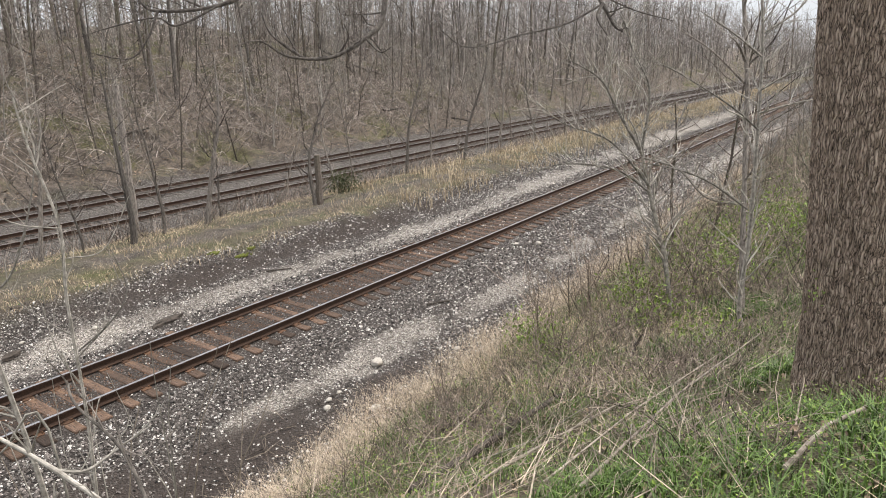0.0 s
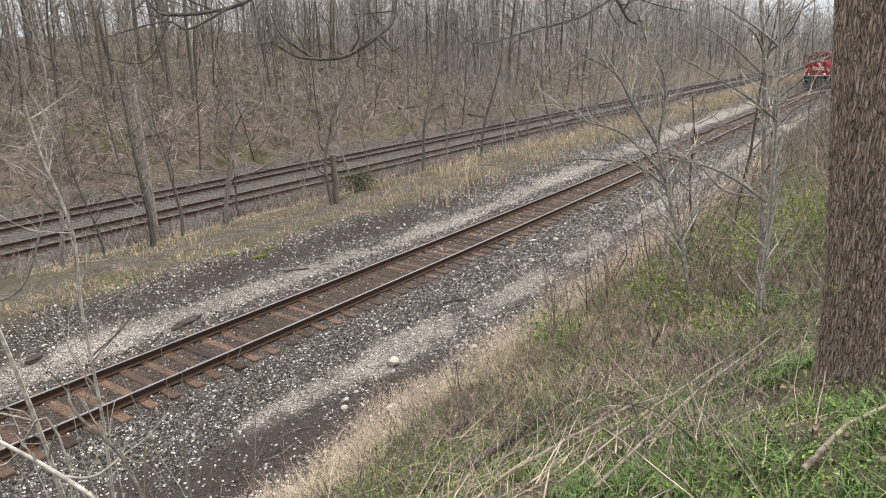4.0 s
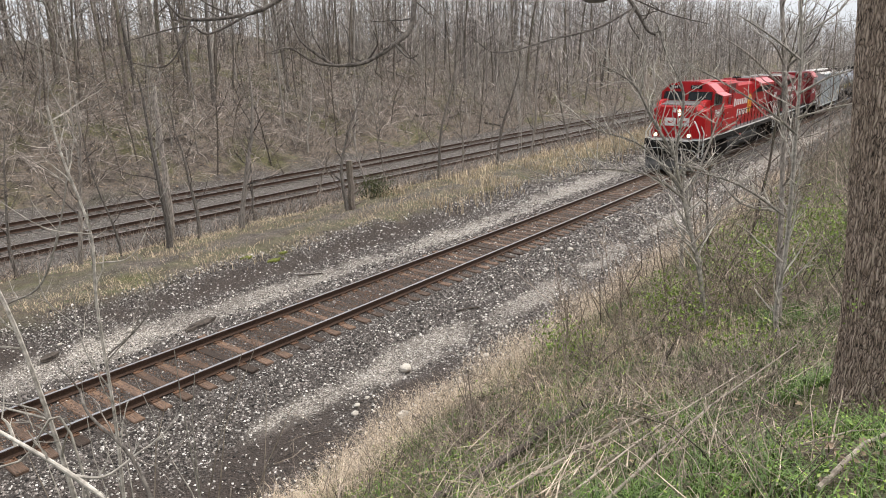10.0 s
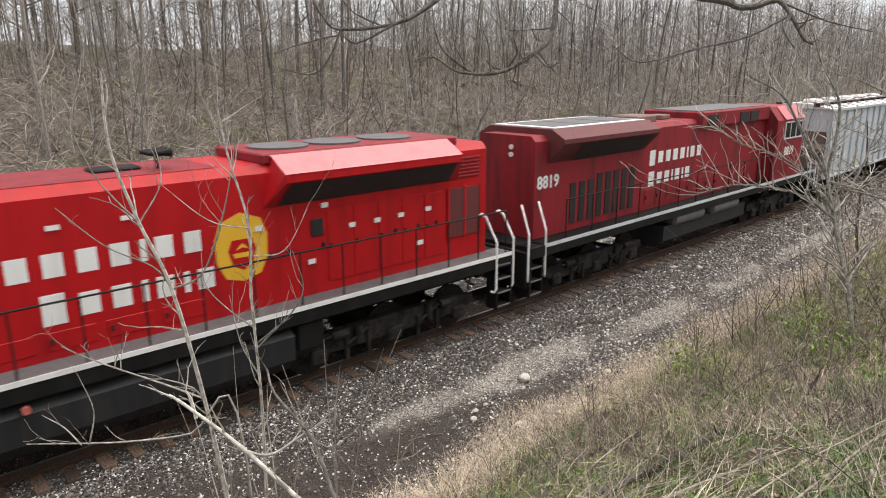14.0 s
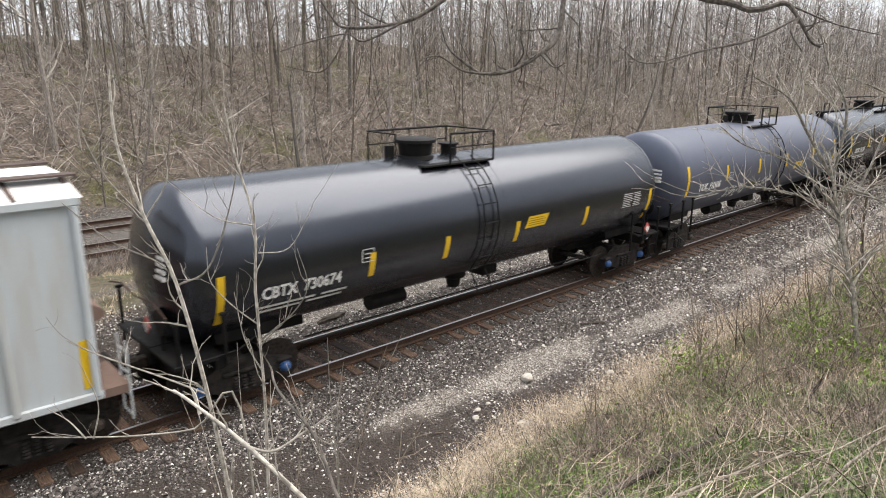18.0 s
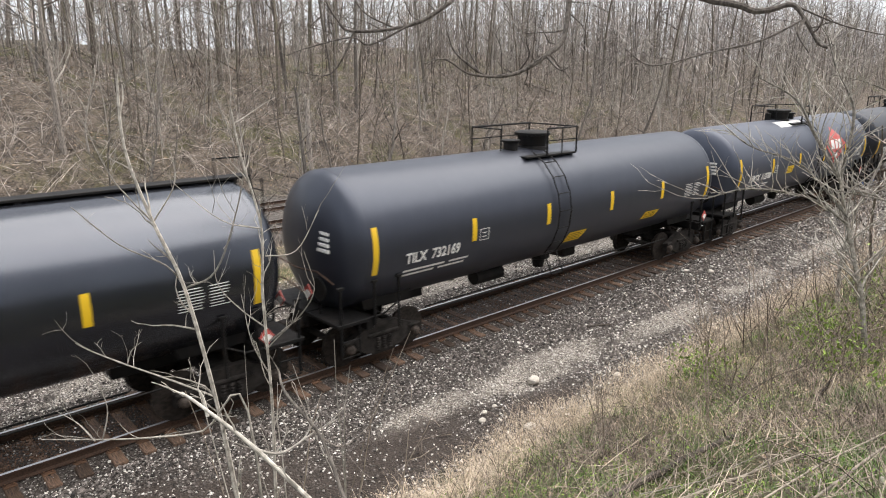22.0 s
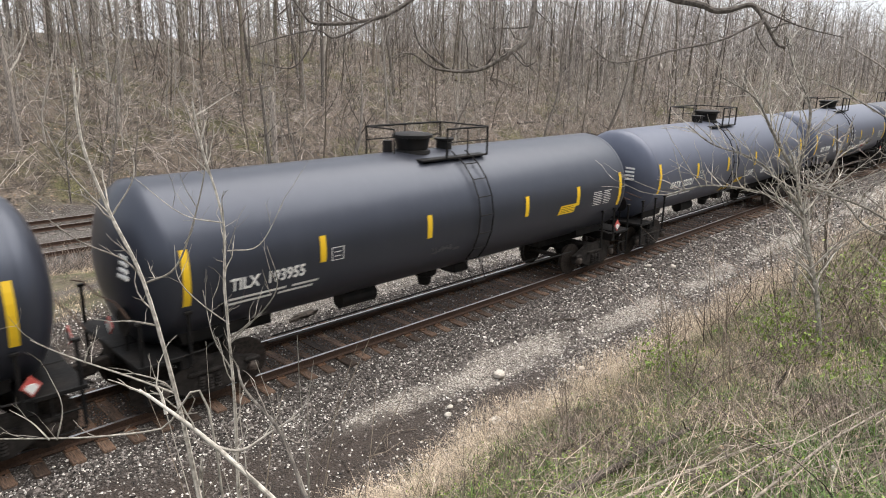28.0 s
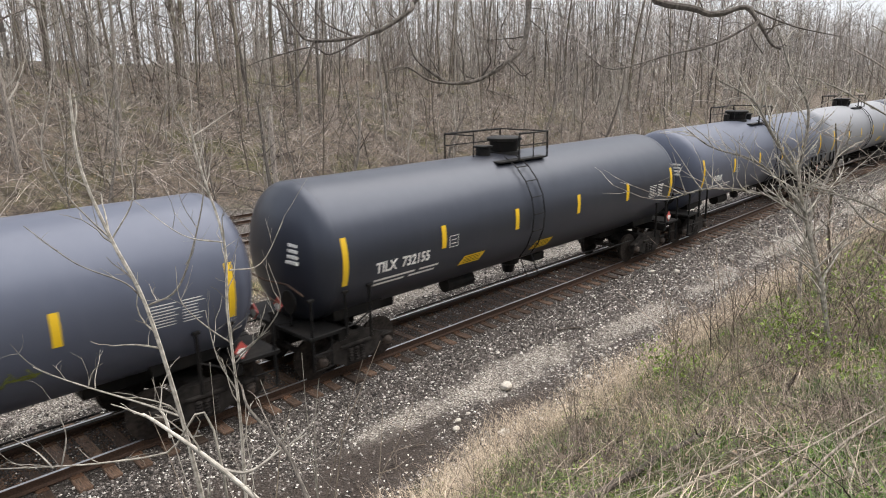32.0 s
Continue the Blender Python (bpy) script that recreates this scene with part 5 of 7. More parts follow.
    for x in (6.0, 6.55, 7.15, 7.84):
        fr.box(x, x + .06, -1.53, -1.5, 3.42, 4.02)
    wf = part("side_window_frame", fr, hopper_grey, c)
    for x in (6.06, 6.61, 7.21):
        g = Mesh()
        g.box(x, x + .55, -1.512, -1.5, 3.42, 4.02)
        part("side_window", g, glass_dark, wf)
    letters("8819", .5, white_paint, c, Matrix.Translation((6.15, -1.512, 2.7)) @ SIDE, "road_number", bold=.012)
    lv = Mesh()
    for i in range(9):
        for x in (5.4, 6.6):
            lv.box(x, x + .9, -1.525, -1.5, 1.95 + i * .07, 1.985 + i * .07)
    part("louvre", lv, red_old, c)
    n = Mesh()
    n.add([(8.0, -1.5, 1.74), (8.0, 1.5, 1.74), (8.0, 1.3, 3.45), (8.0, -1.3, 3.45), (9.5, -1.1, 1.74), (9.5, 1.1, 1.74), (9.45, .8, 3.2), (9.45, -.8, 3.2)],
          [(4, 5, 6, 7), (0, 4, 7, 3), (1, 2, 6, 5), (3, 7, 6, 2)])
    part("nose", n, red_old, c)
    ft = Mesh()
    ft.prism([(-1.3, 1.1), (-1.3, .6), (-1.05, .42), (1.05, .42), (1.3, .6), (1.3, 1.1)], -3.0, 3.3, "x")
    part("fuel_tank", ft, tank_fuel, c)
    for x in (-1.4, 1.4):
        part("air_reservoir", Mesh().lathe([(-1.1, .1), (-1.0, .25), (1.0, .25), (1.1, .1)], (x, -1.2, 1.25), "x", 16), deck_grey, c, smooth=True)
    part("exhaust_stack", Mesh().box(-3.75, -2.55, -.5, .5, 4.48, 4.72, .04), hopper_rust, c, "rusty exhaust stack")
    part("roof_vent", Mesh().box(-1.8, -1.2, -.25, .25, 4.5, 4.66, .03), hopper_rust, c)
    truck(c, -6.6, (-2.0, 0, 2.0), .53, heavy=True)
    truck(c, 6.6, (-2.0, 0, 2.0), .53, heavy=True)
    side_rails(c, black_under, -8.7, 5.0, 1.46, 1.74, 2.8, 12)
    for s in (-1, 1):
        steps(c, -10.2, -9.7, s * 1.48)
        steps(c, 9.6, 10.2, s * 1.48)
        for x, d in ((-10.2, 1), (-9.5, 1), (9.5, -1), (10.2, -1)):
            stair_rail(c, white_paint, x, s * 1.48, d)
    hl = Mesh()
    for z in (3.98, 4.18):
        hl.lathe([(-.05, .065), (0, .065)], (-9.56, -.2, z), "x", 16)
    part("hood_headlight", hl, white_paint, c)
    coupler(c, -10.5, -1)
    coupler(c, 10.5, 1)
    return c


def hopper_car():
    c = thing("covered_hopper", "pale grey ribbed covered hopper wagon with white roof", "hopper wagon")
    part("hold", Mesh().box(-5.6, 5.6, -1.4, 1.4, 1.15, 4.28), hopper_grey, c)
    for s in (-1, 1):
        part("side_sheet", Mesh().box(-6.82, 6.82, min(s * 1.5, s * 1.42), max(s * 1.5, s * 1.42), 1.12, 4.32), hopper_grey, c)
        part("end_sheet", Mesh().box(min(s * 6.8, s * 6.7), max(s * 6.8, s * 6.7), -1.45, 1.45, 3.3, 4.32), hopper_grey, c)
    for s in (-1, 1):
        for i in range(13):
            x = -6.78 + i * 13.5 / 12
            r = Mesh()
            r.box(x, x + .11, min(s * 1.5, s * 1.6), max(s * 1.5, s * 1.6), 1.14, 4.24, .03)
            part("side_rib", r, hopper_grey, c)
        r = Mesh()
        r.box(-6.86, 6.86, min(s * 1.5, s * 1.6), max(s * 1.5, s * 1.6), 4.22, 4.36, .02)
        r.box(-6.86, 6.86, min(s * 1.5, s * 1.57), max(s * 1.5, s * 1.57), 1.08, 1.22, .02)
        part("side_chord", r, hopper_grey, c)
    r = Mesh()
    r.prism([(-1.6, 4.34), (-.5, 4.58), (.5, 4.58), (1.6, 4.34)], -6.9, 6.9, "x")
    part("roof", r, roof_white, c, "white roof with rust streaks")
    for i in range(9):
        x = -6.0 + i * 1.5
        k = Mesh().prism([(-1.55, 4.37), (-.5, 4.61), (.5, 4.61), (1.55, 4.37), (1.55, 4.33), (-1.55, 4.33)], x, x + .07, "x")
        part("roof_rib", k, board_rust, c)
    for x in (-4.9, -2.4, .1, 2.6, 5.1):
        k = Mesh()
        k.lathe([(0, .42), (.1, .42), (.14, .34)], (x, 0, 4.57), "z", 20)
        k.box(x - .5, x + .5, -.06, .06, 4.68, 4.74)
        part("roof_hatch", k, roof_white, c)
    for y in (-.85, .85):
        k = Mesh()
        k.box(-7.0, 7.0, y - .15, y + .15, 4.58, 4.61)
        for i in range(15):
            x = -6.9 + i * .98
            k.box(x - .02, x + .02, y - .13, y + .13, 4.42, 4.58)
        part("running_board", k, board_rust, c, "rusty grated running board")
    for d in (-1, 1):
        sl = Mesh().add([(d * 6.7, -1.41, 3.4), (d * 6.7, 1.41, 3.4), (d * 5.65, 1.41, 1.3), (d * 5.65, -1.41, 1.3), (d * 6.66, -1.41, 3.4), (d * 6.66, 1.41, 3.4), (d * 5.61, 1.41, 1.3), (d * 5.61, -1.41, 1.3)],
                        [(0, 1, 2, 3), (7, 6, 5, 4), (0, 4, 5, 1), (2, 6, 7, 3)])
        part("slope_sheet", sl, hopper_rust, c, "rusty end slope sheet")
        part("end_panel", Mesh().prism([(d * 6.72, 1.15), (d * 6.72, 2.72), (d * 7.05, 2.5), (d * 7.05, 2.38), (d * 6.86, 2.3), (d * 6.86, 1.15)], -1.38, 1.38), hopper_rust, c, "rusty end panel with a ledge")
        part("end_sill", Mesh().box(min(d * 6.7, d * 7.3), max(d * 6.7, d * 7.3), -1.4, 1.4, 1.0, 1.15), hopper_rust, c)
        part("end_plate", Mesh().box(min(d * 6.62, d * 6.7), max(d * 6.62, d * 6.7), -1.42, 1.42, 2.5, 3.36, .01), hopper_rust, c, "rust-stained plate below the end sheet")
        for y in (-1.3, 0, 1.3):
            part("end_post", Mesh().box(min(d * 6.86, d * 6.9), max(d * 6.86, d * 6.9), y - .05, y + .05, 1.15, 2.4), hopper_rust, c)
        for s in (-1, 1):
            x = d * 7.3
            h = Mesh()
            h.tube([(x, s * 1.4, .5), (x, s * 1.4, 1.9)], .02, 5)
            h.tube([(x, s * .95, .5), (x, s * .95, 1.9)], .02, 5)
            for i in range(4):
                h.tube([(x, s * 1.4, .55 + i * .38), (x, s * .95, .55 + i * .38)], .014, 5)
            part("end_ladder", h, hopper_grey, c)
    for x in (-3.6, 0, 3.6):
        part("discharge_hopper", Mesh().prism([(x - 1.5, 1.12), (x + 1.5, 1.12), (x + .5, .45), (x - .5, .45)], -1.0, 1.0), black_under, c)
    part("centre_sill", Mesh().box(-7.4, 7.4, -.25, .25, .85, 1.15, .02), black_under, c)
    for x, z0, z1 in ((-6.8, 1.3, 2.25), (-3.4, 1.32, 1.8), (-1.85, 1.32, 1.8), (-.1, 1.32, 1.75), (6.6, 1.3, 2.1)):
        part("yellow_stripe", Mesh().box(x, x + .14, -1.512, -1.5, z0, z1), yellow_paint, c)
    for k, (text, x, z) in enumerate((("GA", -5.32, 2.33), ("CX", -4.62, 2.36), ("10", -5.2, 1.9), ("247", -4.62, 1.93))):
        w_ = .25 * len(text)
        patch = part("white_patch", Mesh().box(x - .04, x + w_, -1.505, -1.5, z - .05, z + .28), white_paint, c)
        letters(text, .32, black_under, patch, Matrix.Translation((x, -1.509, z)) @ SIDE, "reporting_mark" if k < 2 else "car_number", bold=.006)
    m = Mesh()
    for x, z, w_ in ((-4.5, 1.6, .9), (-4.5, 1.5, .7), (-3.3, 1.6, .7), (-4.4, 3.9, .6), (-4.4, 3.82, .6), (-2.4, 2.6, .4), (-2.4, 2.5, .4), (5.2, 1.65, .35), (5.2, 1.55, .35), (4.2, 1.7, .3)):
        m.box(x, x + w_ * .7, -1.504, -1.5, z, z + .025)
    part("stencil_line", m, deck_grey, c)
    truck(c, -5.9)
    truck(c, 5.9)
    coupler(c, -7.65, -1)
    coupler(c, 7.65, 1)
    return c


random.seed(3)
train = [(lead_locomotive(), 13.35), (trailing_locomotive(), 34.8), (hopper_car(), 53.2)]
red_spray = paint("red_spray_paint", (.3, .03, .03), .5)
low = ((-.35, .4, 1.66, 1.96), (3.35, 4.1, 1.8, 2.04))
train.append((tank_car("glossy black tank car with sky sheen and white number", tank_black, "CBTX  730674", length=16.4, dome=-1.2, drop=.38, cap=blue_cap, panels=(-3.64, -1.53, .86, 3.73), plates=((1.2, 1.98, 2.3, 2.6),)), 69.05))
train.append((tank_car("slate-grey tank car with white graffiti low on its side", tank_grey, "TILX  192606", panels=(-4.1, -1.33, 1.34, 4.25), plates=((2.3, 3.05, 2.2, 2.48),),
                       graffiti=((-3.9, -2.1, 1.6, 2.1, white_paint), (-1.8, -1.0, 1.75, 2.05, moss_mat), (-1.2, .2, 1.75, 2.15, white_paint))), 85.3))
train.append((tank_car("glossy black tank car with a walkway along its top", tank_black, "SIOX  31065", long_walk=True, plates=((2.1, 2.8, 2.12, 2.42),)), 101.75))
train.append((tank_car("charcoal tank car with yellow warning panels", tank_dark, "TILX  732169", ladder_back=True, plates=low), 118.25))
train.append((tank_car("dark grey tank car with a large red diamond emblem", tank_mid, "NWTX  112780", diamond=True, dome=-.25, plates=((-2.7, -2.03, 2.2, 2.5),)), 134.65))
train.append((tank_car("charcoal tank car with white stencilled number", tank_sooty, "GATX  226963", ladder_back=True, drop=.3, cap=blue_cap, dome=.35, plates=((-.4, .5, 1.5, 1.8),)), 151.0))
train.append((tank_car("charcoal tank car with yellow end stripes", tank_dark, "229628"), 167.5))
train.append((tank_car("dark grey tank car with yellow stripes and white number", tank_dark, "TILX  193955", panels=(-4.13, -1.19, 2.36, 4.7), plates=((3.85, 4.6, 2.2, 2.46),),
                       graffiti=((-1.0, -.2, 1.9, 2.1, tank_worn),)), 184.0))
train.append((tank_car("slate-grey tank car with scrawls near its tail", tank_grey, "GATX  222721", ladder_back=True, dome=-.4, plates=((-1.0, -.2, 1.5, 1.75), (-.12, .5, 1.75, 1.95)),
                       graffiti=((.6, 1.5, 1.9, 2.2, white_paint), (2.55, 3.6, 1.88, 2.12, white_paint))), 200.45))
train.append((tank_car("slate-grey tank car covered low down in white graffiti", tank_grey, "TILX  730199", ladder_back=True, dome=-.4, plates=((-1.9, -1.45, 1.78, 1.95), (-.4, .2, 1.5, 1.72)),
                       graffiti=((-3.7, -2.2, 2.0, 2.4, white_paint), (-.6, .25, 2.1, 3.0, white_paint), (-.55, .9, 1.85, 2.1, white_paint), (.8, 1.9, 1.6, 1.85, tank_worn),
                                 (1.5, 2.3, 2.05, 2.3, white_paint), (2.05, 2.9, 1.8, 2.05, red_spray), (3.0, 3.8, 1.88, 2.15, moss_mat))), 216.9))
train.append((tank_car("charcoal tank car with yellow panels and white number", tank_dark, "TILX  732155", ladder_back=True, dome=-.1, plates=((-3.35, -2.6, 1.78, 2.02), (-.35, .4, 1.58, 1.84))), 233.3))
train.append((tank_car("slate-grey tank car far back in the train", tank_grey, "193018"), 249.8))
train.append((tank_car("pale dusty tank car far back in the train", tank_pale, ""), 266.2))
train.append((tank_car("dark tank car at the back of the train", tank_dark, ""), 282.7))


def place_on_track(x):
    return pose(x, track_y(x), 0, 0, 0, math.degrees(heading(x)))

# ---- bare trees ----
def bent(p, d, length, steps, wobble, lift=0.0):
    """A wandering line from p along d."""
    pts, d = [Vector(p)], Vector(d).normalized()
    for _ in range(steps):
        d = (d + Vector((random.gauss(0, wobble), random.gauss(0, wobble), random.gauss(0, wobble) + lift))).normalized()
        pts.append(pts[-1] + d * (length / steps))
    return pts


def taper(r0, r1, n):
    return [r0 + (r1 - r0) * i / (n - 1) for i in range(n)]


def grow(trunk, crown, height, radius, limbs, first=0.25, reach=0.3, twigs=5, sprays=2, lean=0.05, sides=6, rise=0.55, fine=1.0, sway=0.075):
    """A bare tree: the trunk into one mesh, limbs and twigs into the other."""
    line = bent((0, 0, -0.3), (random.uniform(-lean, lean), random.uniform(-lean, lean), 1), height, 9, sway)
    radii = [radius * (1.25 if i == 0 else 1) * (1 - 0.09 * i) + 0.01 * fine for i in range(10)]
    trunk.tube(line, radii, sides)
    for k in range(limbs):
        f = first + (0.97 - first) * (k + random.random()) / limbs
        i = min(int(f * 9), 8)
        p = line[i].lerp(line[i + 1], f * 9 - i)
        a = random.uniform(0, 2 * math.pi)
        d = Vector((math.cos(a), math.sin(a), rise + random.uniform(-0.25, 0.5)))
        length = height * reach * (1.15 - 0.75 * f) * random.uniform(0.6, 1.2)
        r = max(0.012 * fine, radii[i] * random.uniform(0.28, 0.45))
        limb = bent(p, d, length, 4, 0.18, 0.05)
        crown.tube(limb, taper(max(r, .022 * fine), 0.01 * fine, 5), 3, False)
        for _ in range(twigs):
            j = random.randint(1, 3)
            q = limb[j].lerp(limb[j + 1], random.random())
            a = random.uniform(0, 2 * math.pi)
            dd = (d.normalized() * 0.7 + Vector((math.cos(a), math.sin(a), random.uniform(-0.1, 0.8)))).normalized()
            tw = bent(q, dd, length * random.uniform(0.25, 0.55), 3, 0.2, 0.06)
            crown.tube(tw, taper(max(0.011 * fine, r * 0.4), 0.007 * fine, 4), 3, False)
            for _ in range(sprays):
                q2 = tw[random.randint(1, 3)]
                a = random.uniform(0, 2 * math.pi)
                dd2 = (dd * 0.8 + Vector((math.cos(a), math.sin(a), random.uniform(-0.1, 0.7)))).normalized()
                crown.tube(bent(q2, dd2, length * random.uniform(0.12, 0.3), 2, 0.25), taper(0.008 * fine, 0.005 * fine, 3), 3, False)


def tree(name, label, group, mats, at=None, **shape):
    t = thing(name, label, "tree", group, at)
    a, b = Mesh(), Mesh()
    grow(a, b, **shape)
    part("trunk", a, mats[0], t, smooth=True)
    part("crown", b, mats[1], t)
    return t


random.seed(11)
BARKS = ((bark_grey, pale_twig), (bark_brown, twig_bark), (bark_pale, pale_twig), (bark_grey, pale_twig), (bark_brown, twig_bark), (bark_pale, pale_twig), (bark_brown, pale_twig))
tall = [tree("bare_tree", "tall slender leafless tree on the wooded slope", "trees of the wooded slope", mats, height=random.uniform(14, 19), radius=r,
             limbs=random.randint(17, 22), first=random.uniform(.08, .26), reach=random.uniform(.22, .34), twigs=2, sprays=1, lean=.05, fine=.85, sway=.035)
        for mats, r in zip(BARKS, (.15, .09, .07, .05, .2, .045, .08))]
young = [tree("young_tree", "thin leafless young tree with many fine branches", "young trees of the wooded slope", BARKS[k], height=random.uniform(5, 9.5),
              radius=random.uniform(.025, .06), limbs=random.randint(14, 18), first=.1, reach=random.uniform(.26, .4), twigs=2, sprays=1, sides=5, lean=.16, rise=.6, fine=.85, sway=.06) for k in range(6)]


def turned(x, v, sink=0.05):
    p = on_ground(x, v, sink)
    return Matrix.LocRotScale(p, Euler((0, 0, random.uniform(0, 2 * math.pi))), None)


def stand(kinds, x0, x1, v0, v1, count, used):
    for _ in range(count):
        for _ in range(20):
            x, v = random.uniform(x0, x1), random.uniform(v0, v1)
            if all((x - a) ** 2 + (v - b) ** 2 > 1.0 for a, b in used):
                break
        used.append((x, v))
        yield random.choice(kinds), turned(x, v)


placed = []
first_use = set()
jobs = [(tall, 4, 75, 30, 52, 85), (tall, 75, 210, 26, 48, 80), (tall, -6, 40, 52, 75, 25), (young, 4, 75, 26.5, 46, 180), (young, 10, 70, 23.3, 27, 30), (tall, 6, 80, 26, 36, 14), (young, 70, 190, 23, 38, 75),
        (tall, 90, 260, -30, -8, 45), (young, 45, 200, -18, -6.5, 45), (young, 20, 60, -14, -6.2, 34), (tall, 45, 150, -26, -9.5, 40), (tall, 190, 300, 6, 40, 40), (young, 40, 130, 9.5, 12.4, 30)]
for kinds, x0, x1, v0, v1, count in jobs:
    for kind, m in stand(kinds, x0, x1, v0, v1, count, placed):
        if kind.name in first_use:
            copy_thing(kind, m)
        else:
            first_use.add(kind.name)
            kind.matrix_basis = m

# far woods that close the view, and the brush under the trees
random.seed(5)
wood = Mesh()
for _ in range(560):
    x = random.uniform(-20, 420)
    v = random.uniform(50, 110) if random.random() < .6 or x < 130 else random.choice((-1, 1)) * random.uniform(6, 60)
    if x < 300 and v < 50:
        x += 260
    p = on_ground(x, v)
    h = random.uniform(11, 18)
    line = bent(p, (0, 0, 1), h, 4, .025)
    wood.tube(line, taper(.05 + .2 * random.random() ** 2, .02, 5), 4, False)
    for _ in range(16):
        i = random.randint(0, 3)
        q = line[i].lerp(line[i + 1], random.uniform(.25, 1))
        a = random.uniform(0, 6.28)
        wood.tube(bent(q, (math.cos(a), math.sin(a), random.uniform(.4, 1.2)), random.uniform(1.5, 4.5), 2, .2), taper(.05, .015, 3), 3, False)
# stretches of young wood: how many, along the track, across it
# the last is added unseen behind the camera, to block low sky in reflections
ZONES = ((420, 120, 340, 28, 95), (600, 62, 210, 26, 60), (380, 75, 330, -42, -7), (620, 190, 450, 5, 60), (230, -5, 95, 40, 64), (180, -45, 50, -42, -19))
for x, v in [(random.uniform(a, b), random.uniform(c, d)) for n, a, b, c, d in ZONES for _ in range(n)]:
    p = on_ground(x, v)
    h = random.uniform(4, 15) if x < 90 else random.uniform(8, 19)
    line = bent(p, (random.uniform(-.1, .1), random.uniform(-.1, .1), 1), h, 4, .035)
    wood.tube(line, taper(random.uniform(.03, .13), .015, 5), 3, False)
    for _ in range(9):
        i = random.randint(0, 3)
        q = line[i].lerp(line[i + 1], random.uniform(.25, 1))
        a = random.uniform(0, 6.28)
        wood.tube(bent(q, (math.cos(a), math.sin(a), random.uniform(.2, 1.2)), random.uniform(1.5, 4.5), 2, .25), taper(.042, .014, 3), 3, False)
tagged(part("distant_woods", wood, far_bark), "leafless woods behind the slope, distance haze put into their pale grey", "woods", kind="stuff")

brush = Mesh()
for _ in range(6000):
    x = random.uniform(0, 90) if random.random() < .68 else random.uniform(90, 190)
    v = random.uniform(23, 28) if random.random() < .12 else 29 + abs(random.gauss(0, 9))
    p = on_ground(x, v, .05)
    a = random.uniform(0, 6.28)
    h = random.uniform(.4, 2.2)
    brush.tube(bent(p, (math.cos(a) * 1.1, math.sin(a) * 1.1, random.uniform(.3, 1.3)), h, 3, .35, -.1), taper(.006 + .016 * random.random() ** 2, .005, 4), 3, False)
for _ in range(2600):
    x, v = random.uniform(2, 80), 25 + abs(random.gauss(0, 8))
    p = on_ground(x, v, .05)
    a = random.uniform(0, 6.28)
    line = bent(p, (math.cos(a) * .8, math.sin(a) * .8, 1), random.uniform(1, 3.6), 4, .35, -.04)
    brush.tube(line, taper(random.uniform(.009, .024), .006, 5), 3, False)
    for _ in range(4):
        q = line[random.randint(1, 4)]
        b_ = random.uniform(0, 6.28)
        brush.tube(bent(q, (math.cos(b_), math.sin(b_), random.uniform(-.2, .8)), random.uniform(.4, 1.4), 2, .3), taper(.007, .004, 3), 3, False)
for k in range(1700):
    x, v = (random.uniform(-5, 110), random.uniform(42, 62)) if k < 1200 else (random.uniform(90, 220), random.uniform(28, 55))
    line = bent(on_ground(x, v, .05), (random.uniform(-.25, .25), random.uniform(-.25, .25), 1), random.uniform(1.5, 5.5), 3, .12)
    brush.tube(line, taper(random.uniform(.014, .03), .01, 4), 3, False)
    for _ in range(5):
        q = line[random.randint(1, 3)]
        b_ = random.uniform(0, 6.28)
        brush.tube(bent(q, (math.cos(b_), math.sin(b_), random.uniform(.1, 1.2)), random.uniform(.6, 2.2), 2, .25), taper(.014, .007, 3), 3, False)
tagged(part("undergrowth", brush, slope_stem), "thicket of bare grey-brown stems on the slope", "undergrowth", kind="stuff")

# ---- stones on and beside the track ----
def chip(r, flat=0.7):
    """A broken stone of eight faces."""
    pts = [Vector((r * random.uniform(.7, 1.2), 0, 0)), Vector((-r * random.uniform(.7, 1.2), 0, 0)), Vector((0, r * random.uniform(.7, 1.2), 0)), Vector((0, -r * random.uniform(.7, 1.2), 0)),
           Vector((0, 0, r * flat * random.uniform(.7, 1.2))), Vector((0, 0, -r * flat))]
    m = Euler((random.uniform(-.6, .6), random.uniform(-.6, .6), random.uniform(0, 6.28))).to_matrix()
    return [m @ p for p in pts]


CHIP = [(0, 2, 4), (2, 1, 4), (1, 3, 4), (3, 0, 4)]
random.seed(21)
shapes = [chip(1.0, .85) for _ in range(60)]
pale_chips, dark_chips = Mesh(), Mesh()
count = 0
while count < 66000:
    x = 1.2 + 46 * random.random() ** 1.7 if random.random() < .93 else random.uniform(-9, 1.2)
    v = random.uniform(-5.3, 5.0)
    if abs(v) < 1.35 and random.random() < .86:
        continue
    pale, grass, _, clean = cover(x, v)
    if random.random() < grass * 1.1 or random.random() > (.3 + .7 * clean if v < 0 else .5 + .5 * clean):
        continue
    count += 1
    light = random.random() < .24 + .4 * pale
    r = random.uniform(.012, .031) * (1 + .022 * x) * (1.5 if random.random() < .06 else 1)
    if not light and abs(v) < 2.6:
        r *= 1.3
    if pale > .4:
        r *= .7
    p = on_ground(x, v, -.1 * r)
    (pale_chips if light else dark_chips).add([p + q * r for q in random.choice(shapes)[:5]], CHIP)
tagged(part("pale_ballast", pale_chips, pale_stone), "loose pale limestone chips beside the rails", "gravel", kind="stuff")
tagged(part("dark_ballast", dark_chips, dark_stone), "loose dark ballast stones beside the rails", "gravel", kind="stuff")
dirty = Mesh()
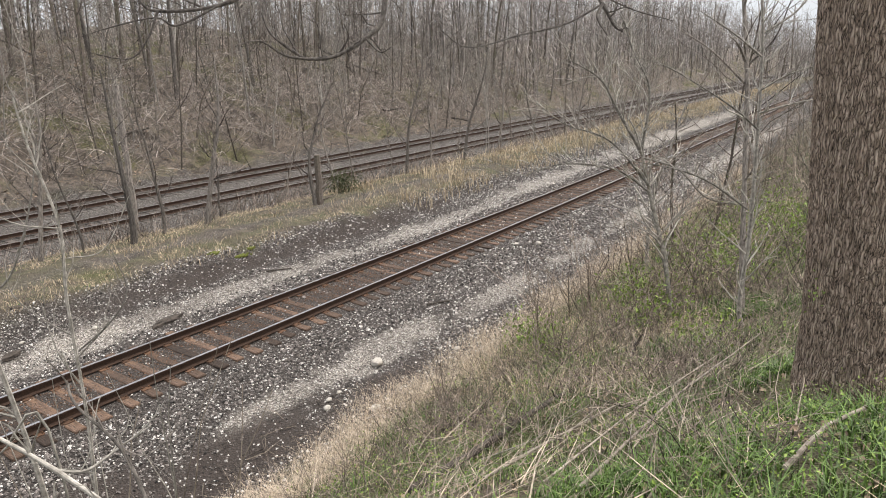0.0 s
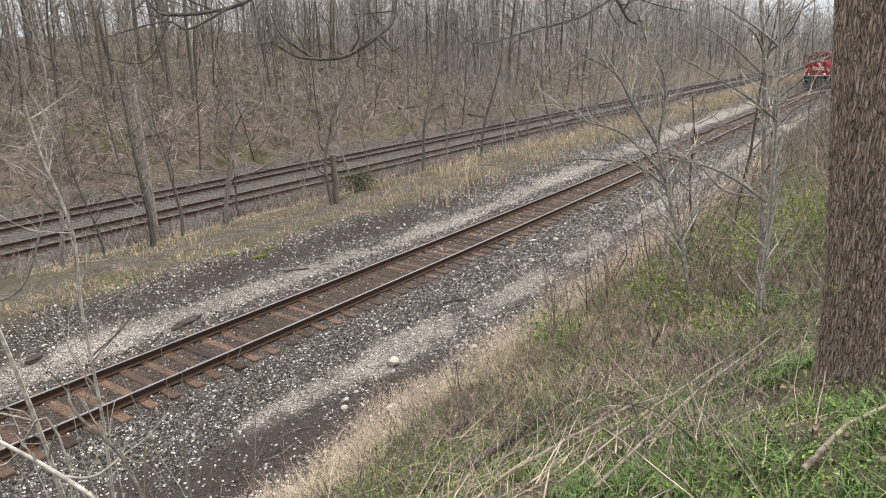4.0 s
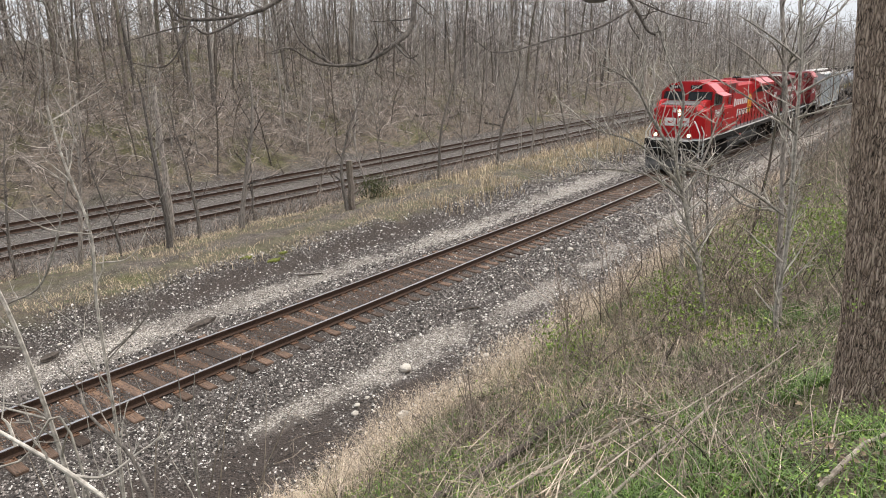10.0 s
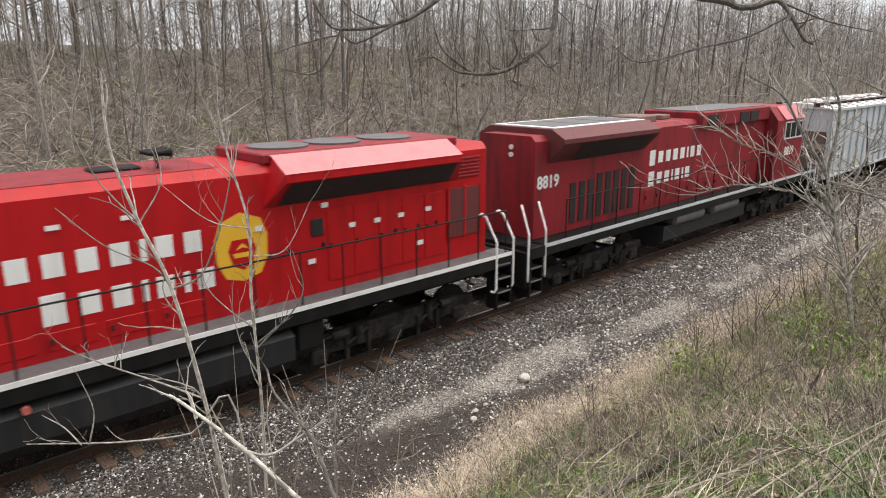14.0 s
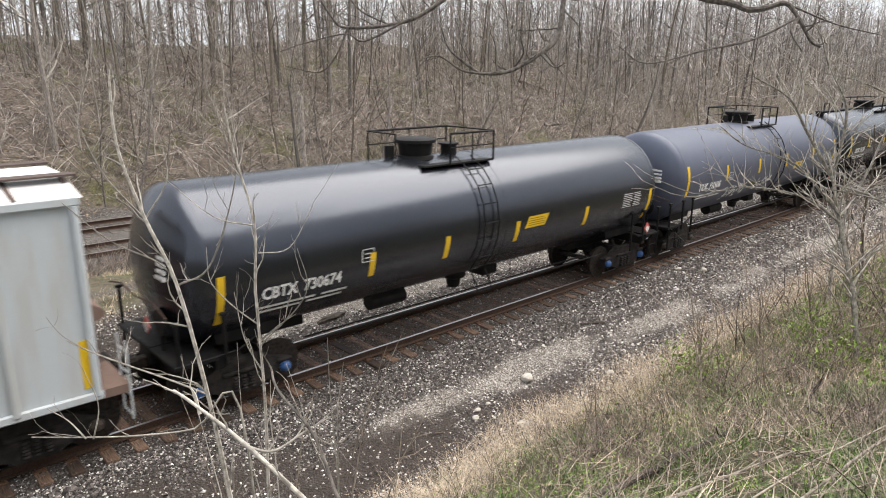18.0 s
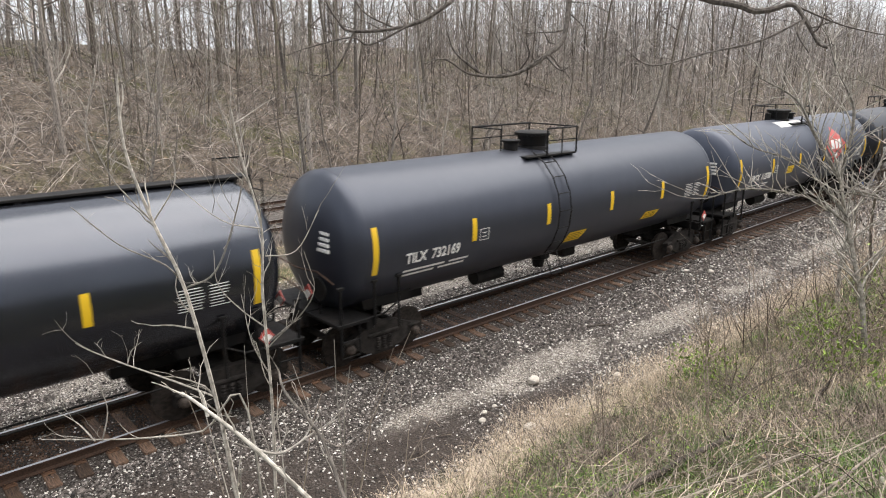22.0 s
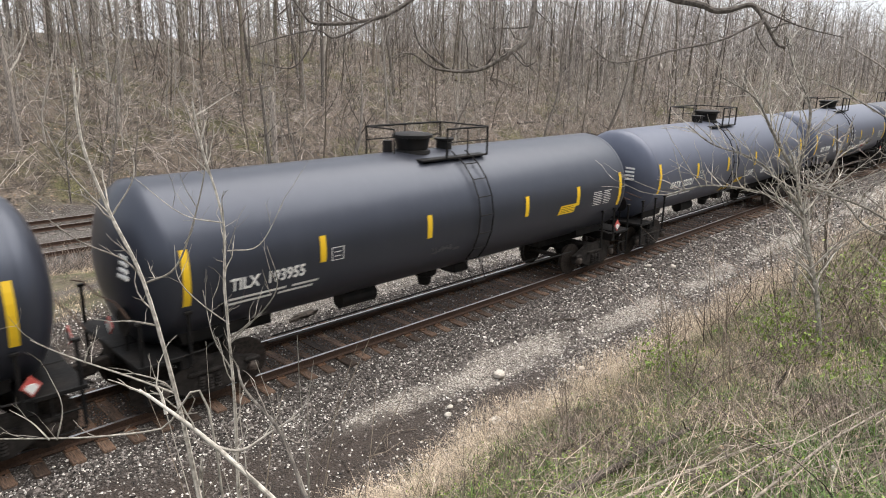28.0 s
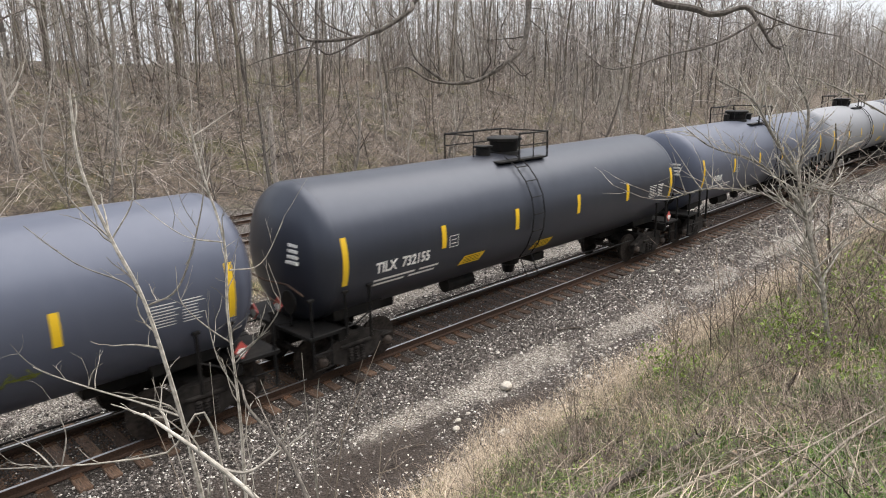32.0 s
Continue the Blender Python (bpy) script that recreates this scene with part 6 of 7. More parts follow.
for _ in range(11000):
    x, v = 1 + 40 * random.random() ** 1.5, random.uniform(-.68, .68)
    r = random.uniform(.01, .026)
    p = Vector((x, track_y(x) + v, -.194 + random.uniform(-.01, .012)))
    dirty.add([p + q * r for q in random.choice(shapes)[:5]], CHIP)
tagged(part("track_grit", dirty, grained("rusty_grit", (.045, .026, .017), (.25, .148, .095), 20, .9, 0, 0, island=.6)), "rusty grit between the rails", "gravel", kind="stuff")


def boulder(name, label, x, v, size, mat, sink=.3):
    bm = bmesh.new()
    bmesh.ops.create_icosphere(bm, subdivisions=3, radius=1)
    off = Vector((random.uniform(0, 50), 0, 0))
    for w in bm.verts:
        w.co *= 1 + .28 * noise.noise(w.co * 1.1 + off) + .1 * noise.noise(w.co * 3 + off)
        w.co = Vector((w.co.x * size[0], w.co.y * size[1], w.co.z * size[2]))
    me = bpy.data.meshes.new(name)
    bm.to_mesh(me)
    bm.free()
    me.materials.append(mat)
    t = part(name, me, mat, at=Matrix.Translation(on_ground(x, v) + Vector((0, 0, size[2] * (1 - sink)))))
    return tagged(t, label, "rock")


rock_pale = grained("pale_rock", (.36, .33, .29), (.66, .62, .56), 9, .9, 0, .5, stain=(.3, .24, .18), stain_scale=3)
boulder("rock", "pale rounded rock on the gravel", 10.64, -3.52, (.15, .12, .1), rock_pale)
boulder("rock", "pale rock at the edge of the dry grass", 9.05, -4.8, (.14, .1, .08), rock_pale)
boulder("rock", "whitish stone lying among dead stalks on the bank", 7.45, -10.95, (.06, .05, .055), rock_pale)
for x, v, s in ((8.85, -3.75, .07), (8.6, -3.95, .08), (9.2, -3.7, .05), (12.35, -4.55, .09), (21.2, -2.25, .12), (20.4, -1.75, .1), (13.1, -3.0, .06), (3.9, -2.9, .07), (7.8, 3.0, .07), (6.3, 3.4, .06)):
    boulder("rock", "small pale stone on the trackside gravel", x, v, (s, s * .8, s * .6), rock_pale)


def rod(name, label, category, pts, r0, r1, mat, sides=8, knots=0):
    """A stick or log along a few points, with a rough surface."""
    m = Mesh()
    fine = []
    for a, b in zip(pts, pts[1:]):
        a, b = Vector(a), Vector(b)
        for i in range(5):
            fine.append(a.lerp(b, i / 5) + Vector((random.gauss(0, r0 * .15), random.gauss(0, r0 * .15), random.gauss(0, r0 * .1))))
    fine.append(Vector(pts[-1]))
    m.tube(fine, [r * random.uniform(.9, 1.1) for r in taper(r0, r1, len(fine))], sides)
    for _ in range(knots):
        i = random.randint(1, len(fine) - 2)
        d = Vector((random.uniform(-1, 1), random.uniform(-1, 1), random.uniform(.2, 1))).normalized()
        m.tube([fine[i], fine[i] + d * r0 * random.uniform(2, 5)], [r0 * .35, r0 * .15], 5)
    return tagged(part(name, m, mat, smooth=True), label, category)


def lying(spots, lift):
    return [on_ground(x, v, -lift) for x, v in spots]


def rotten(name, label, x, v, size, turn):
    t = boulder(name, label, x, v, size, rot_wood, .55)
    for w in t.data.vertices:
        w.co.z = round(w.co.z / .05) * .03 + w.co.z * .4
        w.co.y += .03 * noise.noise(Vector((w.co.x * 3, w.co.y * 14, w.co.z * 14)))
    t.matrix_basis = t.matrix_basis @ Matrix.Rotation(radians(turn), 4, "Z")
    t["category"] = "railway tie"
    return t


rotten("discarded_tie", "rotten dark wooden tie lying beside the track", 9.2, 2.1, (.52, .12, .1), 14)
rod("driftwood", "dark charred stick on the gravel", "stick", lying(((14.0, -2.5), (14.4, -2.6), (14.7, -2.75)), .03), .03, .02, rot_wood)
rotten("discarded_tie", "short dark rotten block of wood beside the track", 5.9, 3.0, (.25, .1, .09), 20)
rod("driftwood", "dark stick on the gravel bank", "stick", lying(((13.2, 3.0), (14.0, 2.75)), .03), .025, .02, rot_wood)
for k in range(30):
    x, v = random.uniform(4.0, 9.6), random.uniform(-4.7, -3.4)
    a = random.uniform(0, 6.28)
    rod("dead_branch", "thin dead branch in the dark dip beside the gravel", "branch", lying(((x, v), (x + .35 * math.cos(a), v + .3 * math.sin(a)), (x + .8 * math.cos(a + .3), v + .7 * math.sin(a + .3))), .05), random.uniform(.006, .014), .004, random.choice((rot_wood, rot_wood, pale_brown)), 5)
rod("fallen_log", "dark fallen log on the grassy bank", "log", lying(((5.6, -8.3), (6.98, -8.5), (8.0, -8.6), (9.1, -8.7)), .09), .05, .034, rot_wood, knots=4)
rod("fallen_log", "thin peeled log on the grassy bank", "log", lying(((5.6, -9.35), (7.0, -9.4), (8.3, -9.9)), .1), .02, .014, dead_wood, knots=3)
rod("fallen_log", "long broken pole leaning over the brambles", "log", [on_ground(4.75, -10.8, -.1), on_ground(7.66, -10.8, -.3), on_ground(10.9, -11.15, -.5)], .017, .009, dead_wood, knots=5)
rod("fallen_log", "long thin pole lying across the bank", "log", [on_ground(5.0, -10.35, -.12), on_ground(7.4, -10.4, -.25), on_ground(10.2, -10.75, -.4)], .011, .007, dead_wood, knots=3)
rod("fallen_log", "broken pale branch in the grass below the big trunk", "log", lying(((4.6, -12.3), (5.4, -12.45), (6.1, -12.68)), .12), .018, .016, dead_wood)
rod("stump", "short dark leaning stump on the bank", "stump", [on_ground(11.4, -9.0, .05), on_ground(11.4, -9.0, -.2) + Vector((.05, -.05, 0)), on_ground(11.4, -9.0, -.42) + Vector((.16, -.12, 0))], .03, .02, rot_wood)
for k in range(26):
    x, v = random.uniform(5, 11), random.uniform(-11.8, -7.8)
    a = random.gauss(0, .5)
    n_ = random.uniform(.6, 1.8)
    rod("dead_branch", "dry broken branch lying on the bank", "branch", [on_ground(x, v, -.05), on_ground(x + n_ * .5 * math.cos(a), v + n_ * .5 * math.sin(a), -random.uniform(.1, .3)),
        on_ground(x + n_ * math.cos(a), v + n_ * math.sin(a), -random.uniform(.05, .35))], random.uniform(.004, .01), .003, random.choice((dead_wood, dead_wood, pale_twig, rot_wood)), 5)


# ---- grass and brambles ----
def blades(m, spots, h0, h1, width, droop=.5, tilt=.35):
    for x, v in spots:
        p = on_ground(x, v, .03)
        a = random.uniform(0, 6.28)
        h = random.uniform(h0, h1)
        d = Vector((math.cos(a), math.sin(a), 0))
        s = Vector((-math.sin(a), math.cos(a), 0)) * width * random.uniform(.7, 1.3)
        k = random.uniform(0, tilt)
        mid = p + d * h * k * .5 + Vector((0, 0, h * .62))
        tip = p + d * h * (k + droop * random.random()) + Vector((0, 0, h * random.uniform(.8, 1)))
        m.add([p - s, p + s, mid + s * .8, mid - s * .8, tip], [(0, 1, 2, 3), (3, 2, 4)])


def scatter(n, x0, x1, v0, v1, keep=None, power=1.4):
    out = []
    while len(out) < n:
        x, v = x0 + (x1 - x0) * random.random() ** power, random.uniform(v0, v1)
        if keep is None or random.random() < keep(x, v):
            out.append((x, v))
    return out


def clump(scale, cut, seed):
    return lambda x, v: 1.0 if noise.noise(Vector((x * scale, v * scale, seed))) > cut else .06


random.seed(31)
g = Mesh()
band = lambda x, v: max(0, 1 - abs(v + 5.15 + .12 * max(0, 9 - x) + .5 * noise.noise(Vector((x * .5, 0, 9)))) / .85)
blades(g, scatter(27000, 2.5, 45, -6.2, -4.0, band), .12, .4, .0028, 1.1, 1.0)
tagged(part("dry_grass", g, dry_grass_mat), "band of tan dry grass along the foot of the bank", "grass", kind="stuff")
g = Mesh()
path = lambda x, v: max(.04, min(1, abs(v - 6.6 + .35 * noise.noise(Vector((x * .45, v * .45, 3)))) / .8 - .35))
strip = lambda x, v: clump(.45, -.15, 4)(x, v) * path(x, v)
blades(g, scatter(24000, 3, 60, 4.3, 12.0, strip), .05, .17, .006, 1.2, 1.2)
blades(g, scatter(3000, 10, 120, 4.0, 9.5, clump(.3, .1, 14), 1.0), .1, .38, .009, .9, .9)
blades(g, scatter(9500, 22, 150, 3.6, 9.0, clump(.25, -.15, 15), 1.2), .25, .7, .013, .6, .6)
blades(g, scatter(4500, 9, 30, -10, -5.6, clump(.6, .0, 25), 1.0), .15, .5, .0045, .8, .8)
blades(g, scatter(4500, 4, 50, -12.5, -5.6, clump(.8, .05, 2)), .05, .2, .003, 1, 1)
blades(g, scatter(4000, -8, 4, -16, -4.6, None, 1), .06, .3, .004, 1, 1)
tagged(part("dry_grass", g, straw), "matted straw-coloured grass between the tracks and on the bank", "grass", kind="stuff")
g = Mesh()
blades(g, scatter(7000, 3, 10.5, -14, -10.4, clump(.9, .14, 6), 1.1), .08, .28, .006, .9, .7)
blades(g, scatter(3500, 10, 16, -12.5, -9.2, clump(1.1, .1, 5), 1), .12, .36, .006, .9, .6)
blades(g, scatter(24000, 3, 30, -12.5, -5.7, clump(.7, -.1, 7), 1.0), .06, .24, .005, .9, .9)
blades(g, scatter(3500, -8, 4, -16, -5.6, clump(.7, .0, 7), 1), .05, .2, .006, .9, .9)
blades(g, scatter(5000, 4, 40, 4.6, 11, strip), .03, .1, .006, 1, 1)
blades(g, scatter(1300, 3.2, 7.2, -13.4, -12.25, clump(1.6, .0, 41), 1), .1, .32, .0055, 1, .8)
tagged(part("green_grass", g, green_grass_mat), "fresh green grass tufts on the bank", "grass", kind="stuff")

random.seed(37)
b = Mesh()
thick = lambda x, v: (1 if 7.5 < x < 17 and -11.2 < v < -6.6 else .2) * clump(.55, .0, 12)(x, v)
for x, v in scatter(8000, 3.5, 34, -12.2, -5.7, thick):
    p = on_ground(x, v, .02)
    a = random.uniform(0, 6.28)
    n_ = random.uniform(.3, 1.2)
    b.tube(bent(p, (math.cos(a) * .8, math.sin(a) * .8, random.uniform(.1, 1.8)), n_, 4, .3, -.08), taper(random.uniform(.0022, .0058), .0016, 5), 3, False)
tagged(part("brambles", b, brush_stem), "tangle of bare brown bramble canes on the bank", "brambles", kind="stuff")
b = Mesh()
lie = lambda x, v: 1 if -11.6 < v < -8.8 and x < 11.5 else .25
for x, v in scatter(800, 3.5, 15, -12.3, -7, lie, 1.0):
    p = on_ground(x, v, -random.uniform(.02, .2))
    a = random.gauss(0.0, .5)
    n_ = random.uniform(.4, 1.5)
    b.tube(bent(p, (math.cos(a), math.sin(a), random.uniform(-.25, .1)), n_, 3, .07, -.02), taper(.0022 + .009 * random.random() ** 3, .0018, 4), 3, False)
tagged(part("dead_stalks", b, stalk_tan), "pale dead stalks lying on the bank", "stalks", kind="stuff")
b = Mesh()
for x, v in scatter(22000, 3, 30, -13.5, -5.6, clump(.7, -.05, 22)):
    p = on_ground(x, v, -random.uniform(0, .42) ** 2 * 2.2)
    s = random.uniform(.007, .021) * (1 + .025 * x)
    m_ = Euler((random.uniform(-1, 1), random.uniform(-1, 1), random.uniform(0, 6.28))).to_matrix()
    b.add([p + m_ @ Vector(q) * s for q in ((-1, 0, 0), (0, -.5, .12), (1, 0, 0), (0, .5, .12))], [(0, 1, 2), (0, 2, 3)])
tagged(part("spring_leaves", b, leaf_green), "small fresh leaves opening on the low shrubs", "leaves", kind="stuff")
b = Mesh()
for x, v in scatter(15000, 2, 90, 22.8, 44, None, 1.2) + scatter(2500, 3, 16, -13.5, -6):
    p = on_ground(x, v, -.03)
    s = random.uniform(.05, .13) if v > 0 else random.uniform(.02, .05)
    m_ = Euler((random.uniform(-.5, .5), random.uniform(-.5, .5), random.uniform(0, 6.28))).to_matrix()
    b.add([p + m_ @ Vector(q) * s for q in ((-1, 0, 0), (0, -.6, .15), (1, 0, 0), (0, .6, .15))], [(0, 1, 2), (0, 2, 3)])
tagged(part("dead_leaves", b, leaf_dead), "fallen brown leaves on the slope", "leaves", kind="stuff")


# ---- shrubs and saplings with branches of their own ----
def side_twigs(m, pts, r, every, length, sides=4, lift=.25):
    pts = [Vector(p) for p in pts]
    for a, c in zip(pts, pts[1:]):
        n_ = max(1, int((c - a).length / every))
        for i in range(n_):
            p = a.lerp(c, (i + random.random()) / n_)
            d = ((c - a).normalized() * .7 + Vector((random.uniform(-1, 1), random.uniform(-1, 1), random.uniform(-.3, 1) + lift)).normalized()).normalized()
            l = length * random.uniform(.4, 1.2)
            t = bent(p, d, l, 4, .16, .04)
            m.tube(t, taper(r * .4, r * .16, 5), sides, False)
            for _ in range(2):
                q = t[random.randint(1, 4)]
                d2 = (d + Vector((random.uniform(-1, 1), random.uniform(-1, 1), random.uniform(-.3, .9)))).normalized()
                m.tube(bent(q, d2, l * random.uniform(.2, .5), 3, .2), taper(r * .2, r * .1, 4), 3, False)


def smooth_line(pts, n=5):
    """A soft curve through the points."""
    p = [Vector(q) for q in pts]
    p = [p[0] * 2 - p[1]] + p + [p[-1] * 2 - p[-2]]
    out = []
    for i in range(1, len(p) - 2):
        for k in range(n):
            t = k / n
            a, b_, c, d = p[i - 1], p[i], p[i + 1], p[i + 2]
            out.append(.5 * ((2 * b_) + (c - a) * t + (2 * a - 5 * b_ + 4 * c - d) * t * t + (3 * b_ - a - 3 * c + d) * t ** 3))
    return out + [p[-2]]


def shrub(name, label, arms, mat, twig_every, twig_len, twig_mat=None, category="sapling", buds=False):
    t = thing(name, label, category)
    stem, r0 = arms[0]
    tw = Mesh()
    for k, (pts, r) in enumerate(arms):
        m = Mesh()
        line = smooth_line(pts)
        m.tube(line, [q * (1 + .08 * random.uniform(-1, 1)) for q in taper(r, r * (.45 if k == 0 else .35), len(line))], 9 if k == 0 else 6)
        part("stem" if k == 0 else "branch", m, mat, t, smooth=True)
        side_twigs(tw, pts[1:] if k == 0 else pts, r, twig_every, twig_len)
    part("crown", tw, twig_mat or mat, t)
    return t

NEAR_STEM = [
    ([(2.57, -6.28, 1.17), (2.61, -6.03, 1.59), (2.64, -5.58, 2.64), (2.61, -5.02, 3.83), (2.5, -4.53, 4.53), (2.43, -4.04, 5.34), (2.54, -3.69, 6.18)], 0.0325),
    ([(2.68, -4.88, 3.76), (2.96, -5.12, 3.97), (3.24, -5.19, 4.67), (3.45, -5.16, 5.41)], 0.0151),
    ([(2.68, -4.88, 3.76), (2.47, -4.91, 4.08), (2.05, -4.74, 4.36), (1.66, -4.56, 4.81)], 0.0129),
    ([(2.54, -4.39, 4.5), (2.4, -4.14, 4.74), (2.26, -3.86, 5.06), (2.12, -3.51, 5.72)], 0.0129),
    ([(2.78, -5.26, 2.47), (2.47, -4.81, 2.61), (2.08, -4.32, 2.78), (1.84, -3.97, 2.89), (1.7, -3.69, 2.96)], 0.0151),
    ([(2.05, -4.46, 2.82), (2.12, -4.46, 2.99), (2.22, -4.53, 3.1)], 0.0088),
    ([(2.57, -4.32, 4.46), (2.89, -4.28, 4.92), (2.96, -3.97, 5.41)], 0.0109),
]
SECOND_STEM = [
    ([(2.74, -6.74, 1.32), (2.83, -6.53, 1.76), (3, -6.24, 2.76), (3.15, -5.88, 3.83), (3.3, -5.65, 4.53), (3.3, -5.26, 5.3), (3.33, -5.03, 5.8)], 0.0218),
    ([(3.24, -5.82, 4.24), (3.51, -6.03, 4.3), (3.77, -6.12, 4.74)], 0.0091),
    ([(3.27, -5.73, 4.53), (2.95, -5.41, 4.62), (2.62, -5, 5.01)], 0.0091),
    ([(3.12, -6.03, 3.33), (3.36, -6.27, 3.62), (3.51, -6.38, 3.94), (3.45, -6.3, 4.36)], 0.0109),
    ([(3.12, -6, 3.47), (2.97, -5.68, 3.65), (2.86, -5.38, 3.89), (2.92, -5.2, 4.24)], 0.0091),
    ([(3.06, -6.12, 2.97), (2.97, -5.91, 3.33), (2.97, -5.73, 3.83)], 0.0091),
]
KNOBBLY_BRANCH = [
    ([(1.65, -9.96, 3.71), (1.58, -9.64, 3.85), (1.4, -9.2, 4.13), (1.26, -8.83, 4.29), (1.24, -8.6, 4.29)], 0.0186),
    ([(1.3, -8.83, 4.2), (1.3, -8.78, 4.31), (1.28, -8.76, 4.36)], 0.0115),
    ([(1.44, -9.13, 4.06), (1.58, -9.2, 4.01), (1.76, -9.24, 4.08), (1.93, -9.29, 4.15)], 0.0115),
]
DARK_BRANCH = [
    ([(1.3, -10.47, 4.26), (1.3, -10.32, 4.42), (1.3, -10.15, 4.64), (1.24, -9.96, 4.8), (1.26, -9.86, 4.88)], 0.0109),
    ([(1.3, -10.07, 4.64), (1.38, -10.2, 4.58), (1.51, -10.29, 4.71), (1.58, -10.36, 4.77)], 0.004),
]
LOW_BRANCH = [
    ([(1.74, -8.42, 3.92), (1.51, -8.16, 3.74), (1.21, -7.8, 3.64), (0.96, -7.47, 3.58), (0.68, -7.11, 3.53)], 0.0099),
    ([(0.94, -7.57, 3.62), (0.89, -7.36, 3.69), (0.8, -7.15, 3.74)], 0.0071),
    ([(0.98, -7.61, 3.62), (1.05, -7.57, 3.85), (1.01, -7.45, 4.1)], 0.0057),
]
OVERHEAD_BRANCH = [
    ([(10.22, -4.35, 8.53), (9.88, -4.59, 7.65), (9.51, -4.8, 6.79), (9.09, -4.77, 6.47), (8.56, -4.63, 6.19), (8.08, -4.45, 6.13), (7.85, -4.45, 6.2)], 0.07),
    ([(7.85, -4.45, 6.2), (7.61, -4.14, 6.5), (7.57, -3.97, 6.85)], 0.03),
    ([(7.95, -4.57, 6.13), (7.58, -4.44, 6.19), (7.23, -4.29, 6.4), (6.84, -4.21, 6.32)], 0.025),
    ([(9.09, -4.77, 6.47), (9.02, -5.14, 6.24), (8.97, -5.41, 6.31)], 0.02),
    ([(8.69, -4.51, 6.19), (8.68, -4.76, 6.46), (8.49, -4.86, 6.67)], 0.02),
]
TOP_BRANCH = [
    ([(8.63, -3.86, 7.88), (7.97, -3.6, 7.32), (7.35, -3.32, 6.95), (6.57, -2.81, 6.84), (6.34, -2.67, 7.02), (6.16, -2.49, 7.46)], 0.05),
    ([(6.45, -2.98, 6.83), (6.24, -2.94, 6.4), (5.99, -2.82, 6.14), (5.6, -2.44, 6.23)], 0.02),
    ([(7.28, -3.4, 6.95), (6.71, -3.07, 6.63), (6.46, -2.88, 6.74), (5.9, -2.5, 6.58), (5.57, -2.33, 6.45)], 0.02),
    ([(7.13, -3.14, 6.91), (6.73, -2.92, 7.12), (6.5, -2.79, 7.46)], 0.02),
]
RIGHT_BRANCH = [
    ([(11.82, -5.98, 7.96), (12.13, -6.62, 7.31), (12.33, -6.93, 7.24), (12.58, -7.24, 7.33), (12.62, -7.47, 7.08), (12.62, -7.72, 6.71), (12.64, -7.89, 6.6)], 0.075),
    ([(12.74, -7.4, 7.09), (11.93, -7.08, 6.73), (11.06, -6.64, 6.53), (10.13, -6.17, 6.31), (9.66, -5.93, 6.57)], 0.025),
    ([(12.54, -7.5, 7.08), (12.3, -7.51, 6.84), (12.28, -7.74, 6.52)], 0.03),
    ([(12.64, -7.22, 7.34), (12.97, -7.92, 6.99), (13.33, -8.58, 6.79)], 0.02),
]
PALE_SAPLING = [
    ([(13.43, -10.68, 0.77), (13.26, -10.33, 1.43), (13.58, -10.28, 2.87), (13.95, -10.14, 4.63), (14.28, -9.97, 6.36), (14.45, -9.74, 7.76)], 0.062),
    ([(13.51, -10.2, 3.42), (13.1, -9.62, 3.9), (12.67, -9.1, 4.17), (12.1, -8.44, 4.34)], 0.03),
    ([(13.86, -10.16, 4.85), (13.4, -9.69, 5.32), (12.66, -8.73, 5.99), (12.07, -8.21, 6.18)], 0.026),
    ([(14.04, -10.07, 5.56), (14.21, -10.52, 5.86), (14.44, -11.11, 6.07)], 0.03),
    ([(13.93, -10.12, 5.15), (14.33, -10.76, 5.36), (14.71, -11.43, 5.47)], 0.025),
    ([(14.2, -9.99, 6.16), (13.9, -9.54, 6.56), (13.52, -8.99, 6.96)], 0.03),
    ([(14.31, -9.94, 6.56), (14.65, -10.41, 6.96), (14.88, -10.69, 7.45)], 0.03),
]
DARK_SAPLING = [
    ([(13.93, -10.3, 0.79), (14.22, -10.08, 2.35), (14.55, -9.87, 3.99), (14.87, -9.66, 5.62), (15.12, -9.36, 7.23), (15.2, -9.2, 8.07)], 0.075),
    ([(14.9, -9.63, 5.62), (14.45, -9.03, 6.26), (13.96, -8.48, 6.68)], 0.03),
    ([(14.96, -9.56, 5.94), (15.2, -9.99, 6.48), (15.33, -10.18, 7.2)], 0.03),
    ([(14.64, -9.75, 4.65), (14.91, -10.25, 4.76), (15.31, -10.85, 5.09)], 0.025),
]
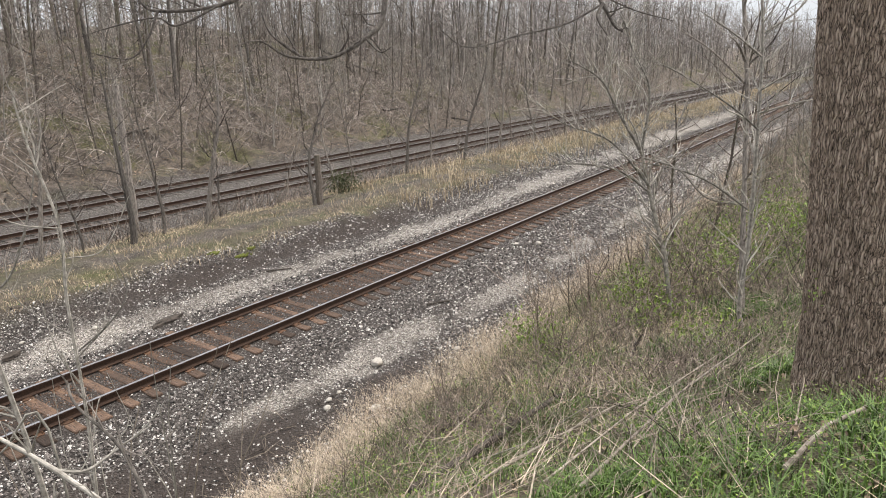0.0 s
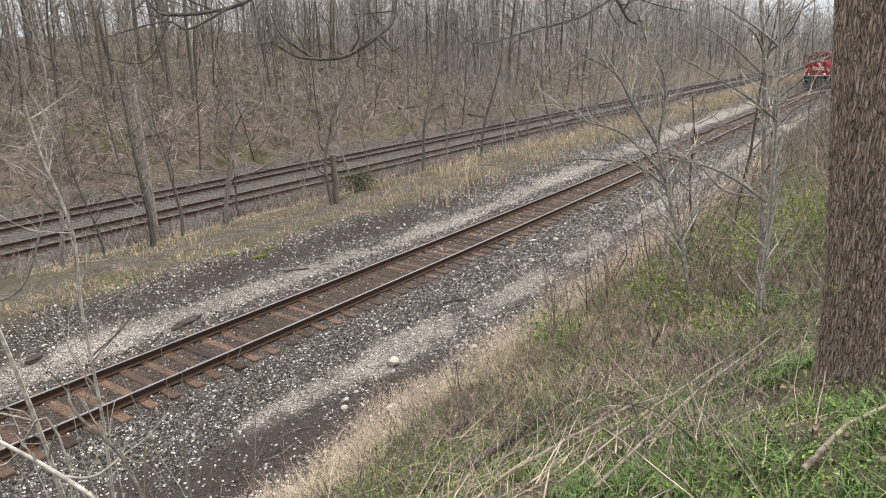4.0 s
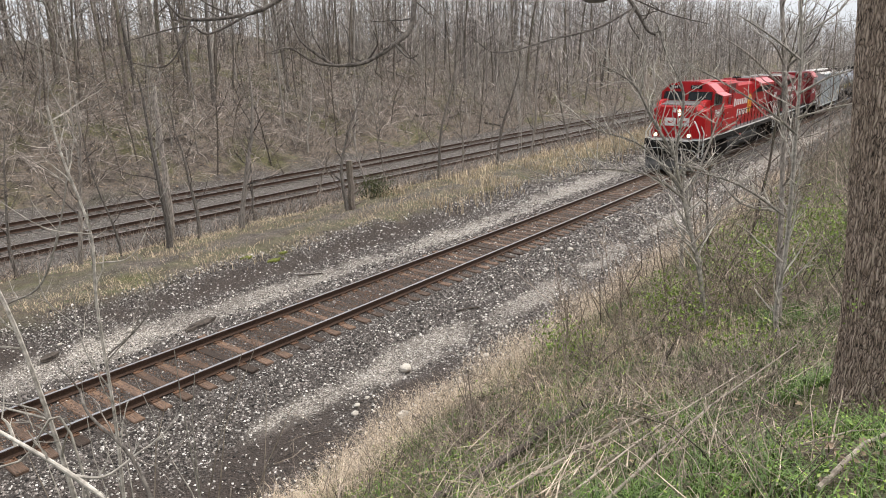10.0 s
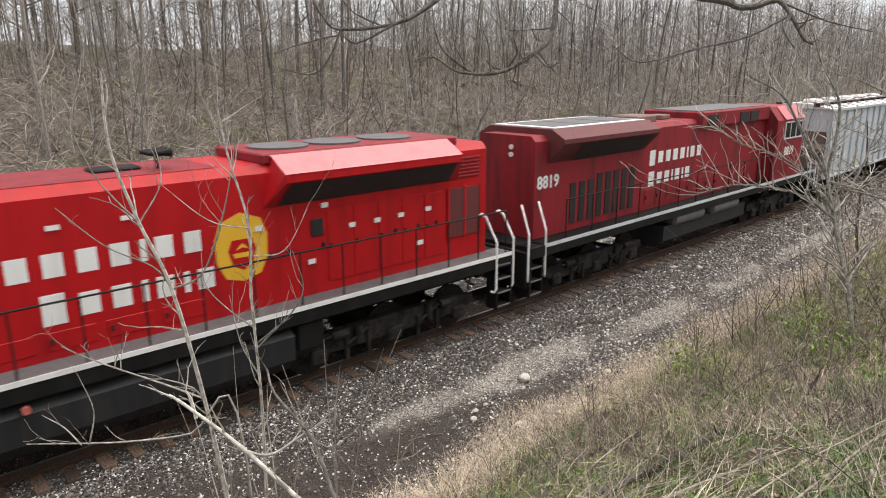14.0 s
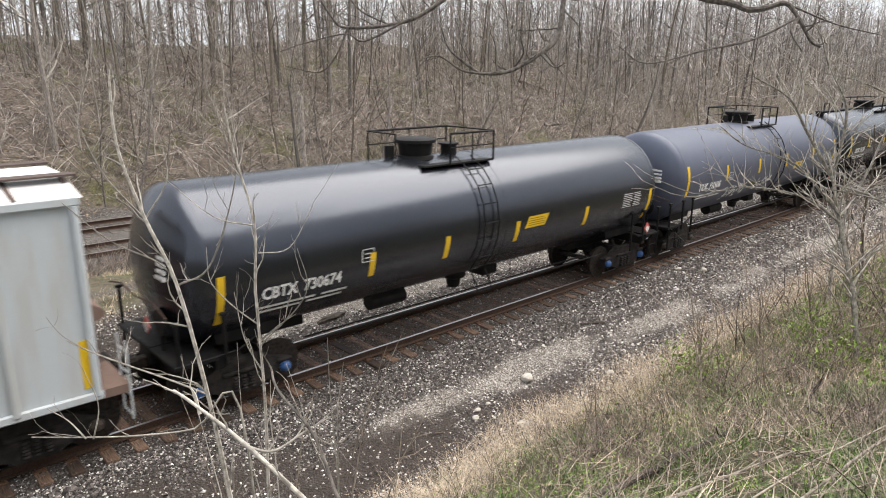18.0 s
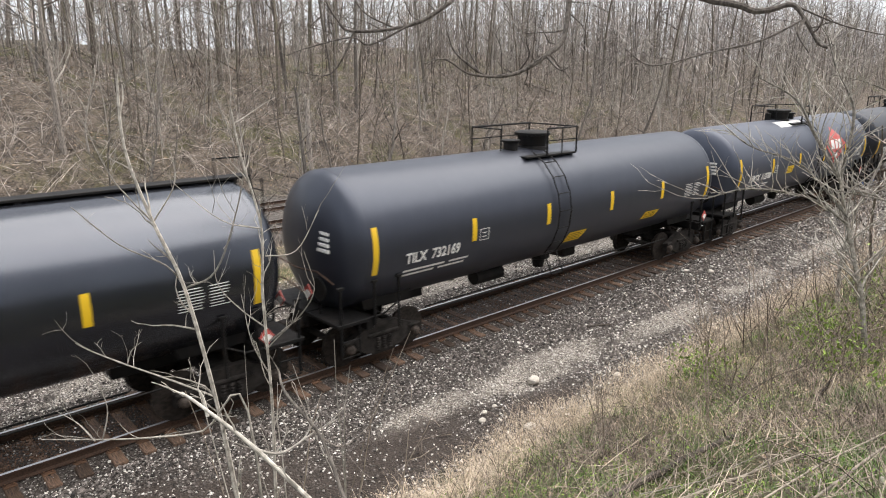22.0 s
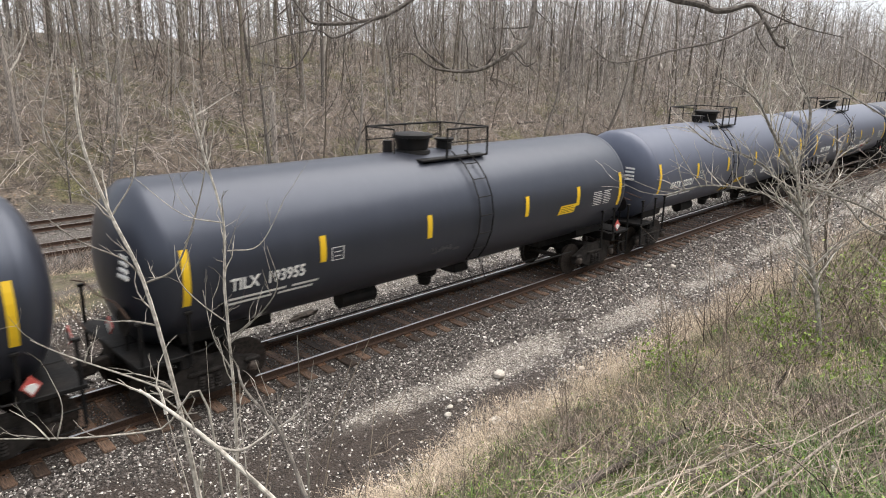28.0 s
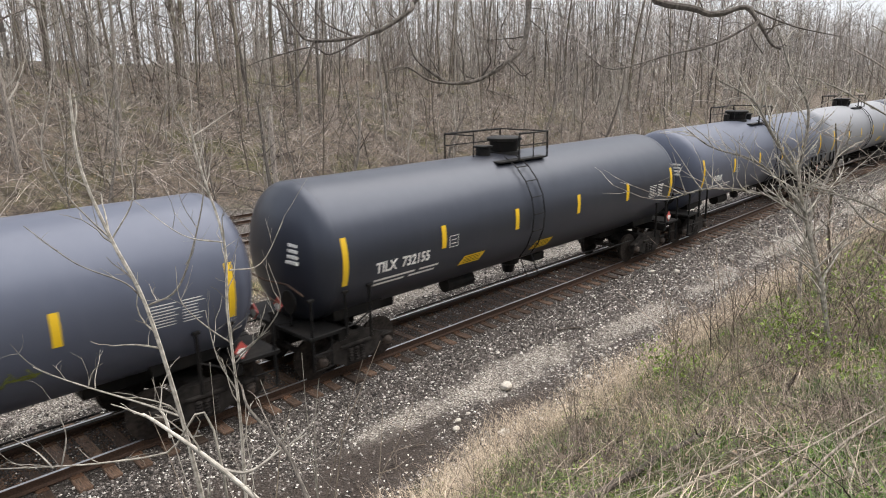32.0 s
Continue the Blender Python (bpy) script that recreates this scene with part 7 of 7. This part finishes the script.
SPREADING_SAPLING = [
    ([(14.77, -8.69, 0.25), (14.79, -8.42, 1.67), (14.71, -7.99, 3.17), (14.59, -7.74, 4.15)], 0.075),
    ([(14.59, -7.74, 4.15), (14.36, -7.19, 5.1), (14.18, -6.87, 5.69), (13.75, -6.3, 6.1)], 0.045),
    ([(14.59, -7.74, 4.15), (14.86, -7.72, 5.45), (14.71, -7.34, 6.27), (14.63, -7.06, 7.07)], 0.04),
    ([(14.6, -7.99, 3.31), (14.06, -7.4, 3.82), (13.25, -6.58, 3.98), (12.51, -6.05, 3.79)], 0.035),
    ([(14.59, -7.81, 4.04), (14.76, -8.51, 3.84), (14.76, -9.14, 3.3), (14.99, -9.89, 3.17)], 0.035),
    ([(14.47, -6.93, 5.45), (14.4, -6.98, 6.04), (14.15, -6.79, 6.61)], 0.025),
    ([(14.62, -7.97, 3.43), (14.16, -7.19, 4.4), (13.5, -6.42, 4.77), (13.12, -6.07, 5.13)], 0.03),
    ([(14.48, -8.3, 2.37), (14.88, -8.78, 3.11), (15.3, -9.45, 3.49)], 0.025),
]

def slim(arms, share=.85):
    return [(pts, r * share) for pts, r in arms]


def rooted(arms):
    """The arms with the first one led down into the ground."""
    (pts, r), *rest = arms
    x, y, z = pts[0]
    foot = on_ground(x + .08, y - track_y(x + .08) - .05, .1)
    return [([tuple(foot)] + list(pts), r)] + rest


random.seed(41)
shrub("sapling", "thin grey-green sapling with opposite twigs close to the camera", rooted(NEAR_STEM), pale_twig, .34, .6)
shrub("sapling", "slender pale sapling with fine side twigs", rooted(SECOND_STEM), pale_twig, .22, .55)
shrub("branch", "knobbly pale branch reaching over the slope", rooted(KNOBBLY_BRANCH), pale_limb, 1.1, .25, category="branch")
shrub("branch", "dark broken branch reaching over the slope", rooted(DARK_BRANCH), bark_grey, .8, .25, category="branch")
shrub("branch", "pale forked twig arching over the track side", rooted(LOW_BRANCH), pale_twig, .6, .25, category="branch")
whips = thing("shrub", "clump of thin straight whips below the camera", "shrub")
for k in range(13):
    m = Mesh()
    x, v = random.uniform(2.0, 3.6), random.uniform(-7.9, -6.7)
    p = on_ground(x, v, .05)
    m.tube(bent(p, (random.uniform(-.2, .25), random.uniform(-.1, .35), 1), random.uniform(1.5, 3.2), 6, .09), taper(random.uniform(.007, .013), .003, 7), 4, False)
    part("whip", m, pale_twig if k % 2 else pale_brown, whips)
shrub("young_tree", "pale smooth-barked young tree with spreading bare limbs", slim(PALE_SAPLING), pale_twig, .2, .9, pale_limb, category="tree")
shrub("young_tree", "dark-barked young tree beside a paler one", slim(DARK_SAPLING), bark_grey, .5, .8, category="tree")
shrub("young_tree", "forked young tree with pale branches spreading over the track", slim(SPREADING_SAPLING), pale_twig, .12, 1.05, pale_limb, category="tree")
for x, v, h in ((8.9, -6.6, 1.5), (9.05, -6.45, 1.3), (10.3, -7.7, 2.0), (13.0, -6.3, 2.4), (13.9, -5.9, 1.8), (15.5, -6.4, 2.6), (16.4, -6.0, 2.2), (17.5, -7.0, 2.8), (18.5, -7.8, 3.0),
                (20.5, -7.0, 3.4), (23, -8.5, 4.0), (26, -7.0, 3.6), (30, -8.0, 4.5), (35, -7.5, 4.5), (11.8, -8.2, 1.7), (7.4, -7.4, 1.2), (24, -10.5, 5), (29, -11, 5.5), (15.0, -9.6, 2.0), (12.2, -7.2, 1.9)):
    s = thing("shrub", "thin leafless shrub on the bank", "shrub", "shrubs of the bank", Matrix.Translation(on_ground(x, v)))
    for k in range(random.randint(2, 4)):
        a, c = Mesh(), Mesh()
        grow(a, c, height=h * random.uniform(.7, 1.1), radius=.007 + .003 * h, limbs=7, first=.3, reach=.32, twigs=3, sprays=1, lean=.3, sides=5, fine=.3)
        part("stem", a, pale_brown, s)
        part("crown", c, pale_brown, s)
weed = thing("dead_weed", "dark dead weed stump in the dry grass", "weed", at=Matrix.Translation(on_ground(9.0, -6.6)))
for k in range(24):
    a = random.uniform(0, 6.28)
    part("stalk", Mesh().tube(bent((0, 0, -.02), (math.cos(a) * .5, math.sin(a) * .5, 1), random.uniform(.15, .34), 3, .1), taper(.006, .002, 4), 3, False), rot_wood, weed)

random.seed(45)
b = Mesh()
for x, v in scatter(2600, 15, 110, -19, -5.4, None, 1.5):
    p = on_ground(x, v, .03)
    a = random.uniform(0, 6.28)
    line = bent(p, (math.cos(a) * .5, math.sin(a) * .5, 1), random.uniform(.5, 2.4) * (1 + .018 * x), 3, .25)
    b.tube(line, taper(random.uniform(.007, .018), .005, 4), 3, False)
    for _ in range(3):
        q = line[random.randint(1, 3)]
        c_ = random.uniform(0, 6.28)
        b.tube(bent(q, (math.cos(c_), math.sin(c_), random.uniform(0, .9)), random.uniform(.3, 1.1), 2, .25), taper(.006, .003, 3), 3, False)
tagged(part("undergrowth", b, brush_stem), "brown leafless brush along the bank beside the track", "undergrowth", kind="stuff")
random.seed(44)
b = Mesh()
for x, v in scatter(3600, 4, 90, 8.0, 13.0, lambda x, v: clump(.35, -.1, 17)(x, v) * min(1, max(.1, (v - 8) / 2)), 1.3):
    p = on_ground(x, v, .03)
    a = random.uniform(0, 6.28)
    b.tube(bent(p, (math.cos(a) * .5, math.sin(a) * .5, 1), random.uniform(.3, 1.4), 3, .25), taper(random.uniform(.005, .012), .003, 4), 3, False)
tagged(part("undergrowth", b, brush_stem), "low brown brush between the strip and the far tracks", "undergrowth", kind="stuff")

# saplings of the strip in front of the far tracks
random.seed(47)
for x, v, h, r in ((19.9, 7.5, 5.5, .1), (15.4, 8.7, 6.5, .11), (12.2, 8.4, 6.0, .11), (13.6, 8.8, 5.5, .07), (22.8, 8.9, 4.5, .05), (29, 9.5, 7, .1), (32, 10, 6, .07), (36, 10.2, 8, .11), (40, 10, 7, .08),
                   (10.0, 10.3, 6, .08), (8.3, 10.8, 5, .06), (25.5, 10.3, 5, .05), (46, 10, 7, .09), (17.5, 10.6, 4.5, .05), (55, 10.5, 7, .1), (62, 10, 7, .09), (11.0, 9.4, 4.5, .04), (33.5, 9, 4, .04), (70, 10, 8, .1),
                   (6.6, 10.5, 6, .07), (27, 9.0, 3.5, .03), (21, 10.5, 4, .04)):
    tree("sapling", "bare grey sapling on the strip between the tracks", "saplings between the tracks", (bark_grey, twig_bark), Matrix.Translation(on_ground(x, v)), height=h, radius=r, limbs=13,
         first=.22, reach=.32, twigs=5, sprays=2, lean=.08, rise=.6, fine=.55)
snag = rod("snag", "broken grey dead trunk beside the far tracks", "dead tree", [on_ground(14.1, 11.4, .2), on_ground(14.1, 11.4) + Vector((.02, 0, 2.8)), on_ground(14.1, 11.4) + Vector((-.06, .03, 5.6))], .13, .1, bark_grey)
st = rod("mossy_stump", "mossy broken stump among the saplings", "stump", [on_ground(20.15, 7.5, .1), on_ground(20.15, 7.5, -1.0), on_ground(20.1, 7.5, -2.1)], .16, .12, bark_dark, knots=3)


def leafy_bush(name, label, x, v, size, mat, n):
    t = thing(name, label, "bush", at=Matrix.Translation(on_ground(x, v)))
    c = Mesh()
    for _ in range(8):
        q = random.uniform(0, 6.28)
        part("stem", Mesh().tube(bent((0, 0, -.05), (math.cos(q) * .7, math.sin(q) * .7, 1), size * random.uniform(.6, 1), 4, .15), taper(.012, .004, 5), 4, False), twig_bark, t)
    for _ in range(n):
        q = Vector((random.gauss(0, .42), random.gauss(0, .42), abs(random.gauss(.45, .28)))) * size
        m_ = Euler((random.uniform(-1.5, 1.5), random.uniform(-1.5, 1.5), random.uniform(0, 6.28))).to_matrix()
        s = random.uniform(.03, .06)
        c.add([q + m_ @ Vector(w) * s for w in ((-1, 0, 0), (0, -.45, .1), (1, 0, 0), (0, .45, .1))], [(0, 1, 2), (0, 2, 3)])
    part("foliage", c, mat, t)
    return t


leafy_bush("evergreen_bush", "small dark olive bush beside a sapling", 22.6, 8.4, .95, bush_olive, 1500)
for x, v, z in ((57, 33, 2.0), (109, 31, 2.6), (35, 33, 1.8), (48, 36, 2.2), (70, 34, 2.0)):
    leafy_bush("evergreen_bush", "loose olive evergreen among the bare trees of the slope", x, v, z, bush_olive, 700)
leafy_bush("leafing_bush", "small bush with fresh green leaves", 13.4, -5.9, .8, leaf_green, 260)
leafy_bush("leafing_bush", "small bush with fresh green leaves", 12.6, -6.6, .7, leaf_green, 180)
for x, v, s, n in ((14, -8.5, 1.1, 500), (17, -9.5, 1.6, 800), (20, -10.5, 1.8, 900), (16, -7.6, 1.0, 350), (22.5, -9.6, 1.7, 700), (11.6, -10.2, .8, 250), (19, -8.6, 1.3, 450)):
    leafy_bush("leafing_bush", "leggy shrub with tiny yellow-green leaves", x, v, s, leaf_green, n)
for x, v, s in ((13.2, 4.15, .2), (12.5, 4.5, .14), (13.8, 4.4, .12)):
    m = Mesh()
    for _ in range(110):
        q = Vector((random.gauss(0, s * .5), random.gauss(0, s * .35), .01))
        w = random.uniform(.02, .045)
        m.lathe([(-.03, w), (.015, w * .7), (.024, w * .2)], q, "z", 5)
    tagged(part("moss", m, moss_mat, at=Matrix.Translation(on_ground(x, v))), "yellow-green moss on the gravel edge", "moss")
for k in range(16):
    x, v = random.uniform(14, 60), random.uniform(24.5, 36)
    a = random.gauss(0, .6)
    n_ = random.uniform(2, 5)
    rod("fallen_log", "fallen trunk lying on the leaf litter of the slope", "log", [on_ground(x, v, -.08), on_ground(x + n_ * .5 * math.cos(a), v + n_ * .5 * math.sin(a), -.15), on_ground(x + n_ * math.cos(a), v + n_ * math.sin(a), -.1)],
        random.uniform(.06, .13), .05, random.choice((dead_wood, rot_wood, bark_grey)), 7)


# ---- the big trunk on the bank ----
def big_tree():
    t = thing("big_tree", "old tree trunk with deeply furrowed brown bark on the grassy bank", "tree")
    base = on_ground(8.62, -12.58)
    n_, rows = 200, 200
    v, f = [], []
    for j in range(rows):
        z = -.4 + 8.6 * (j / (rows - 1)) ** 1.35
        flare = 1 + .16 * math.exp(-max(0, z) * 1.7)
        core = (.6 - .014 * z) * flare
        cx, cy = .03 * z, .11 * z
        for i in range(n_):
            a = 2 * math.pi * i / n_
            lobes = 1 + .07 * math.cos(2 * a + .6) + .06 * flare * math.cos(3 * a + 1.2) - .1 * math.exp(-((a - 3.75) / .16) ** 2)
            q = Vector((math.cos(a) * core * 20, math.sin(a) * core * 20, z * 4))
            wave = noise.noise(q + Vector((0, 0, 1.2 * noise.noise(q * .5))))
            ridge = 1 - min(1, abs(wave) * 3.2)
            fine = noise.noise(q * 2.3) * .5
            r = core * lobes - .03 * ridge ** 1.5 + .01 * fine + .012 * noise.noise(q * .25)
            v.append((cx + math.cos(a) * r, cy + math.sin(a) * r, z))
    f = [(j * n_ + i, j * n_ + (i + 1) % n_, (j + 1) * n_ + (i + 1) % n_, (j + 1) * n_ + i) for j in range(rows - 1) for i in range(n_)]
    m = Mesh()
    m.add(v, f)
    part("trunk", m, bark_deep, t, smooth=True)
    t.matrix_basis = Matrix.Translation(base)
    top = base + Vector((.2, .5, 8.0))
    inv = t.matrix_basis.inverted()
    for arms in (OVERHEAD_BRANCH, TOP_BRANCH, RIGHT_BRANCH):
        tw = Mesh()
        for k, (pts, r) in enumerate(arms):
            pts = ([tuple(top)] if k == 0 else []) + list(pts)
            pts = [tuple(inv @ Vector(p)) for p in pts]
            line = smooth_line(pts)
            m = Mesh()
            m.tube(line, [.95 * q * random.uniform(.85, 1.15) for q in taper(r, r * .3, len(line))], 8)
            part("limb", m, limb_bark, t, smooth=True)
            side_twigs(tw, pts[2:] if k == 0 else pts, r * .55, .22, .85)
        part("crown", tw, limb_bark, t)
    for k in range(7):
        a = Mesh()
        q = Vector((-.5 + .15 * k, .55, random.uniform(1.1, 1.6)))
        for _ in range(14):
            p = q + Vector((random.gauss(0, .06), random.gauss(0, .05), random.gauss(0, .1)))
            m_ = Euler((random.uniform(-1, 1), random.uniform(-1, 1), random.uniform(0, 6.28))).to_matrix()
            a.add([p + m_ @ Vector(w) * .022 for w in ((-1, 0, 0), (0, -.5, .1), (1, 0, 0), (0, .5, .1))], [(0, 1, 2), (0, 2, 3)])
        part("sprig", a, leaf_green, t)
    return t


big_tree()


# ---- the train rolls past ----
def motions():
    for car, u in train:
        walk(car, [(t, place_on_track(u - SPEED * (t - WHEN))) for t in range(0, 33, 2)])


motions()
